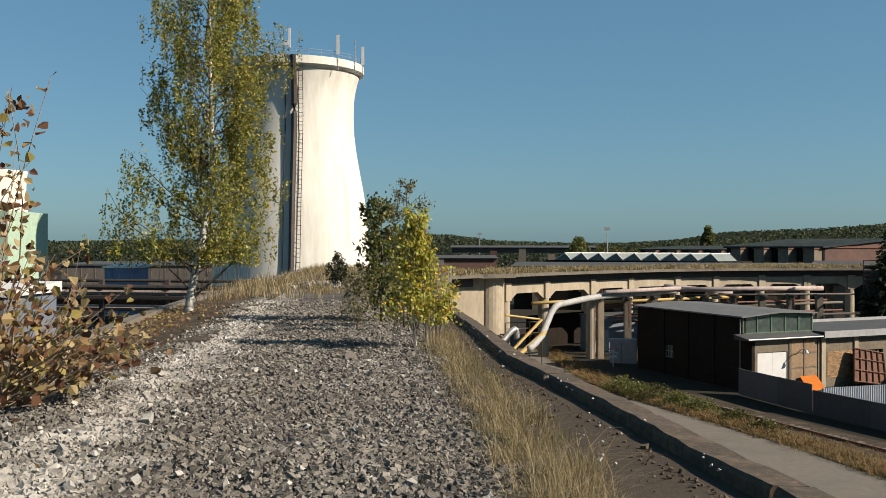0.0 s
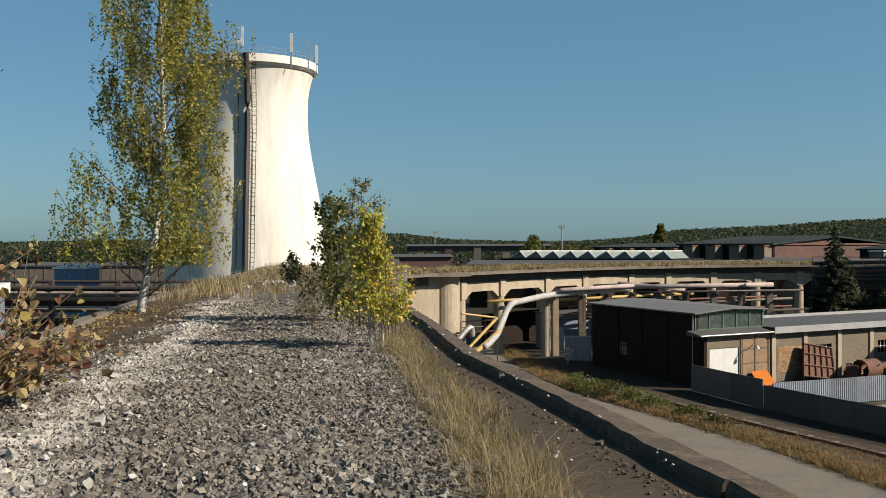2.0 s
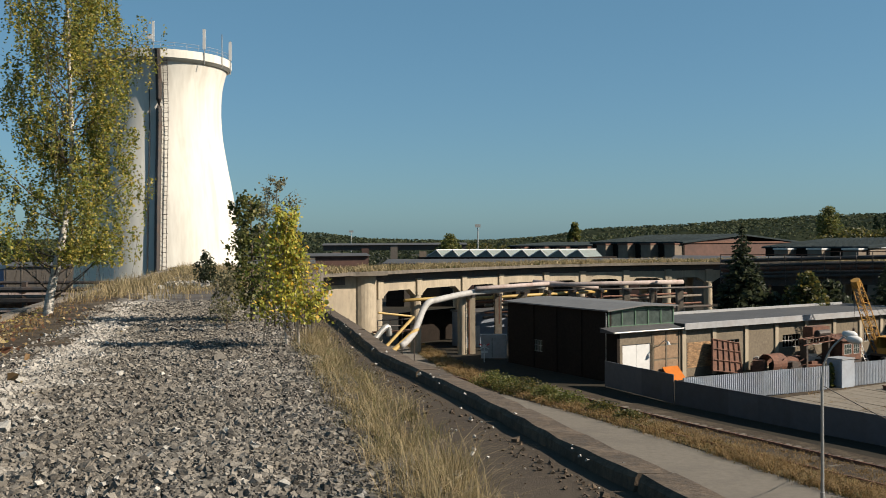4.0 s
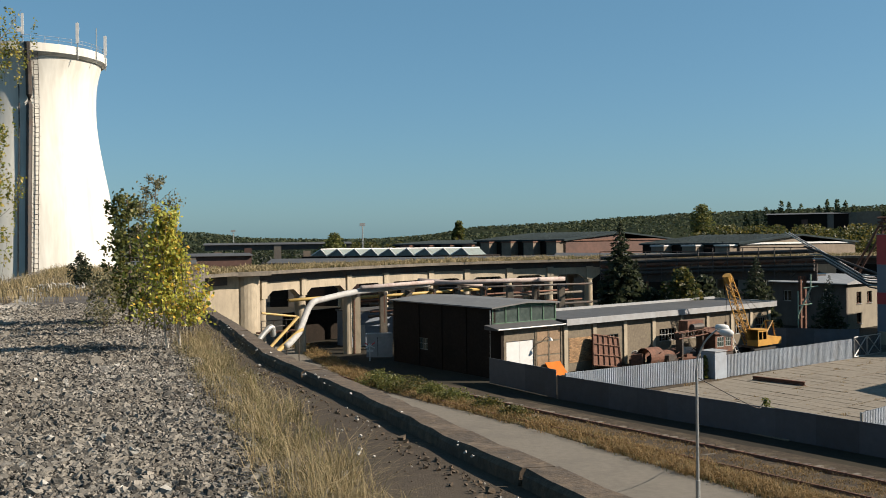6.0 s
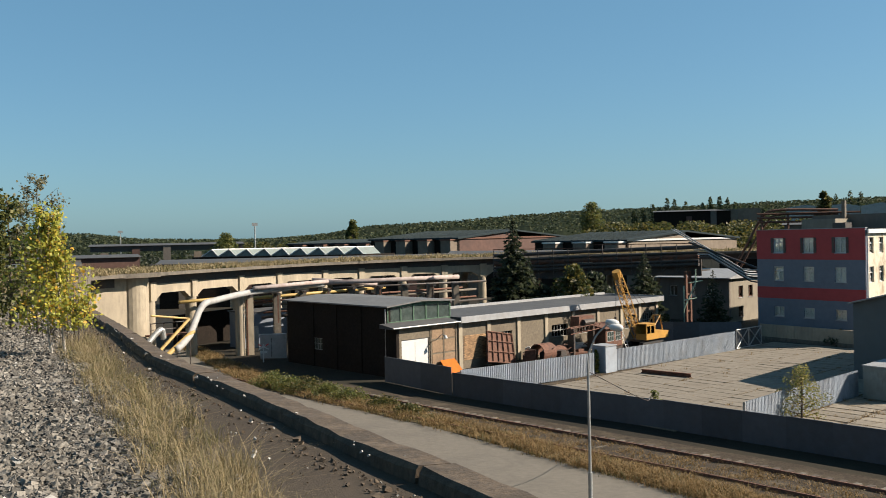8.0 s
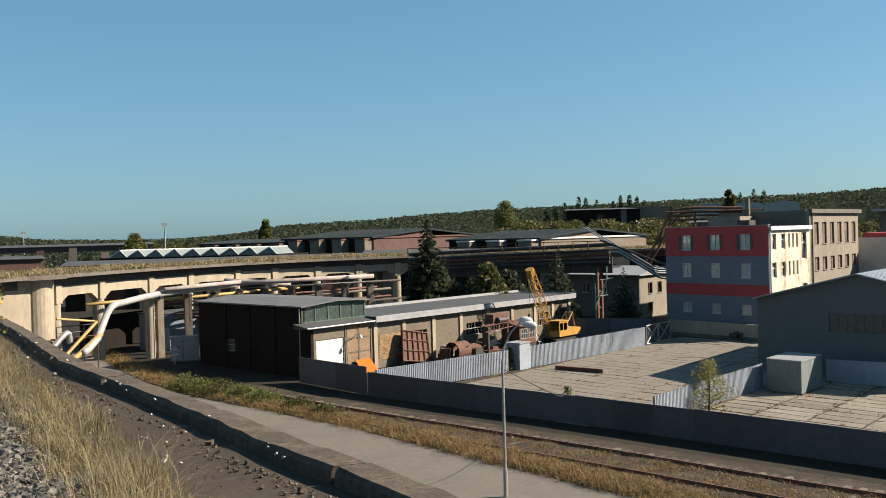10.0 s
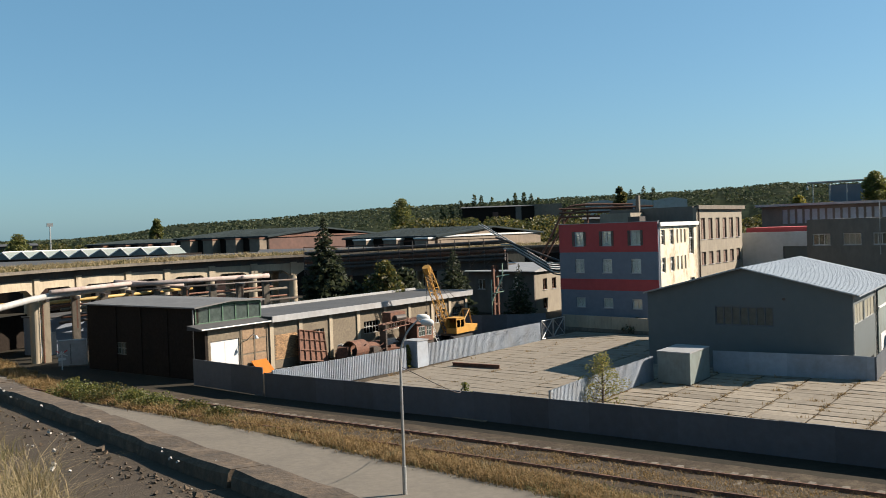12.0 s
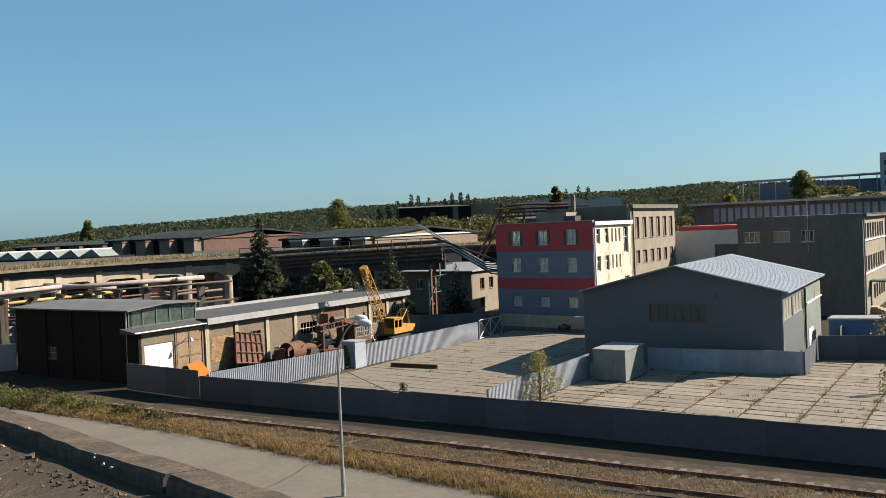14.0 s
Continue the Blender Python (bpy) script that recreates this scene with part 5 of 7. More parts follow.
R_, H_ = tufts(1900, 28, verge_place, 0.20, 0.46)
blades("verge_grass", R_, H_, 0.010, "brown_grass", "brown and golden autumn grass on the verge", "grass", 33, 1.0)
R_, H_ = tufts(700, 26, verge_place, 0.25, 0.26)
blades("verge_grass", R_, H_, 0.016, "green_grass", "green weeds on the verge", "grass", 34, 1.0)


def track_place():
    x, y, w = TRACK_PTS[int(gr.integers(0, len(TRACK_PTS)))]
    return x + gr.uniform(-1.8, 1.6), y, 0.02, 0.4 + 0.6 * gr.random()


TRACK_PTS = [p for p in along(TRACK, 0.4) if 5 < p[1] < 75]
R_, H_ = tufts(1500, 20, track_place, 0.22, 0.2)
blades("track_weeds", R_, H_, 0.012, "brown_grass", "sparse dry weeds between the rails", "grass", 35, 1.0)


def viaduct_place():
    i = int(gr.integers(4, len(EDGE) - 8))
    t, w = gr.random(), 0.25 + 7.0 * gr.random()
    x, y = EDGE[i][0] * (1 - t) + EDGE[i + 1][0] * t, EDGE[i][1] * (1 - t) + EDGE[i + 1][1] * t
    d = unit(EDGE[i + 1][0] - EDGE[i][0], EDGE[i + 1][1] - EDGE[i][1])
    return x - d[1] * w, y + d[0] * w, VZ, 0.4 + 0.9 * gr.random() ** 2


R_, H_ = tufts(1300, 26, viaduct_place, 0.35, 0.5)
blades("viaduct_grass", R_, H_, 0.028, "straw", "dry grass growing on the viaduct deck", "grass", 36, 0.5)
R_, H_ = tufts(420, 22, viaduct_place, 0.4, 0.4)
blades("viaduct_grass", R_, H_, 0.032, "green_grass", "green weeds growing on the viaduct deck", "grass", 37, 0.5)


def yard_place():
    while True:
        i, j = int(gr.integers(0, 42)), int(gr.integers(0, 22))
        a, b = -4 + i * 1.2, -17 + j * 3.0
        if gr.random() < 0.5:
            a += 1.2 * gr.random()
        else:
            b += 3 * gr.random()
        c = Geo((24, 60), SU, SV).at(a, b, 0)
        if inside(c[0], c[1], YARD) and (c[1] < 50 or gr.random() < 0.25):
            return c[0], c[1], 0.03, 0.3 + 0.8 * gr.random() ** 2


R_, H_ = tufts(1500, 14, yard_place, 0.12, 0.24)
blades("yard_weeds", R_, H_, 0.013, "brown_grass", "dry weeds in the slab joints", "grass", 38, 0.8)


# ---------------------------------------------------------------- trees and shrubs
def limb(g, p0, p1, r0, r1, bow=0.1, n=5, sides=5, rnd=gr):
    p0, p1 = np.array(p0), np.array(p1)
    L = np.linalg.norm(p1 - p0)
    off = rnd.normal(size=3) * bow * L * 0.5
    pts = [tuple(p0 + (p1 - p0) * t + off * math.sin(math.pi * t)) for t in [i / n for i in range(n + 1)]]
    g.tube(pts, [r0 + (r1 - r0) * i / n for i in range(n + 1)], sides)
    return pts


def birch(base, stem, profile, r0, limbs, strands, per, leaf, leaf_mat, label, seed, droop=1.0, bark="birch_bark", name="birch_tree", hang=(0.3, 1.1), clear=0.0, low=0.15):
    """A birch: bent stem, rising limbs, hanging leafy twigs. profile: (z, radius) of the crown."""
    r = np.random.default_rng(seed)
    t = thing(name, base, label, "tree")
    stem_pts = smooth_line(stem, 5)
    m = len(stem_pts)
    trunk = part("trunk", Geo().tube(stem_pts, [r0 * (1 - 0.88 * i / (m - 1)) for i in range(m)], 10), bark, t, "white birch bark with black marks" if bark == "birch_bark" else "", smooth=True)
    zs_, rs_ = [p[0] for p in profile], [p[1] for p in profile]
    wood, pts = Geo(), []
    for i in range(limbs):
        zt = zs_[0] + (zs_[-1] - zs_[0]) * ((i + r.random()) / limbs)
        rad = np.interp(zt, zs_, rs_) * (0.45 + 0.55 * r.random() ** 0.6)
        az = i * 2.4 + r.normal() * 0.3
        zb = max(stem_pts[2][2], zt - rad * r.uniform(0.5, 1.0))
        sp = min(stem_pts, key=lambda p: abs(p[2] - zb))
        end = (sp[0] + rad * math.cos(az), sp[1] + rad * math.sin(az), zt)
        line = limb(wood, sp, end, r0 * 0.17, r0 * 0.03, 0.12, 5, 4, r)
        for k in range(strands):
            f = 0.25 + 0.75 * r.random()
            q = np.array(line[0]) * (1 - f) + np.array(line[-1]) * f + r.normal(size=3) * 0.11 * rad * (1.0 if k else 0.2)
            L = r.uniform(*hang) * droop
            cnt = int(per * r.uniform(0.5, 1.4))
            s = r.random(cnt)
            sway = r.normal(size=2) * 0.12
            c = np.stack([q[0] + sway[0] * s * L, q[1] + sway[1] * s * L, q[2] - s * L], axis=1) + r.normal(size=(cnt, 3)) * leaf * 0.9
            pts.append(c)
            if k % 3 == 0:
                wood.tube([tuple(q), (q[0] + sway[0] * L, q[1] + sway[1] * L, q[2] - L)], 0.004, 3, False)
    part("limb_system", wood, "bark" if bark != "twig" else "twig", t)
    pts = np.concatenate(pts)
    keep = pts[:, 2] > base[2] + low + 0.2 * r.random(len(pts))
    sx = np.interp(pts[:, 2], [p[2] for p in stem_pts], [p[0] for p in stem_pts])
    keep &= (np.abs(pts[:, 0] - sx) > clear * r.random(len(pts))) | (pts[:, 1] > base[1] + 0.3)
    pts = pts[keep]
    part_ob = cards("crown", pts, leaf * r.uniform(0.65, 1.25, len(pts)), leaf_mat, t, r)
    return t


birch((-6.1, 24.4, DECK), [(-6.12, 24.4, DECK - 0.05), (-6.0, 24.4, 9.1), (-5.76, 24.4, 10.25), (-5.55, 24.42, 11.9), (-5.58, 24.4, 13.9), (-5.62, 24.4, 15.9), (-5.6, 24.4, 17.0)],
      [(9.9, 1.7), (10.6, 2.3), (11.6, 2.4), (12.6, 1.85), (13.6, 1.9), (14.8, 1.95), (15.8, 1.8), (16.8, 1.3), (17.3, 0.5)], 0.115, 64, 24, 38, 0.05, "birch_leaf",
      "tall birch with yellowing green leaves and hanging twigs", 41, 1.1, clear=0.42, low=1.1)
birch((-0.42, 15.9, DECK), [(-0.42, 15.9, DECK - 0.02), (-0.47, 15.9, 9.0), (-0.5, 15.95, 9.8), (-0.48, 15.95, 10.55)], [(8.9, 0.5), (9.3, 0.75), (9.8, 0.66), (10.3, 0.42), (10.7, 0.2)], 0.022, 36, 7, 11, 0.046,
      "sapling_leaf", "young birch sapling with green and yellow leaves", 42, 0.5, name="birch_sapling", low=0.38)
birch((-0.25, 15.9, DECK), [(-0.24, 15.9, DECK - 0.02), (-0.28, 15.9, 9.0), (-0.34, 15.9, 9.7), (-0.38, 15.85, 10.45)], [(8.9, 0.42), (9.3, 0.62), (9.7, 0.55), (10.2, 0.36), (10.6, 0.15)], 0.025, 34, 7, 11, 0.046,
      "sapling_leaf", "young birch sapling with orange-yellow leaves", 43, 0.5, name="birch_sapling", low=0.32)
birch((-1.3, 21.5, DECK), [(-1.3, 21.5, DECK - 0.02), (-1.28, 21.5, 9.4), (-1.3, 21.5, 10.3), (-1.32, 21.5, 11.0)], [(8.9, 0.5), (9.6, 0.75), (10.3, 0.75), (10.8, 0.5), (11.1, 0.2)], 0.04, 34, 8, 15, 0.06,
      "bush_leaf", "dark green young aspen beside the birch saplings", 44, 0.35, "bark", "young_aspen", (0.1, 0.5))
birch((-0.75, 19.8, DECK), [(-0.75, 19.8, DECK - 0.02), (-0.76, 19.8, 9.6), (-0.72, 19.8, 10.6), (-0.7, 19.8, 11.3)], [(9.2, 0.45), (10.0, 0.6), (10.7, 0.5), (11.2, 0.35), (11.4, 0.15)], 0.03, 34, 7, 9, 0.04,
      "grey_leaf", "thin grey-green willow sapling", 45, 0.35, "bark", "willow_sapling", (0.1, 0.5))
birch((-1.6, 19.0, DECK), [(-1.6, 19.0, DECK - 0.02), (-1.6, 19.0, 8.9), (-1.62, 19.0, 9.3)], [(8.5, 0.5), (8.9, 0.6), (9.3, 0.45), (9.6, 0.2)], 0.02, 26, 6, 10, 0.04,
      "grey_leaf", "low greyish shrub on the ballast edge", 46, 0.3, "bark", "grey_shrub", (0.1, 0.4))
birch((-4.0, 38.5, DECK), [(-4.0, 38.5, DECK - 0.02), (-4.0, 38.5, 9.2), (-4.0, 38.5, 9.9)], [(8.7, 0.35), (9.2, 0.5), (9.8, 0.3)], 0.03, 16, 6, 12, 0.07,
      "dark_leaf", "small dark shrub near the cooling tower", 47, 0.3, "bark", "dark_shrub", (0.1, 0.4))

# poplar shrub with dead leaves close by
pr = np.random.default_rng(51)
shrub = thing("poplar_shrub", (-4.75, 10.0, DECK), "poplar shrub with curled brown autumn leaves", "shrub")
wood, lp = Geo(), []
for i in range(92):
    up = i < 24
    if up:
        end = np.array([-4.45 + pr.uniform(-0.5, 0.55), 10 + pr.uniform(-0.5, 0.5), pr.uniform(10.5, 11.85)])
    else:
        end = np.array([-4.2 + pr.uniform(-0.7, 1.35), 10 + pr.uniform(-0.8, 0.8), 0])
        end[2] = 8.75 + 1.75 * pr.random() * (1 - max(0, end[0] + 4.2) / 2.1)
    b = (-4.6 + 0.2 * pr.normal(), 10.0 + 0.15 * pr.normal(), DECK)
    line = limb(wood, b, end, 0.012, 0.003, 0.16, 6, 4, pr)
    for _ in range(27 if up else 15):
        f = 0.35 + 0.65 * pr.random()
        q = np.array(line[int(f * 5.99)]) * (1 - f * 6 % 1) + np.array(line[int(f * 5.99) + 1]) * (f * 6 % 1)
        lp.append(q + pr.normal(size=3) * 0.085)
part("branch_work", wood, "twig", shrub)
lp = np.array([p for p in lp if p[2] > DECK + 0.08])
g = Geo()
for p in lp:
    s = 0.085 * pr.uniform(0.5, 1.3)
    a = pr.normal(size=3)
    a /= np.linalg.norm(a)
    b = np.cross(a, pr.normal(size=3))
    b /= np.linalg.norm(b)
    c = np.cross(a, b) * pr.uniform(0.2, 0.6)
    n0 = len(g.P)
    for u_, v_, w_ in ((0, -0.55, 0), (0.5, -0.2, 0.5), (0.35, 0.25, 0.4), (0, 0.65, 0.1), (-0.35, 0.25, 0.4), (-0.5, -0.2, 0.5)):
        g.P.append(tuple(p + (b * u_ + a * v_ + c * w_) * s))
    g.F += [(n0, n0 + 1, n0 + 2, n0 + 3), (n0, n0 + 3, n0 + 4, n0 + 5)]
part("leaves", g, "dead_leaf", shrub, "curled brown and ochre leaves", kind="stuff")


def broadleaf(base, height, width, leaf_mat, label, seed, n=1600, leaf=0.28, name="tree", low=0.12, parent=None):
    """A crown of leaf clumps carried by limbs, uneven, with gaps."""
    r = np.random.default_rng(seed)
    t = thing(name, base, label, "tree")
    trunk = Geo().tube([base, (base[0] + 0.02 * height, base[1], base[2] + height * 0.5), (base[0], base[1], base[2] + height * 0.85)], [0.025 * height, 0.017 * height, 0.005 * height], 7)
    pts = []
    clumps = 26
    for i in range(clumps):
        f = low + (1 - low) * (i + r.random()) / clumps
        rad = width / 2 * math.sin(math.pi * min(1, 0.12 + 0.88 * f) ** 0.8) * r.uniform(0.35, 1.0)
        a = i * 2.4 + r.random()
        c = np.array([base[0] + rad * math.cos(a), base[1] + rad * math.sin(a), base[2] + f * height * 0.95])
        limb(trunk, (base[0], base[1], base[2] + max(0.05, f - 0.2) * height), tuple(c), 0.008 * height, 0.002 * height, 0.1, 3, 4, r)
        q = r.normal(size=(n // clumps, 3))
        q /= np.linalg.norm(q, axis=1)[:, None]
        pts.append(c + q * (r.random((len(q), 1)) ** 0.4) * width * np.array([0.19, 0.19, 0.15]) * r.uniform(0.7, 1.2))
    part("trunk", trunk, "bark", t)
    pts = np.concatenate(pts)
    pts[:, 2] = np.maximum(pts[:, 2], base[2] + 0.1)
    cards("crown", pts, leaf * r.uniform(0.6, 1.3, len(pts)), leaf_mat, t, r)
    return t


def spruce(base, height, width, label, seed, n=4200, leaf=0.4):
    r = np.random.default_rng(seed)
    t = thing("spruce_tree", base, label, "tree")
    part("trunk", Geo().tube([base, (base[0], base[1], base[2] + height)], [0.02 * height, 0.003 * height], 7), "bark", t)
    pts = []
    for i in range(110):
        f = i / 110
        rad = width / 2 * (1 - f) ** 0.8 * r.uniform(0.65, 1.08) + 0.08
        a = i * 2.4
        k_ = max(6, int(n / 110 * (1.6 - 1.2 * f)))
        s = r.random(k_) ** 0.7
        x = base[0] + rad * s * math.cos(a) + r.normal(size=k_) * 0.1 * rad
        y = base[1] + rad * s * math.sin(a) + r.normal(size=k_) * 0.1 * rad
        pts.append(np.stack([x, y, base[2] + 0.06 * height + f * height * 0.95 - 0.35 * rad * s - np.abs(r.normal(size=k_)) * 0.12 * height * 0.1], axis=1))
    pts = np.concatenate(pts)
    pts = pts[pts[:, 2] > base[2] + 0.1]
    cards("crown", pts, leaf * r.uniform(0.6, 1.2, len(pts)) * np.clip(1.15 - (pts[:, 2] - base[2]) / height, 0.25, 1), "dark_leaf", t, r, 0.3, 1.9)
    return t


spruce((42.0, 96.2, 0), 11.9, 7.4, "tall dark spruce in front of the viaduct", 61, 6500, 0.55)
spruce((53.6, 90.0, 0), 8.2, 6.2, "dark spruce behind the brick workshop", 62)
spruce((59.3, 86.4, 0), 6.4, 4.4, "small bluish spruce beside the red building", 63, 1800, 0.3)
spruce((45.0, 99.0, 0), 8.0, 4.5, "dark spruce beside the viaduct", 64)
broadleaf((47.5, 93.5, 0), 6.9, 5.5, "wood_leaf", "dense green broadleaf tree behind the brick workshop", 65, 2600, 0.3, low=0.05)
broadleaf((50.5, 95.0, 0), 6.2, 5.5, "dark_leaf", "dark broadleaf tree behind the brick workshop", 66, 2200, 0.34, low=0.05)
broadleaf((44.5, 94.5, 0), 5.0, 4.5, "dark_leaf", "dark bush under the spruce", 67, 1800, 0.3, low=0.03)
for x, y, h, w, m_, s in ((14.0, 66.5, 0.8, 3.4, "wood_leaf", 68), (15.6, 62.0, 0.6, 2.8, "bush_leaf", 69), (12.4, 70.5, 0.9, 3.2, "bush_leaf", 70), (16.8, 58.5, 0.5, 2.4, "wood_leaf", 74), (13.1, 68.6, 0.7, 2.8, "bush_leaf", 78), (14.9, 64.2, 0.7, 2.8, "bush_leaf", 79), (17.6, 55.6, 0.45, 2.2, "wood_leaf", 80)):
    broadleaf((x, y, 0), h, w, m_, "low green bush on the verge beside the track", s, 1900, 0.085, "verge_bush", 0.02)
broadleaf((36.0, 44.6, 0), 2.9, 2.6, "green_weed", "yellowish self-sown birch beside the yard fence", 71, 2400, 0.075, "yard_sapling", 0.08)
broadleaf((28.25, 46.6, 0), 1.85, 1.0, "bush_leaf", "small weed bush grown up against the sheet fence", 72, 500, 0.09, "fence_bush", 0.15)
broadleaf((35.15, 65.95, 0), 1.75, 0.75, "bush_leaf", "ivy-like bush beside the metal cabinet", 73, 600, 0.12, "cabinet_bush", 0.03)
broadleaf((50.5, 32.5, 0), 1.8, 1.3, "green_weed", "small birch weed growing in the slab joints", 75, 420, 0.08, "yard_sapling", 0.05)
broadleaf((62.0, 71.5, 0), 1.3, 2.6, "dark_leaf", "dark bush against the concrete wall", 76, 700, 0.14, "wall_bush", 0.03)
broadleaf((64.0, 41.0, 0), 3.2, 2.6, "grey_leaf", "grey-green shrub at the yard entrance", 77, 700, 0.14, "yard_shrub", 0.05)


# ---------------------------------------------------------------- distance: hills, woods, far halls
def heading(deg, d, z=0.0):
    return (d * math.sin(radians(deg)), d * math.cos(radians(deg)), z)


RIDGE = ((-60, 18), (-30, 16), (-23.5, 15), (-12, 20), (-3, 27), (0.5, 27), (3, 18.5), (7, 15), (10.3, 15.5), (13, 20.5), (15.6, 31), (20.3, 36), (23.4, 41.6), (28, 46.9), (31.8, 48.1), (37.6, 52), (43.8, 54.5), (46.9, 57.2), (49, 60.9), (50.5, 56), (54, 55), (58, 50), (75, 45), (110, 40), (150, 30), (300, 20))
rd, rz = [p[0] for p in RIDGE], [p[1] - 1.5 for p in RIDGE]
g = Geo()
steps, rows_ = 1500, ((1050, 0.0), (1180, 0.35), (1320, 0.7), (1430, 0.92), (1500, 1.0), (1700, 0.9))
for i in range(steps + 1):
    a = -60 + 360 * i / steps
    top = float(np.interp(a, rd, rz))
    for d, f in rows_:
        p = heading(a, d)
        bump = noise.noise(Vector((p[0] * 0.03, p[1] * 0.03, 0))) * 3.5 + noise.noise(Vector((p[0] * 0.09, p[1] * 0.09, 4))) * 1.8
        g.P.append((p[0], p[1], max(-0.5, top * f + (bump if 0 < f else -1))))
k = len(rows_)
for i in range(steps):
    for j in range(k - 1):
        q = i * k + j
        g.F.append((q, q + k, q + k + 1, q + 1))
setting("backdrop_hills", g, "hill", "low wooded hills on the horizon", "hills")
hr = np.random.default_rng(81)
pts, szs = [], []
for _ in range(70000):
    a = hr.uniform(-32, 82)
    f = hr.random() ** 0.6
    d = 1080 + 420 * f
    top = float(np.interp(a, rd, rz)) * float(np.interp(d, [r[0] for r in rows_], [r[1] for r in rows_]))
    if noise.noise(Vector((a * 0.8, d * 0.01, 7))) < -0.25 and f < 0.85:
        continue
    pts.append(heading(a, d, top + hr.uniform(-1.5, 3.2)))
    szs.append(hr.uniform(1.4, 3.4))
tagged(cards("far_woods", pts, szs, "far_leaf", None, hr), "dark mixed woods covering the far hills", "woods", kind="stuff")


def woods(name, spots, leaf_mat, label, seed, leaf=0.9, per=70):
    """A belt of far trees, each a loose cloud of leaf clumps: spots (heading, distance, ground, height, width)."""
    r = np.random.default_rng(seed)
    pts, szs = [], []
    for a, d, z, h, w in spots:
        q = r.normal(size=(per, 3))
        q /= np.linalg.norm(q, axis=1)[:, None]
        q *= r.random((per, 1)) ** 0.35
        c = np.array(heading(a, d, z + h * 0.52))
        sh = np.array([w / 2, w / 2, h / 2])
        p = c + q * sh * (1 - 0.35 * np.clip(q[:, 2:3], 0, 1))
        pts.append(p)
        szs.append(r.uniform(0.5, 1.3, per) * leaf)
    return tagged(cards(name, np.concatenate(pts), np.concatenate(szs), leaf_mat, None, r), label, "woods", kind="stuff")


wr = np.random.default_rng(82)
woods("tree_belt", [(wr.uniform(27.5, 44), wr.uniform(285, 350), 0, wr.uniform(11, 17), wr.uniform(7, 11)) for _ in range(190)], "wood_leaf", "belt of yellowing broadleaf trees behind the halls", 83, 0.6, 420)
woods("tree_belt", [(wr.uniform(8, 27), wr.uniform(420, 620), 0, wr.uniform(8, 13), wr.uniform(9, 15)) for _ in range(120)], "wood_leaf", "distant belt of autumn trees", 84, 0.9, 260)
woods("tree_belt", [(wr.uniform(-28, 6), wr.uniform(350, 600), 0, wr.uniform(6, 11), wr.uniform(9, 15)) for _ in range(110)], "dark_leaf", "distant dark belt of trees", 85, 0.9, 240)
woods("poplar_row", [(a, 470, 0, h + 6.5, 3.6) for a, h in ((30.3, 19), (30.8, 20), (31.3, 22), (31.7, 20), (32.1, 25), (32.5, 24), (33.1, 23), (34.0, 22), (34.4, 25), (34.9, 25), (35.3, 24), (35.7, 22), (36.5, 20), (37.2, 18), (40.8, 24), (41.5, 26), (42, 25))], "poplar_leaf", "row of tall dark poplars on the skyline", 86, 0.7, 480)
woods("yellow_bushes", [(wr.uniform(28.0, 31), wr.uniform(330, 360), 0, wr.uniform(13, 15), 8) for _ in range(8)], "yellow_leaf", "yellow autumn bushes beyond the halls", 87, 0.6, 380)
for a, d, h, w, m_, lab, s in ((28.0, 330, 21.0, 12.5, "bush_leaf", "large round broadleaf tree beyond the halls", 91), (40.2, 300, 22.0, 7.0, "wood_leaf", "tall birch behind the factory block", 92),
                               (14.6, 330, 17.0, 7.0, "bush_leaf", "dark broadleaf tree on the skyline", 93), (7.6, 300, 12.5, 12.0, "bush_leaf", "group of birches behind the white roofs", 94)):
    broadleaf(heading(a, d), h, w, m_, lab, s, 7000, 0.42, low=0.06)

# hillside beyond the grey block
g = Geo()
HS = ((44, 0.0), (47, 0.5), (50, 0.8), (53, 0.95), (57, 1.0), (66, 1.1), (80, 1.0), (100, 0.3))
prof_r = ((190, 0.0), (240, 0.40), (300, 0.62), (370, 0.9), (420, 1.0), (520, 1.0), (600, 0.5))


def hill_z(a, d):
    return 17.5 * float(np.interp(a, [p[0] for p in HS], [p[1] for p in HS])) * float(np.interp(d, [p[0] for p in prof_r], [p[1] for p in prof_r]))


for i in range(113):
    a = 44 + i * 0.5
    for j in range(21):
        d = 190 + j * 20.5
        p = heading(a, d)
        g.P.append((p[0], p[1], hill_z(a, d) + noise.noise(Vector((p[0] * 0.05, p[1] * 0.05, 2))) * 1.0 - (0.6 if j in (0, 20) or i in (0, 112) else 0)))
for i in range(112):
    for j in range(20):
        q = i * 21 + j
        g.F.append((q, q + 21, q + 22, q + 1))
setting("hillside", g, "dry_ground", "grassy waste heap slope with dry yellow grass", "hillside", smooth=True)
spots = []
for _ in range(150):
    a, d = wr.uniform(45, 72), wr.uniform(215, 500)
    if 0.75 < (hill_z(a, d) / 17.5) < 0.9 and wr.random() < 0.7:
        continue
    spots.append((a, d, hill_z(a, d) - 0.3, wr.uniform(3.0, 6.0), wr.uniform(4, 8)))
woods("hillside_bushes", spots, "wood_leaf", "bushes and small trees on the waste heap slope", 95, 0.55, 300)
broadleaf(heading(53.36, 380, hill_z(53.36, 380)), 9.6, 10.5, "bush_leaf", "broad dark tree on top of the slope", 96, 7000, 0.42, low=0.03)
broadleaf(heading(49.6, 330, hill_z(49.6, 330)), 7.0, 8, "yellow_leaf", "yellow-green tree on the slope", 97, 5000, 0.4, low=0.03)
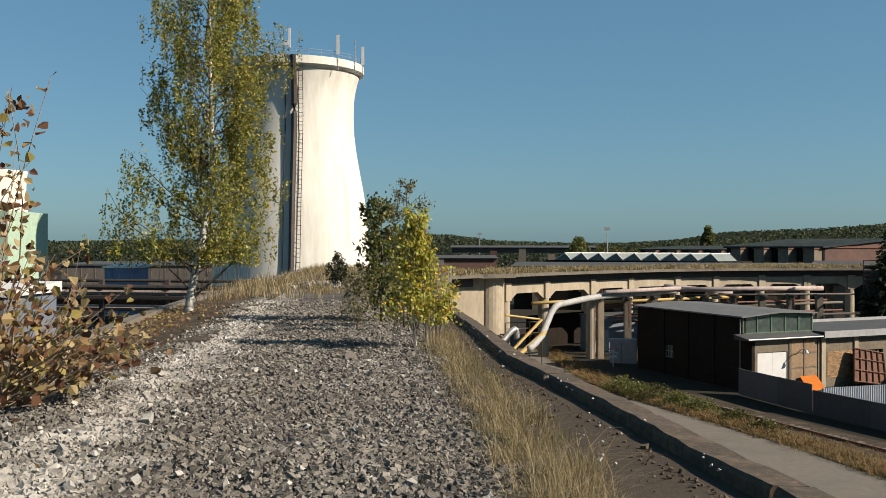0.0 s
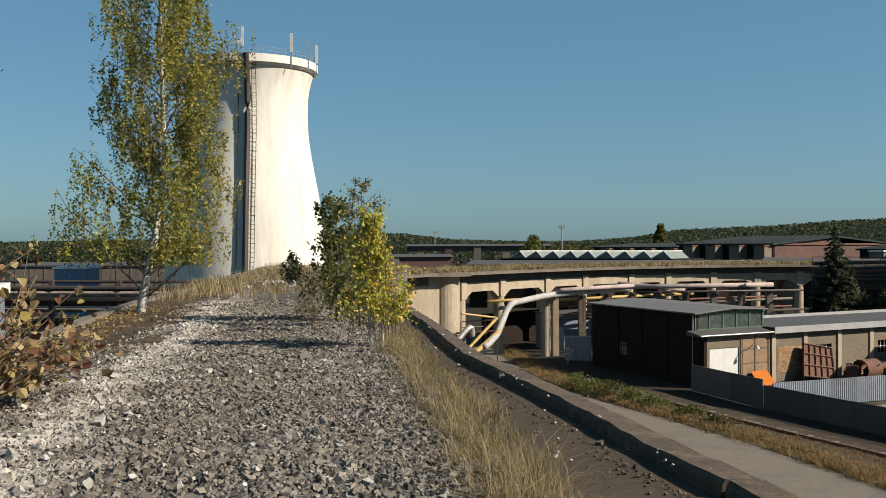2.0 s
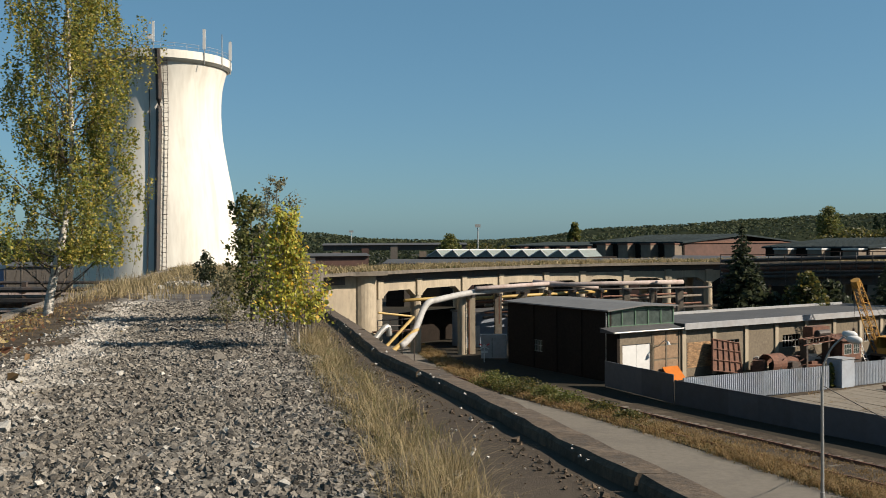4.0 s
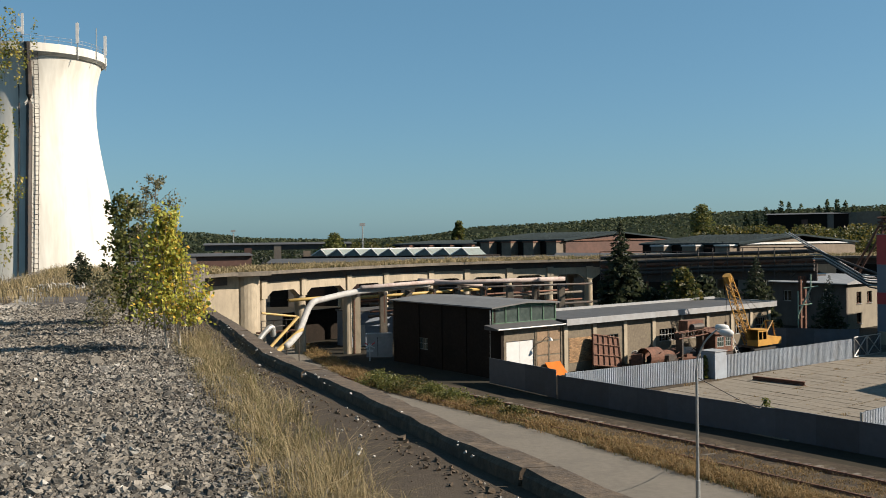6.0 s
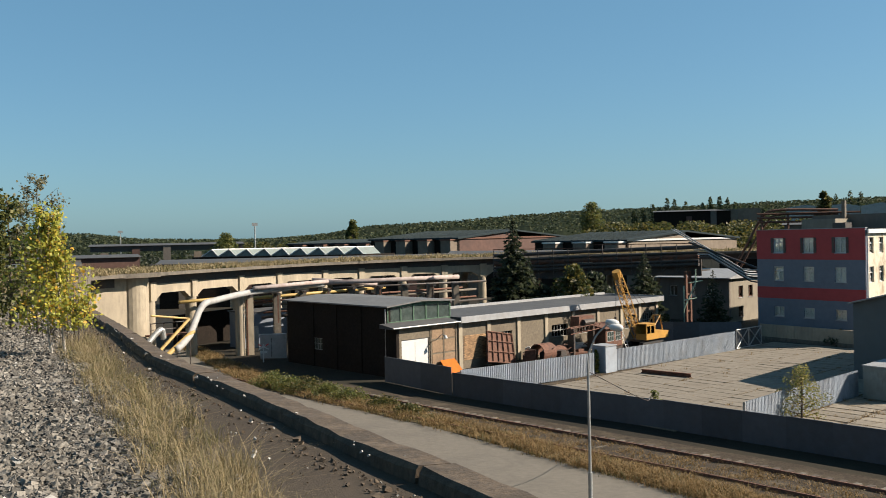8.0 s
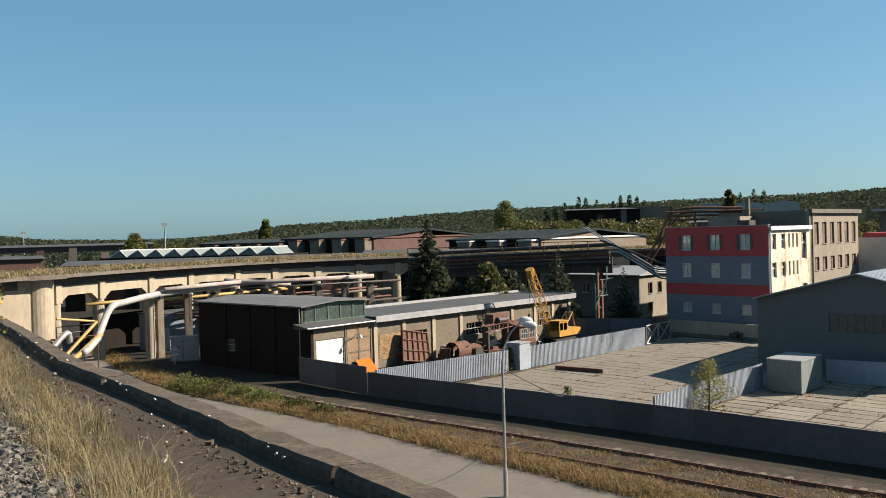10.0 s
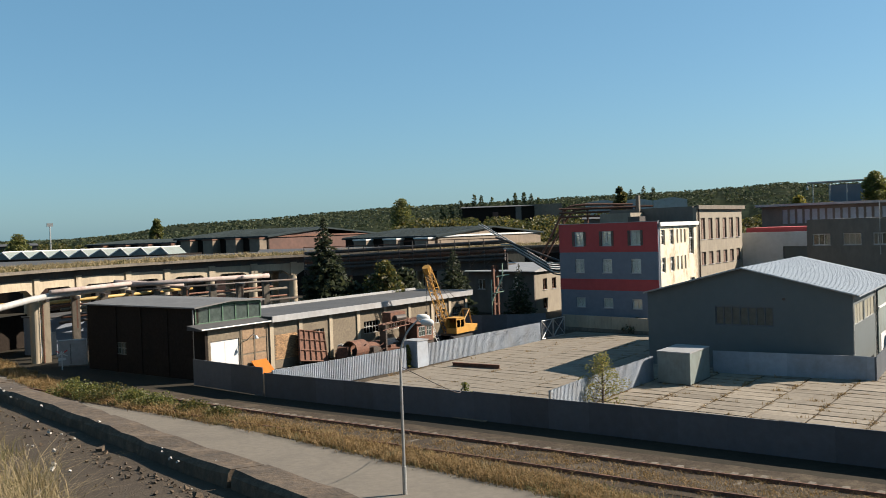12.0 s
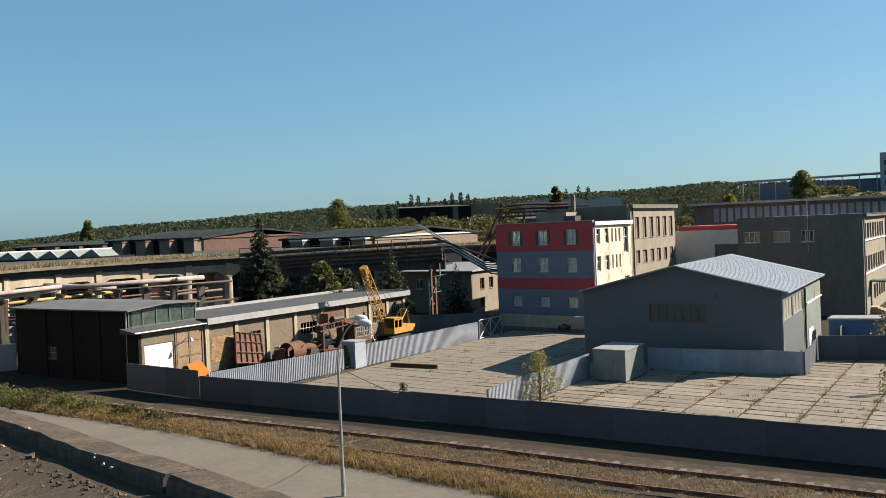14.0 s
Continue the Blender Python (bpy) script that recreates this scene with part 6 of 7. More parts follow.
ua = unit(math.cos(radians(57)), -math.sin(radians(57)))
bz = hill_z(56, 440)
plant = thing("hilltop_plant", heading(55, 455, bz), "blue-grey industrial plant with a pipe gantry on the hill", "factory building")
PF = (heading(51.1, 450)[:2], ua, (-ua[1], ua[0]))
part("hall_body", Geo(*PF).box(0, 90, 0, 30, bz - 4, bz + 6.2), "blue_grey", plant)
part("tower_block", Geo(*PF).box(47.5, 75, -6, 24, bz - 4, bz + 16), "fence_pale", plant)
for i in range(5):
    for j in range(4):
        part("window", Geo(*PF).box(49 + i * 5, 52 + i * 5, -6.2, -6.0, bz - 1 + j * 4, bz + 0.8 + j * 4), "dark_steel", plant)
part("pipe", Geo().tube([Geo(*PF).at(a, -3, z) for a, z in ((-8, bz + 4.5), (-8, bz + 7.2), (60, bz + 8.0))], 0.5, 8), "steel", plant)
for i in range(9):
    part("trestle", Geo(*PF).box(-6 + i * 6.5, -5.6 + i * 6.5, -3.2, -2.8, bz - 2, bz + 7.3), "steel", plant)


# ---------------------------------------------------------------- far works halls
def monitor_hall(a0, d0, a1, d1, depth, z_wall, z_roof, bays, label, wall="far_brick", trim="rust"):
    """A long hall between two bearings, with projecting bays and a dark glazed roof."""
    p, q = heading(a0, d0)[:2], heading(a1, d1)[:2]
    L = math.hypot(q[0] - p[0], q[1] - p[1])
    u = unit(q[0] - p[0], q[1] - p[1])
    fr = (p, u, (-u[1], u[0]))
    t = thing("works_hall", (*p, 0), label, "factory hall", "far works halls")
    # front turned from the sun: its shade is put in as near-black brick
    part("front_wall", Geo(*fr).box(0, L, 0, 0.5, 0, z_wall), "shade_dark_brick", t)
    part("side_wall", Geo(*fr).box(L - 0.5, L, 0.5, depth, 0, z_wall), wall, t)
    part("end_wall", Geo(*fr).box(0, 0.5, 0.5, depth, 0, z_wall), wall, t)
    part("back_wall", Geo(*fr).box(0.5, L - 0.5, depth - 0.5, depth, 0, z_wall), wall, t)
    g = Geo(*fr)
    g.P += [g.at(*v) for v in ((-0.5, -0.6, z_wall), (L + 0.5, -0.6, z_wall), (L + 0.5, depth * 0.5, z_roof), (-0.5, depth * 0.5, z_roof), (-0.5, depth + 0.6, z_wall), (L + 0.5, depth + 0.6, z_wall))]
    g.P += [(x, y, z - 0.35) for x, y, z in g.P]
    g.F += [(0, 1, 2, 3), (3, 2, 5, 4), (6, 9, 8, 7), (9, 10, 11, 8), (0, 6, 7, 1), (4, 5, 11, 10), (1, 7, 8, 2), (2, 8, 11, 5), (0, 3, 9, 6), (3, 4, 10, 9)]
    rf = part("roof", g, "far_roof", t, "dark ribbed glazed roof")
    n = int(L / 1.6)
    gl_ = Geo(*fr)
    for i in range(n):
        a = i * L / n
        gl_.P += [gl_.at(a, -0.5, z_wall + 0.02), gl_.at(a + 0.14, -0.5, z_wall + 0.02), gl_.at(a + 0.14, depth * 0.5, z_roof + 0.06), gl_.at(a, depth * 0.5, z_roof + 0.06),
                  gl_.at(a, -0.5, z_wall + 0.14), gl_.at(a + 0.14, -0.5, z_wall + 0.14), gl_.at(a + 0.14, depth * 0.5, z_roof + 0.18), gl_.at(a, depth * 0.5, z_roof + 0.18)]
        m = 8 * i
        gl_.F += [tuple(m + k for k in f) for f in ((4, 5, 6, 7), (0, 1, 5, 4), (0, 4, 7, 3), (1, 2, 6, 5))]
    part("glazing", gl_, "far_roof", rf, kind="stuff")
    part("gable", Geo(*fr).prism([(L - 0.3, 0, z_wall), (L, 0, z_wall), (L, depth / 2, z_roof - 0.4), (L - 0.3, depth / 2, z_roof - 0.4)], z_wall - 0.01, z_wall), wall, t)
    for i in range(bays):
        a = L * (i + 0.55) / bays
        b = part("bay", Geo(*fr).box(a, a + L / bays * 0.42, -2.4, 0, 0, z_wall - 0.6), "far_pale", t)
        part("bay_cap", Geo(*fr).box(a - 0.15, a + L / bays * 0.42 + 0.15, -2.6, 0, z_wall - 0.6, z_wall - 0.3), trim, b)
    part("eaves_trim", Geo(*fr).box(L + 0.01, L + 0.25, -0.5, depth, z_wall - 0.35, z_wall), trim, t)
    return t


monitor_hall(15.6, 232, 20.5, 215, 40, 10.3, 11.9, 4, "long dark red-brick works hall with a glazed monitor roof")
monitor_hall(11.0, 262, 15.6, 250, 40, 9.6, 10.4, 4, "low red-brick works hall far behind the white roofs")
monitor_hall(24.8, 215, 29.9, 200, 40, 9.2, 10.8, 3, "works hall with pale bays and a dark glazed roof", "far_pale", "white")
# folded white roofs
tent_p, tent_q = heading(6.3, 205)[:2], heading(15.2, 190)[:2]
L = math.hypot(tent_q[0] - tent_p[0], tent_q[1] - tent_p[1])
tu = unit(tent_q[0] - tent_p[0], tent_q[1] - tent_p[1])
TF = (tent_p, tu, (-tu[1], tu[0]))
tents = thing("skylight_hall", (*tent_p, 0), "flat works hall with a row of white folded skylight roofs", "factory hall")
part("body", Geo(*TF).box(-1, L + 1, -2, 14, 0, 7.5), "shade_dark_brick", tents)
for i in range(9):
    a, w = L * i / 9, L / 9
    g = Geo(*TF)
    g.P += [g.at(a, 0, 7.55), g.at(a + w * 0.96, 0, 7.55), g.at(a + w * 0.6, 0, 8.85), g.at(a, 9, 7.55), g.at(a + w * 0.96, 9, 7.55), g.at(a + w * 0.6, 9, 8.85)]
    g.F += [(0, 1, 2), (3, 5, 4), (0, 2, 5, 3), (1, 4, 5, 2), (0, 3, 4, 1)]
    sk = part("skylight", g, "container", tents, "grey skylight with white edges")
    e = [g.at(a, -0.05, 7.6), g.at(a + w * 0.6, -0.05, 8.9), g.at(a + w * 0.96, -0.05, 7.6)]
    part("edge_trim", Geo().tube(e, 0.13, 5), "white", sk)
    part("ridge_trim", Geo().tube([e[1], g.at(a + w * 0.6, 9, 8.9)], 0.13, 5), "white", sk)

far_mast = thing("floodlight_mast", heading(9.18, 300), "tall floodlight mast on the horizon", "floodlight mast")
mp_ = heading(9.18, 300)
part("pole", Geo().tube([mp_, (mp_[0], mp_[1], 15.4)], [0.3, 0.16], 8), "steel", far_mast)
part("lamp_rack", Geo((mp_[0], mp_[1])).box(-0.8, 0.8, -0.15, 0.15, 15.0, 15.9), "steel", far_mast)
m2 = heading(2.06, 420)
mast2 = thing("floodlight_mast", m2, "thin floodlight mast far behind the saplings", "floodlight mast")
part("pole", Geo().tube([m2, (m2[0], m2[1], 15.5)], [0.3, 0.16], 8), "steel", mast2)
part("lamp_rack", Geo((m2[0], m2[1])).box(-0.9, 0.9, -0.15, 0.15, 15.2, 16.0), "steel", mast2)
for a0, a1, d, h, m_, lab in ((0.5, 8.5, 320, 9.9, "dark_steel", "long dark conveyor bridge far behind the viaduct"), (31.4, 35.8, 400, 18.6, "shade_dark_brick", "long dark hall on the rise"),
                              (38.2, 42.6, 210, 11.3, "grey_render", "grey works building behind the office block"), (-12, 3, 240, 7.4, "far_brick", "low brick sheds behind the cooling tower"),
                              (20, 33, 175, 7.2, "shade_dark_brick", "dark brick works sheds behind the viaduct"), (4, 20, 165, 6.9, "shade_dark_brick", "dark low sheds behind the viaduct"),
                              (33, 41, 165, 6.4, "shade_dark_brick", "dark low sheds behind the pipe bridge")):
    p, q = heading(a0, d)[:2], heading(a1, d)[:2]
    u = unit(q[0] - p[0], q[1] - p[1])
    L = math.hypot(q[0] - p[0], q[1] - p[1])
    sh = thing("works_shed", (*p, 0), lab, "factory shed", "far sheds")
    fr = (p, u, (-u[1], u[0]))
    part("body", Geo(*fr).box(0, L, 0, 12, 0 if d != 320 else h - 1.6, h), m_, sh)
    part("roof", Geo(*fr).prism([(-0.5, -0.6, h + 0.1), (L + 0.5, -0.6, h + 0.1), (L + 0.5, 6, h + 0.7), (L + 0.5, 12.6, h + 0.1), (-0.5, 12.6, h + 0.1), (-0.5, 6, h + 0.7)], h, h + 0.2), "roof_felt", sh)
    for i in range(int(L / 9)):
        part("bay", Geo(*fr).box(3 + i * 9, 5.2 + i * 9, -0.4, 0, 0, h * (0.8 + 0.1 * (i % 3))), ("far_pale", "far_brick", "grey_render")[i % 3], sh)
p = heading(35.85, 398)
pale_end = thing("works_shed", p, "pale rendered end block of the long hall", "factory shed", "far sheds")
part("body", Geo((p[0], p[1]), unit(math.cos(radians(38)), -math.sin(radians(38))), UA).box(0, 8, 0, 10, 0, 19.2), "far_pale", pale_end)
p = heading(42.2, 330)
gh = thing("works_shed", p, "grey hall with ridge skylights far behind the factory block", "factory shed", "far sheds")
fr = (heading(38.3, 340)[:2], unit(math.cos(radians(42)), -math.sin(radians(42))), unit(math.sin(radians(42)), math.cos(radians(42))))
for i in range(3):
    part("bay_roof", Geo(*fr).prism([(i * 11, 0, 17.6), (i * 11 + 6, 0, 18.5), (i * 11 + 10.8, 0, 17.6), (i * 11 + 10.8, 20, 17.6), (i * 11 + 6, 20, 18.5), (i * 11, 20, 17.6)], 0, 17), "steel", gh)

# ---------------------------------------------------------------- left of the ramp
cooling_tower(-107.5, 243, [(12, 0), (10, 6), (8.3, 14), (7.5, 21), (7.4, 25), (7.7, 28)], "second pale cooling tower seen behind the shrub")
mb = thing("mint_building", (-62, 118, 0), "mint-green and white banded works building", "factory building")
part("body", Geo((-62, 118)).box(-6, 11.5, 0, 12, 0, 14.2), "mint", mb)
for z in (11.2, 12.6, 8.0, 9.6):
    part("white_band", Geo((-62, 118)).box(-6, 11.52, -0.04, 0, z, z + 0.5), "white", mb)
part("railing", Geo().tube([(-68, 118.1, 15.0), (-50.6, 118.1, 15.0)], 0.05, 5), "steel", mb)
lr = np.random.default_rng(99)
rack = thing("pipe_rack", (-24, 62, 0), "low dark steel pipe rack with lagged pipes beside the ramp", "pipe rack")
for i, (z, r_, m_) in enumerate(((7.55, 0.16, "dark_steel"), (7.25, 0.22, "lagging"), (6.7, 0.25, "rust"), (7.9, 0.1, "dark_steel"), (6.2, 0.2, "lagging"), (5.4, 0.3, "dark_steel"), (6.5, 0.1, "pipe_yellow"))):
    part("pipe", Geo().tube([(-48, 66 + i * 0.5, z), (-11.5, 60 + i * 0.5, z)], r_, 8), m_, rack)
for i in range(9):
    x = -46 + i * 4.2
    yb = 66.5 - (x + 48) * 6 / 36.5
    part("trestle", Geo((x, yb)).box(-0.12, 0.12, -0.2, 0.2, 0, 8.0).box(-0.1, 0.1, 0.2, 4.0, 5.0, 5.15), "dark_steel", rack)
part("crossbeam", Geo((-48, 64.8), unit(36.5, -6), unit(6, 36.5)).box(0, 37, 0, 0.25, 6.9, 7.1), "dark_steel", rack)
sheds = ((-27.5, 44, 8.5, 6, 7.8, "blue_grey", "white", "pale blue-grey shed with a white roof edge beside the ramp"), (-42.6, 128, 3.8, 6, 7.3, "blue", "white", "blue sheet-metal hall with a white roof"),
         (-18, 50, 6, 5, 4.8, "shade_dark_brick", "roof_felt", "dark brick pump house below the ramp"), (-60, 160, 60, 14, 7.0, "grey_render", "roof_felt", "long grey shed far beyond the pipe rack"))
for x, y, w, d, h, m_, m2_, lab in sheds:
    s_ = thing("side_shed", (x, y, 0), lab, "shed")
    part("body", Geo((x, y)).box(0, w, 0, d, 0, h), m_, s_)
    part("roof", Geo((x, y)).prism([(-0.2, -0.2, h + 0.2), (w + 0.2, -0.2, h + 0.2), (w + 0.2, d + 0.2, h + 0.5), (-0.2, d + 0.2, h + 0.5)], h, h + 0.3), m2_, s_)
    for i in range(int(w / 2.2)):
        part("panel_rib", Geo((x, y)).box(0.8 + i * 2.2, 0.95 + i * 2.2, -0.05, 0, 0, h), m_, s_)
woods("side_bushes", [(wr.uniform(-26, -14), wr.uniform(48, 75), 0, wr.uniform(4.5, 7.2), wr.uniform(3, 5)) for _ in range(26)], "bush_leaf", "dense green bushes below the ramp", 98, 0.28, 500)


# ---------------------------------------------------------------- pipe bridge in front of the viaduct
pb = thing("pipe_bridge", (13.5, 90.5, 0), "elevated bridge of lagged steam pipes on concrete posts", "pipe bridge")
big = smooth_line([(7.0, 83.6, 1.6), (7.6, 84.2, 2.0), (8.3, 85.2, 2.6)], 3) + smooth_line([(9.2, 86.6, 4.4), (9.75, 87.2, 5.0), (10.8, 88.2, 5.2), (13.9, 90.9, 5.6), (18.5, 95.2, 5.75), (22.5, 98.2, 5.85)], 5)
part("main_pipe", Geo().tube(big, 0.28, 12), "silver", pb, "large silver-lagged pipe with a sloping bend", smooth=True)
for p, q, r_, m_ in (((14.5, 90.8, 6.0), (22.8, 98.0, 6.1), 0.2, "lagging"), ((22.0, 98.0, 5.95), (37.2, 99.6, 6.05), 0.24, "lagging"), ((21.5, 98.6, 6.25), (28.5, 100.4, 5.6), 0.24, "lagging"),
                     ((13.5, 92.2, 5.0), (30, 102.5, 5.1), 0.16, "pipe_yellow"), ((8.0, 91.0, 5.0), (14.0, 95.0, 5.1), 0.15, "pipe_yellow"), ((15, 93.8, 4.6), (40, 106, 4.6), 0.1, "rust"),
                     ((16, 95.0, 4.2), (42, 107, 4.3), 0.13, "old_concrete"), ((16, 95.0, 3.5), (42, 107, 3.5), 0.09, "rust"), ((16, 96.0, 3.0), (44, 109, 3.0), 0.14, "dark_steel"),
                     ((24, 100.5, 5.3), (42, 104, 5.3), 0.12, "dark_steel")):
    part("pipe", Geo().tube([p, tuple((a + b) / 2 for a, b in zip(p, q)), q], r_, 10), m_, pb, smooth=True)
for i in range(9):
    t = i / 8
    x, y = 14.2 + (37.0 - 14.2) * t, (91.2 + 7.0 * min(1, t * 2.2) + 1.2 * t)
    post = part("post", Geo((x, y)).box(-0.32, 0.32, 0.35, 0.95, 0, 5.3), "concrete" if i in (0,) else "old_concrete", pb)
    part("bracket", Geo((x, y)).box(-0.15, 0.15, -0.7, 1.6, 5.2, 5.42), "dark_steel", post)
    if i % 2:
        part("hanger", Geo((x, y)).box(-0.06, 0.06, -0.1, 0.0, 2.6, 5.2), "rust", post)
        part("hanger", Geo((x, y)).box(-0.06, 0.06, 1.3, 1.4, 2.6, 5.2), "rust", post)
front_post = part("post", Geo().lathe(13.3, 91.6, [(0.42, 0), (0.42, 5.2)], 18), "concrete", pb)
part("tie", Geo().tube([(13.9, 91.2, 0), (13.9, 91.2, 5.0)], 0.07, 6), "rust", front_post)
# sloping gangway with yellow pipes below the bend
gang = thing("pipe_gangway", (6.0, 85.2, 0), "sloping yellow pipes and a railed gangway beside the abutment", "pipes")
part("pipe", Geo().tube([(5.6, 83.0, 1.5), (8.3, 85.6, 3.9)], 0.13, 10), "pipe_yellow", gang)
part("pipe", Geo().tube([(6.2, 83.0, 1.2), (8.6, 85.4, 2.9)], 0.2, 10), "pipe_yellow", gang)
part("pipe", Geo().tube([(5.2, 84.0, 4.4), (8.1, 85.6, 3.95), (8.3, 85.6, 3.9)], 0.09, 8), "pipe_yellow", gang)
part("elbow", Geo().tube(smooth_line([(4.0, 83.4, 1.0), (5.0, 84.2, 2.3), (6.0, 84.8, 3.2), (6.2, 85.0, 2.4)], 4), 0.24, 10), "steel", gang)
part("platform", Geo((5.2, 84.6), UB, UA).box(0, 3.6, 0, 1.2, 2.6, 2.72), "rust", gang)
for a in (0, 1.2, 2.4, 3.6):
    q = Geo((5.2, 84.6), UB, UA).at(a, 0, 0)
    part("railing_post", Geo().tube([(q[0], q[1], 0), (q[0], q[1], 3.7)], 0.045, 6), "dark_steel", gang)
for z in (3.2, 3.7):
    part("handrail", Geo().tube([Geo((5.2, 84.6), UB, UA).at(0, 0, z), Geo((5.2, 84.6), UB, UA).at(3.6, 0, z)], 0.04, 6), "dark_steel", gang)
# things in the gloom under the deck
for x, y, w, d, h, m_, lab in ((14.5, 97, 5, 3, 3.4, "blue_grey", "blue-grey plant cabin under the viaduct"), (21, 103, 7, 3, 3.0, "grey_render", "grey switch house under the viaduct"), (31, 106, 9, 3, 2.4, "fence_pale", "pale plant housing under the viaduct")):
    cb = thing("plant_cabin", (x, y, 0), lab, "cabin")
    part("body", Geo((x, y), UB, UA).box(0, w, 0, d, 0, h), m_, cb)
    part("roof", Geo((x, y), UB, UA).box(-0.15, w + 0.15, -0.15, d + 0.15, h, h + 0.15), "roof_felt", cb)
    part("door", Geo((x, y), UB, UA).box(0.6, 1.6, -0.04, 0, 0.05, 2.1), "steel", cb)
wall_ob = setting("yard_wall", Geo((8.5, 101), unit(14, 15), unit(-15, 14)).box(0, 24, 0, 0.3, 0, 3.2), "shade_dark_brick", "dark brick wall behind the viaduct columns", "wall")
kiosk = thing("control_cabinet", (15.2, 87.0, 0), "pale grey steel control cabinet beside the dark hall", "cabinet")
KF = ((14.35, 87.4), unit(1, -0.3), unit(0.3, 1))
part("body", Geo(*KF).box(0, 2.2, 0, 0.8, 0.1, 2.15), "zinc", kiosk)
part("plinth", Geo(*KF).box(0, 2.2, 0, 0.8, 0, 0.1), "old_concrete", kiosk)
part("door_gap", Geo(*KF).box(0.95, 1.0, -0.01, 0, 0.2, 1.85), "dark_steel", kiosk)
sign = thing("crossing_sign", (14.3, 85.4, 0), "red and white railway crossing cross on a post", "sign")
part("post", Geo().tube([(14.3, 85.4, 0), (14.3, 85.4, 1.5)], 0.04, 6), "white", sign)
for s in (1, -1):
    c = part("arm", Geo().hexa([(14.3 + s * a * 0.42 + dx, 85.34 + dy, 1.3 + a * 0.22 + dz) for dz in (-0.05, 0.05) for a, dx, dy in ((-1, 0, 0), (1, 0, 0), (1, 0, 0.03), (-1, 0, 0.03))]), "white", sign)
    part("arm_end", Geo().hexa([(14.3 + s * a * 0.42 + dx, 85.33 + dy, 1.3 + a * 0.22 + dz) for dz in (-0.052, 0.052) for a, dx, dy in ((0.4, 0, 0), (1.02, 0, 0), (1.02, 0, 0.05), (0.4, 0, 0.05))]), "red_sign", c)
part("board", Geo((14.3, 85.35)).box(-0.3, 0.3, 0, 0.03, 0.75, 0.95), "white", sign)

# ---------------------------------------------------------------- dark steel bridge with pipes, house behind
sb = thing("steel_pipe_bridge", (62, 108, 0), "dark riveted steel bridge carrying pipes towards the office building", "pipe bridge")
BO = [(46.5, 112.2), (55.5, 105.0), (62.8, 94.0)]
for i, (z, m_) in enumerate(((7.9, "dark_steel"), (7.3, "dark_steel"), (6.9, "rust"), (6.4, "dark_steel"), (6.0, "dark_steel"))):
    part("pipe", Geo().tube([(x, y, z + 0.35 * k_) for k_, (x, y) in enumerate(BO)], 0.15 if i % 2 else 0.22, 8), m_, sb)
for (x0, y0), (x1, y1), zz in zip(BO, BO[1:], (0, 0.35)):
    u = unit(x1 - x0, y1 - y0)
    L = math.hypot(x1 - x0, y1 - y0)
    fr = ((x0, y0), u, (-u[1], u[0]))
    part("girder", Geo(*fr).box(0, L, 0.6, 0.8, 5.1 + zz, 6.9 + zz), "dark_steel", sb)
    part("walkway", Geo(*fr).box(0, L, 0.8, 3.0, 5.6 + zz, 5.75 + zz), "dark_steel", sb)
    part("handrail", Geo(*fr).box(0, L, -0.5, -0.45, 8.6 + zz, 8.68 + zz), "rust", sb)
    for k_ in range(int(L / 1.8)):
        part("stanchion", Geo(*fr).box(k_ * 1.8, k_ * 1.8 + 0.08, -0.5, -0.42, 5.3 + zz, 8.65 + zz), "dark_steel", sb)
        q = Geo(*fr)
        part("brace", Geo().tube([q.at(k_ * 1.8, -0.46, 5.4 + zz), q.at(k_ * 1.8 + 1.8, -0.46, 7.2 + zz)], 0.05, 4), "dark_steel", sb)
for x, y, h in ((55.6, 104.2, 5.4), (61.9, 94.6, 6.0), (50.5, 108.5, 5.2)):
    part("tower_leg", Geo((x, y), UB, UA).box(-0.6, -0.3, 0, 0.3, 0, h).box(0.3, 0.6, 0, 0.3, 0, h).box(-0.3, 0.3, 0.1, 0.2, 1.6, 1.8).box(-0.3, 0.3, 0.1, 0.2, 3.4, 3.6), "rust", sb)
for i in range(6):
    z0, y0 = 8.75 - i * 0.24, 94.4 - i * 0.25
    part("silver_pipe", Geo().tube([(62.2, y0, z0), (62.8, y0 - 1.2, z0), (64.6, y0 - 5.6, z0 - 2.5), (64.9, y0 - 6.2, z0 - 2.6), (67.5, y0 - 7.6, z0 - 2.6)], 0.075, 7), "silver" if i % 2 == 0 else "dark_steel", sb)
part("pipe_arm", Geo().tube([(62.0, 94.6, 9.1), (65.4, 87.2, 6.3)], 0.12, 6), "dark_steel", sb)
part("pipe_arm", Geo().tube([(62.6, 99.0, 10.6), (63.4, 95.0, 8.8)], 0.07, 6), "steel", sb)
part("pipe_arm", Geo().tube([(62.9, 98.8, 10.6), (63.7, 94.8, 8.8)], 0.07, 6), "steel", sb)
lat = thing("lattice_mast", (60.2, 92.0, 0), "pale green steel lattice pole stub", "mast")
for p, q in (((59.3, 91.6, 0), (59.3, 91.6, 4.6)), ((59.3, 91.6, 2.2), (60.5, 91.2, 4.9)), ((59.3, 91.6, 3.1), (60.6, 91.2, 3.3)), ((60.5, 91.2, 4.9), (60.5, 91.2, 6.3)), ((59.8, 91.4, 4.9), (61.2, 91.0, 5.1))):
    part("strut", Geo().tube([p, q], 0.07, 6), "mint", lat)
rig = thing("pipe_gantry", (80, 108, 0), "rusty pipe gantry with bent risers behind the office building", "pipe gantry")
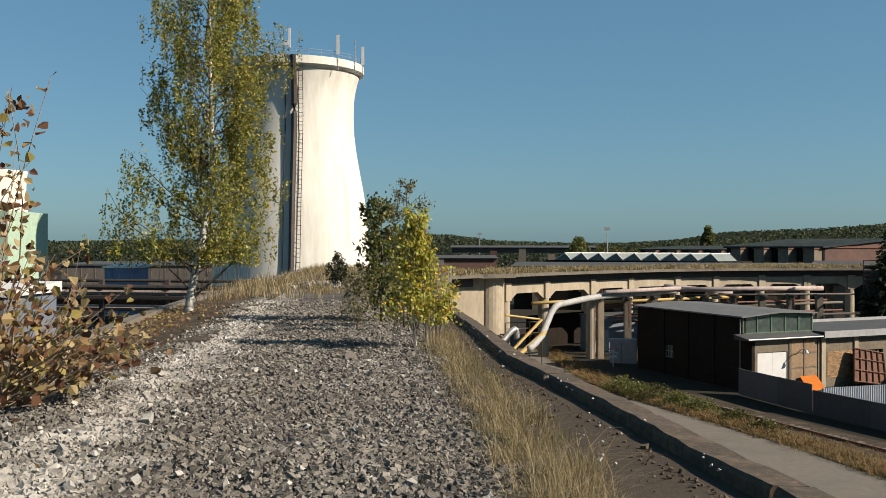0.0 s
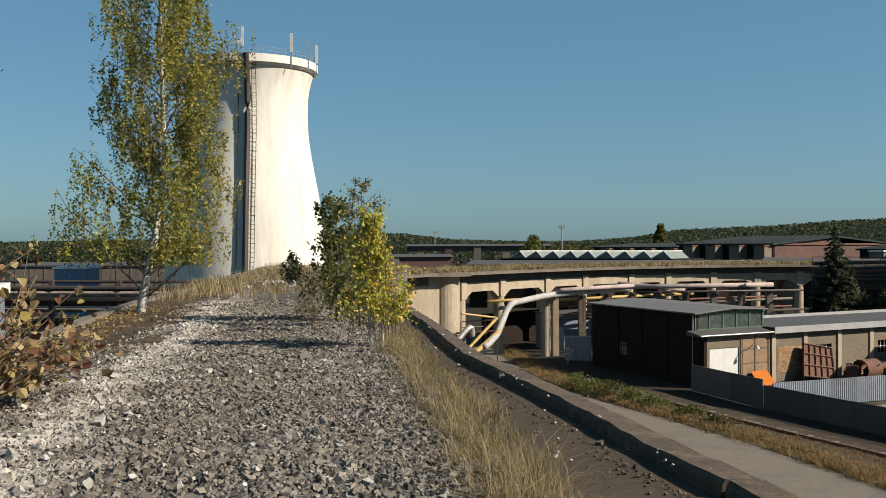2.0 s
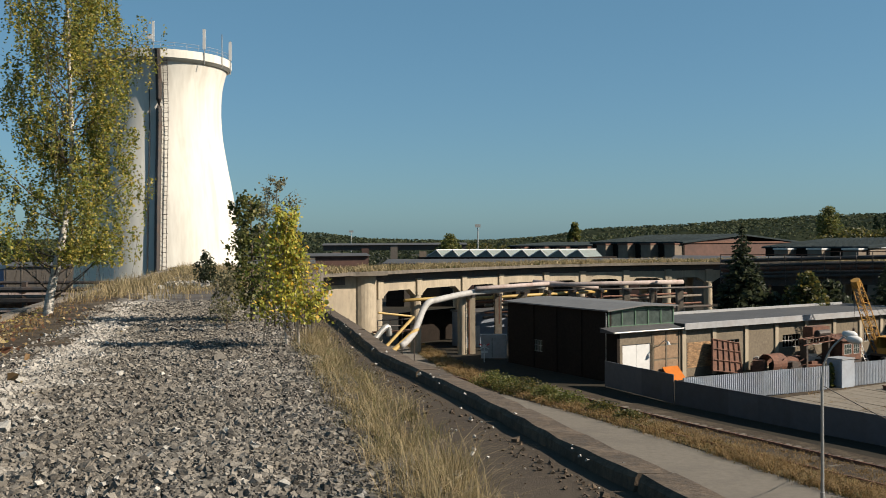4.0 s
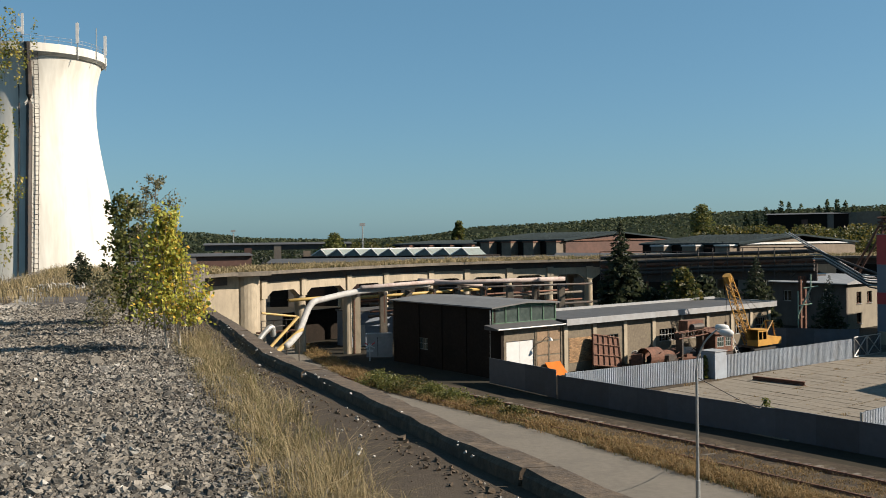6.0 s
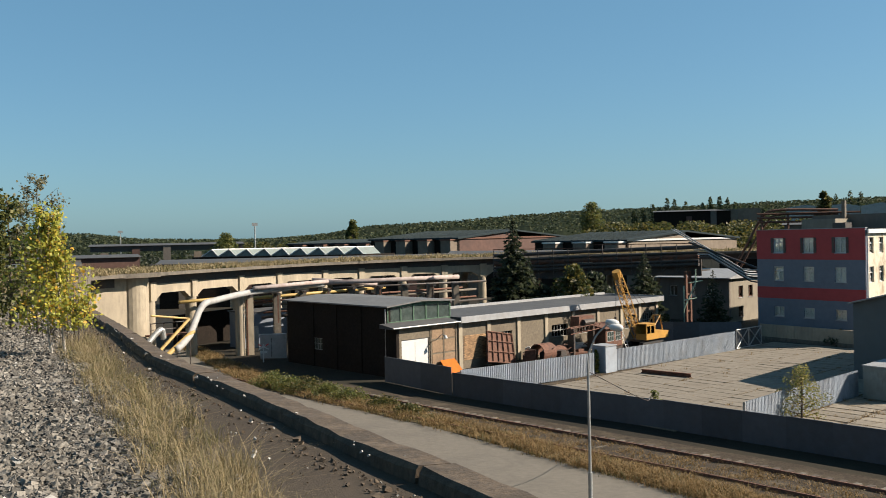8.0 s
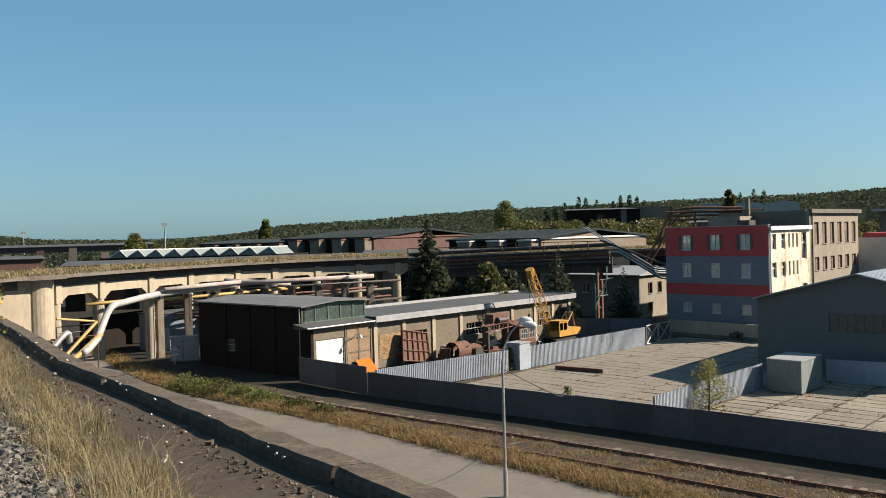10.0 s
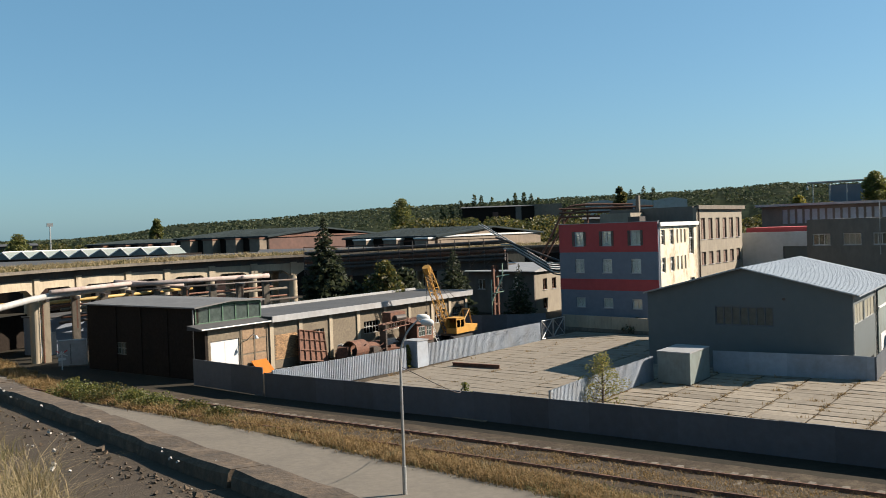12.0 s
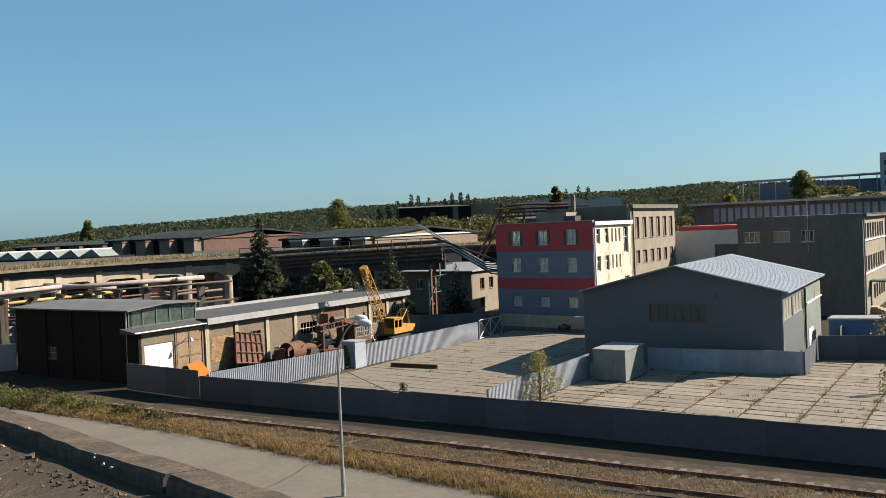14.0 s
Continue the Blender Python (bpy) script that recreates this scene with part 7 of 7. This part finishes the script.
part("riser", Geo().tube(smooth_line([(73.5, 104, 4.5), (75.2, 102.5, 8.5), (76.6, 101.5, 11.6), (78, 100.5, 12.6), (84, 97, 12.5)], 4), 0.15, 8), "rust", rig)
part("riser", Geo().tube(smooth_line([(74.1, 103.5, 4.5), (75.8, 102.2, 8.5), (77.2, 101.2, 11.2), (78.4, 100.2, 12.1), (84, 97, 12.0)], 4), 0.13, 8), "rust", rig)
for z in (11.2, 11.7, 12.2):
    part("beam", Geo().tube([(76, 101.5, z), (86, 95.6, z)], 0.14, 6), "rust", rig)
for k_ in range(4):
    part("leg", Geo().tube([(76.5 + k_ * 2.6, 101.3 - k_ * 1.5, 0), (76.5 + k_ * 2.6, 101.3 - k_ * 1.5, 12.2)], 0.14, 6), "rust", rig)

house_o = (65.2, 105.8)
HSF = (house_o, unit(3.0, -9.6), UB)
house = thing("small_house", (*house_o, 0), "two-storey beige house with a grey sheet roof behind the bridge", "house")
hw = [(1.5, 2.6, 2.8, 4.0), (4.2, 5.3, 2.8, 4.0), (6.9, 8.0, 2.8, 4.0)]
part("front_wall", Geo(*HSF).wall(0, 10, 0, 0.3, 0, 4.9, hw), "grey_render", house)
for w in hw:
    window(house, HSF, *w, 0, 2, 0.08, "white", True)
hs_ = (Geo(*HSF).at(10, 0, 0)[:2], UB, (-unit(3.0, -9.6)[0], -unit(3.0, -9.6)[1]))
hw2 = [(2.2, 3.3, 2.7, 4.0), (4.6, 5.7, 2.7, 4.0), (2.2, 3.3, 0.5, 1.7)]
part("side_wall", Geo(*hs_).wall(0.3, 8, 0, 0.3, 0, 4.9, hw2), "beige", house)
for w in hw2:
    window(house, hs_, *w, 0, 2, 0.08, "rust", True)
part("back_wall", Geo(*HSF).box(0, 9.7, 7.7, 8, 0, 4.9), "grey_render", house)
part("end_wall", Geo(*HSF).box(0, 0.3, 0.3, 7.7, 0, 4.9), "grey_render", house)
part("roof", Geo(*HSF).prism([(-0.4, -0.5, 5.0), (10.4, -0.5, 5.0), (10.4, 4, 5.9), (10.4, 8.5, 5.0), (-0.4, 8.5, 5.0), (-0.4, 4, 5.9)], 4.9, 5.2), "zinc", house)

# ---------------------------------------------------------------- scrap yard between workshop and fence
HB = Geo(*HF)


def spot(a, b, z=0.0):
    return HB.at(a, b, z)


board = thing("orange_board", spot(6.0, -0.8), "orange painted board leaning against the wall", "board")
part("panel", Geo(*HF).hexa([HB.at(a, b, z) for a, b, z in ((5.3, -1.0, 0), (7.0, -1.0, 0), (7.0, -0.94, 0), (5.3, -0.94, 0), (5.15, -0.25, 0.95), (6.75, -0.25, 0.95), (6.75, -0.19, 0.95), (5.15, -0.19, 0.95))]), "orange", board)
plate = thing("rusty_plate", spot(11.5, -0.8), "large rusty ribbed steel plate leaning on the workshop wall", "steel plate")
PC = [(9.75, -1.0, 0.45), (13.1, -1.0, 0.0), (13.25, -0.5, 2.25), (10.25, -0.5, 2.75)]
pts8 = [HB.at(*p) for p in PC]
part("sheet", Geo().hexa(pts8 + [(x - 0.02, y + 0.06, z + 0.03) for x, y, z in pts8]), "rust", plate)


def on_plate(s, t):
    p = [np.array(HB.at(*c)) for c in PC]
    return (p[0] * (1 - s) + p[1] * s) * (1 - t) + (p[3] * (1 - s) + p[2] * s) * t


for i in range(6):
    s = i / 5
    part("rib", Geo().tube([tuple(on_plate(s, 0) + (0.03, -0.06, 0)), tuple(on_plate(s, 1) + (0.03, -0.06, 0))], 0.06, 5), "rust", plate)
for t in (0.0, 0.35, 0.7, 1.0):
    part("rib", Geo().tube([tuple(on_plate(0, t) + (0.03, -0.06, 0)), tuple(on_plate(1, t) + (0.03, -0.06, 0))], 0.05, 5), "rust", plate)


def drum_half(a, b, z, r, L, label, turn=0.4):
    """A cut-open steel tank shell lying on its side."""
    t = thing("tank_shell", spot(a, b, 0), label, "scrap")
    g = Geo()
    c = np.array(HB.at(a, b, z))
    ax = np.array([math.cos(turn), math.sin(turn), 0])
    sd = np.array([-math.sin(turn), math.cos(turn), 0])
    n = 14
    for e in (0, L):
        for rr in (r, r - 0.06):
            for k_ in range(n + 1):
                an = radians(-20 + 250 * k_ / n)
                g.P.append(tuple(c + ax * e + sd * rr * math.cos(an) + np.array([0, 0, rr * math.sin(an)])))
    m = n + 1
    for k_ in range(n):
        g.F += [(k_, k_ + 1, 2 * m + k_ + 1, 2 * m + k_), (m + k_ + 1, m + k_, 3 * m + k_, 3 * m + k_ + 1), (k_ + 1, k_, m + k_, m + k_ + 1), (2 * m + k_, 2 * m + k_ + 1, 3 * m + k_ + 1, 3 * m + k_)]
    part("shell", g, "rust", t)
    return t


drum_half(14.3, -2.5, 0.75, 0.75, 1.7, "cut-open rusty tank shell among the scrap", 0.5)
drum_half(16.9, -1.6, 0.55, 0.55, 1.5, "rusty bent tank shell among the scrap", 0.2)
cr = np.random.default_rng(77)
for i in range(20):
    a, b = 13.6 + 8.4 * cr.random(), -0.7 - 2.9 * cr.random()
    w, d, h = cr.uniform(0.5, 1.6), cr.uniform(0.4, 0.9), cr.uniform(0.25, 1.15)
    th = cr.uniform(0, 1.2)
    fr = (spot(a, b)[:2], (math.cos(th), math.sin(th)), (-math.sin(th), math.cos(th)))
    mt = ("rust", "dark_steel", "rust", "steel", "dark_steel", "concrete")[i % 6]
    t = thing("scrap_piece", (*fr[0], 0), {"rust": "rusty welded steel scrap box", "dark_steel": "dark oily machine casing", "steel": "grey discarded steel housing", "concrete": "pale concrete block among scrap"}[mt], "scrap", "scrap pile")
    part("casing", Geo(*fr).prism([(0, 0, h), (w, 0, h * cr.uniform(0.6, 1)), (w, d, h), (0, d, h * cr.uniform(0.7, 1))], 0, h), mt, t)
    part("flange", Geo(*fr).box(-0.05, w + 0.05, -0.05, d + 0.05, 0.0, 0.06), mt, t)
    if i % 2:
        part("bar", Geo().tube([Geo(*fr).at(0, d, 0.05), Geo(*fr).at(w * 1.2, -0.1, h + 0.15)], 0.04, 5), "rust", t)
rigm = thing("old_excavator_house", spot(23.6, -2.6), "rusty red machine house of a dismantled excavator", "machine")
part("undercarriage", Geo(*HF).box(22.4, 25.2, -3.5, -1.7, 0, 0.55), "dark_steel", rigm)
part("house", Geo(*HF).wall(22.5, 25.0, -3.6, -3.54, 0.55, 2.1, [(22.75, 23.75, 1.0, 1.85), (24.0, 24.8, 1.0, 1.85)]), "rust", rigm)
part("house_back", Geo(*HF).box(22.5, 25.0, -1.7, -1.6, 0.55, 2.1).box(22.5, 22.56, -3.54, -1.7, 0.55, 2.1).box(24.94, 25.0, -3.54, -1.7, 0.55, 2.1), "rust", rigm)
part("roof", Geo(*HF).prism([(22.3, -3.8, 2.15), (25.2, -3.8, 2.15), (25.0, -1.5, 2.45), (22.5, -1.5, 2.45)], 2.1, 2.2), "rust", rigm, "bent rusty roof sheet")
for a0, a1 in ((22.75, 23.75), (24.0, 24.8)):
    window(rigm, HF, a0, a1, 1.0, 1.85, -3.6, 3, 0.05, "steel", False, 0.5, False, 0.0, "dirty_glass")
jib = Geo()
for dz, db in ((0, 0), (0.45, 0), (0, 0.5), (0.45, 0.5)):
    jib.tube([HB.at(18.4, -2.9 + db, 1.95 + dz), HB.at(22.6, -3.0 + db, 2.15 + dz)], 0.045, 5)
for i in range(12):
    f0, f1 = i / 12, (i + 1) / 12
    za, zb = (0, 0.45) if i % 2 else (0.45, 0)
    for db in (0, 0.5):
        jib.tube([HB.at(18.4 + 4.2 * f0, -2.9 + db, 1.95 + za + 0.2 * f0), HB.at(18.4 + 4.2 * f1, -2.9 + db, 1.95 + zb + 0.2 * f1)], 0.03, 4)
part("lattice_jib", jib, "rust", rigm)
part("hoist_box", Geo(*HF).box(20.2, 22.4, -2.4, -1.4, 2.4, 3.25), "rust", rigm)
part("hoist_drum", Geo().tube([HB.at(20.6, -2.55, 2.75), HB.at(22.0, -2.55, 2.75)], 0.26, 10), "dark_steel", rigm)
for a in (18.8, 21.6):
    part("jib_rest", Geo(*HF).box(a, a + 0.2, -2.9, -2.2, 0, 2.4), "dark_steel", rigm)
ladder_y = thing("steel_ladder", spot(26.0, -2.6), "pale steel ladder leaning on the machine house", "ladder")
for s in (0, 0.4):
    part("rail", Geo().tube([HB.at(25.8 + s, -3.6, 0), HB.at(25.5 + s, -2.5, 2.5)], 0.04, 5), "zinc", ladder_y)
for i in range(8):
    t = (i + 0.5) / 8
    part("rung", Geo().tube([HB.at(25.8 - 0.3 * t, -3.6 + 1.1 * t, 2.5 * t), HB.at(26.2 - 0.3 * t, -3.6 + 1.1 * t, 2.5 * t)], 0.025, 4), "zinc", ladder_y)

# yellow lattice crane
CO = spot(28.2, -3.6)
CR = ((CO[0], CO[1]), UB, UA)
crane = thing("crawler_crane", (CO[0], CO[1], 0), "old yellow crawler crane with a raised lattice jib", "crane")
for b in (-1.0, 0.75):
    trk = part("crawler", Geo(*CR).prism([(-1.3, b), (2.3, b), (2.3, b + 0.45), (-1.3, b + 0.45)], 0.0, 0.6), "rubber", crane)
    for i in range(5):
        q = Geo(*CR)
        part("roller", Geo().tube([q.at(-1.0 + i * 0.75, b - 0.03, 0.3), q.at(-1.0 + i * 0.75, b + 0.48, 0.3)], 0.22, 10), "dark_steel", trk)
part("turntable", Geo(*CR).box(-0.8, 1.6, -0.6, 0.8, 0.6, 0.8), "dark_steel", crane)
part("engine_house", Geo(*CR).prism([(0.6, -1.0, 1.55), (2.9, -1.0, 1.4), (2.9, 1.0, 1.4), (0.6, 1.0, 1.55)], 0.8, 1.5), "yellow", crane)
cabin = part("cabin", Geo(*CR).wall(-0.8, 0.58, -1.05, -1.0, 0.8, 2.15, [(-0.7, -0.15, 1.35, 2.0), (-0.05, 0.5, 1.35, 2.0)]), "yellow", crane)
part("cabin_back", Geo(*CR).box(-0.8, 0.58, 0.1, 0.15, 0.8, 2.15).box(0.53, 0.58, -1.0, 0.1, 0.8, 2.15).box(-0.8, -0.75, -1.0, 0.1, 0.8, 1.3), "yellow", cabin)
part("cabin_roof", Geo(*CR).box(-0.85, 0.62, -1.1, 0.2, 2.15, 2.22), "yellow", cabin)
part("cabin_glass", Geo(*CR).box(-0.7, 0.5, -1.02, -1.01, 1.35, 2.0), "glass", cabin)
af = Geo()
q = Geo(*CR).at
for b in (-0.4, 0.4):
    af.tube([q(1.0, b, 1.4), q(2.4, b, 2.75), q(2.8, b, 1.4)], 0.07, 6)
af.tube([q(2.4, -0.4, 2.75), q(2.4, 0.4, 2.75)], 0.06, 6)
part("gantry_frame", af, "yellow", crane)
foot, tip = np.array(q(-0.3, 0.3, 0.9)), np.array(q(-3.45, 0.3, 6.75))
ja = (tip - foot) / np.linalg.norm(tip - foot)
js = np.cross(ja, (0, 0, 1.0))
js /= np.linalg.norm(js)
jw = np.cross(js, ja)
jl = np.linalg.norm(tip - foot)


def jp(t, s, w):
    k_ = 0.33 * (0.55 + 0.45 * math.sin(math.pi * min(1, max(0, 0.15 + 0.7 * t))))
    return tuple(foot + ja * jl * t + js * s * k_ + jw * w * k_)


chords = Geo()
for s, w in ((-1, -1), (1, -1), (1, 1), (-1, 1)):
    chords.tube([jp(t / 8, s, w) for t in range(9)], 0.05, 5)
jb = part("jib", chords, "yellow", crane, "yellow lattice jib")
lace = Geo()
corner = ((-1, -1), (1, -1), (1, 1), (-1, 1))
for i in range(12):
    t0, t1 = i / 12, (i + 1) / 12
    for c in range(4):
        p, r_ = corner[c], corner[(c + 1) % 4]
        if i % 2:
            p, r_ = r_, p
        lace.tube([jp(t0, *p), jp(t1, *r_)], 0.028, 4)
part("lacing", lace, "yellow", jb)
part("jib_head", Geo().tube([tuple(tip - ja * 0.5), tuple(tip + ja * 0.2)], [0.3, 0.38], 8), "yellow", jb)
part("cable", Geo().tube([tuple(tip), q(2.4, 0, 2.75)], 0.02, 4), "dark_steel", crane)
part("cable", Geo().tube([tuple(tip + np.array((0.2, 0, 0))), q(2.2, 0, 1.6)], 0.02, 4), "dark_steel", crane)
part("cable", Geo().tube([tuple(tip - ja * 0.05), (tip[0] - 0.2, tip[1], 3.0)], 0.02, 4), "dark_steel", crane)
part("hook_block", Geo().tube([(tip[0] - 0.2, tip[1], 3.0), (tip[0] - 0.2, tip[1], 2.5)], [0.12, 0.06], 8), "dark_steel", crane)

# wall lamps on the annex, blue tarp box, slope wire
lampw = thing("wall_lamp", spot(6.2, -0.5, 3.2), "grey swan-neck wall lamp on the workshop annex", "lamp")
part("arm", Geo().tube(smooth_line([HB.at(5.0, -0.02, 2.5), HB.at(5.0, -0.6, 2.9), HB.at(5.05, -1.0, 2.85)], 4), 0.03, 6), "steel", lampw)
part("shade", Geo().tube([HB.at(5.05, -1.0, 2.9), HB.at(5.06, -1.05, 2.65)], [0.06, 0.16], 10), "white", lampw)
skip = thing("blue_skip", (66.5, 47.5, 0), "blue covered skip with a pale sheet lid behind the fence", "skip")
SK = ((66.0, 47.2), unit(5, -8.5), UB)
part("body", Geo(*SK).box(0, 9, 0, 2.4, 0, 2.0), "blue", skip)
part("lid", Geo(*SK).box(-0.1, 9.1, -0.1, 2.5, 2.0, 2.15), "zinc", skip)
wire = thing("yard_cable", (17.9, 34.2, 5.0), "slack dark cable hung from the street lamp", "cable")
part("wire", Geo().tube(smooth_line([(17.92, 34.2, 4.9), (21.5, 36.3, 3.3), (26.8, 44.6, 1.9)], 6), 0.018, 4), "dark_steel", wire)
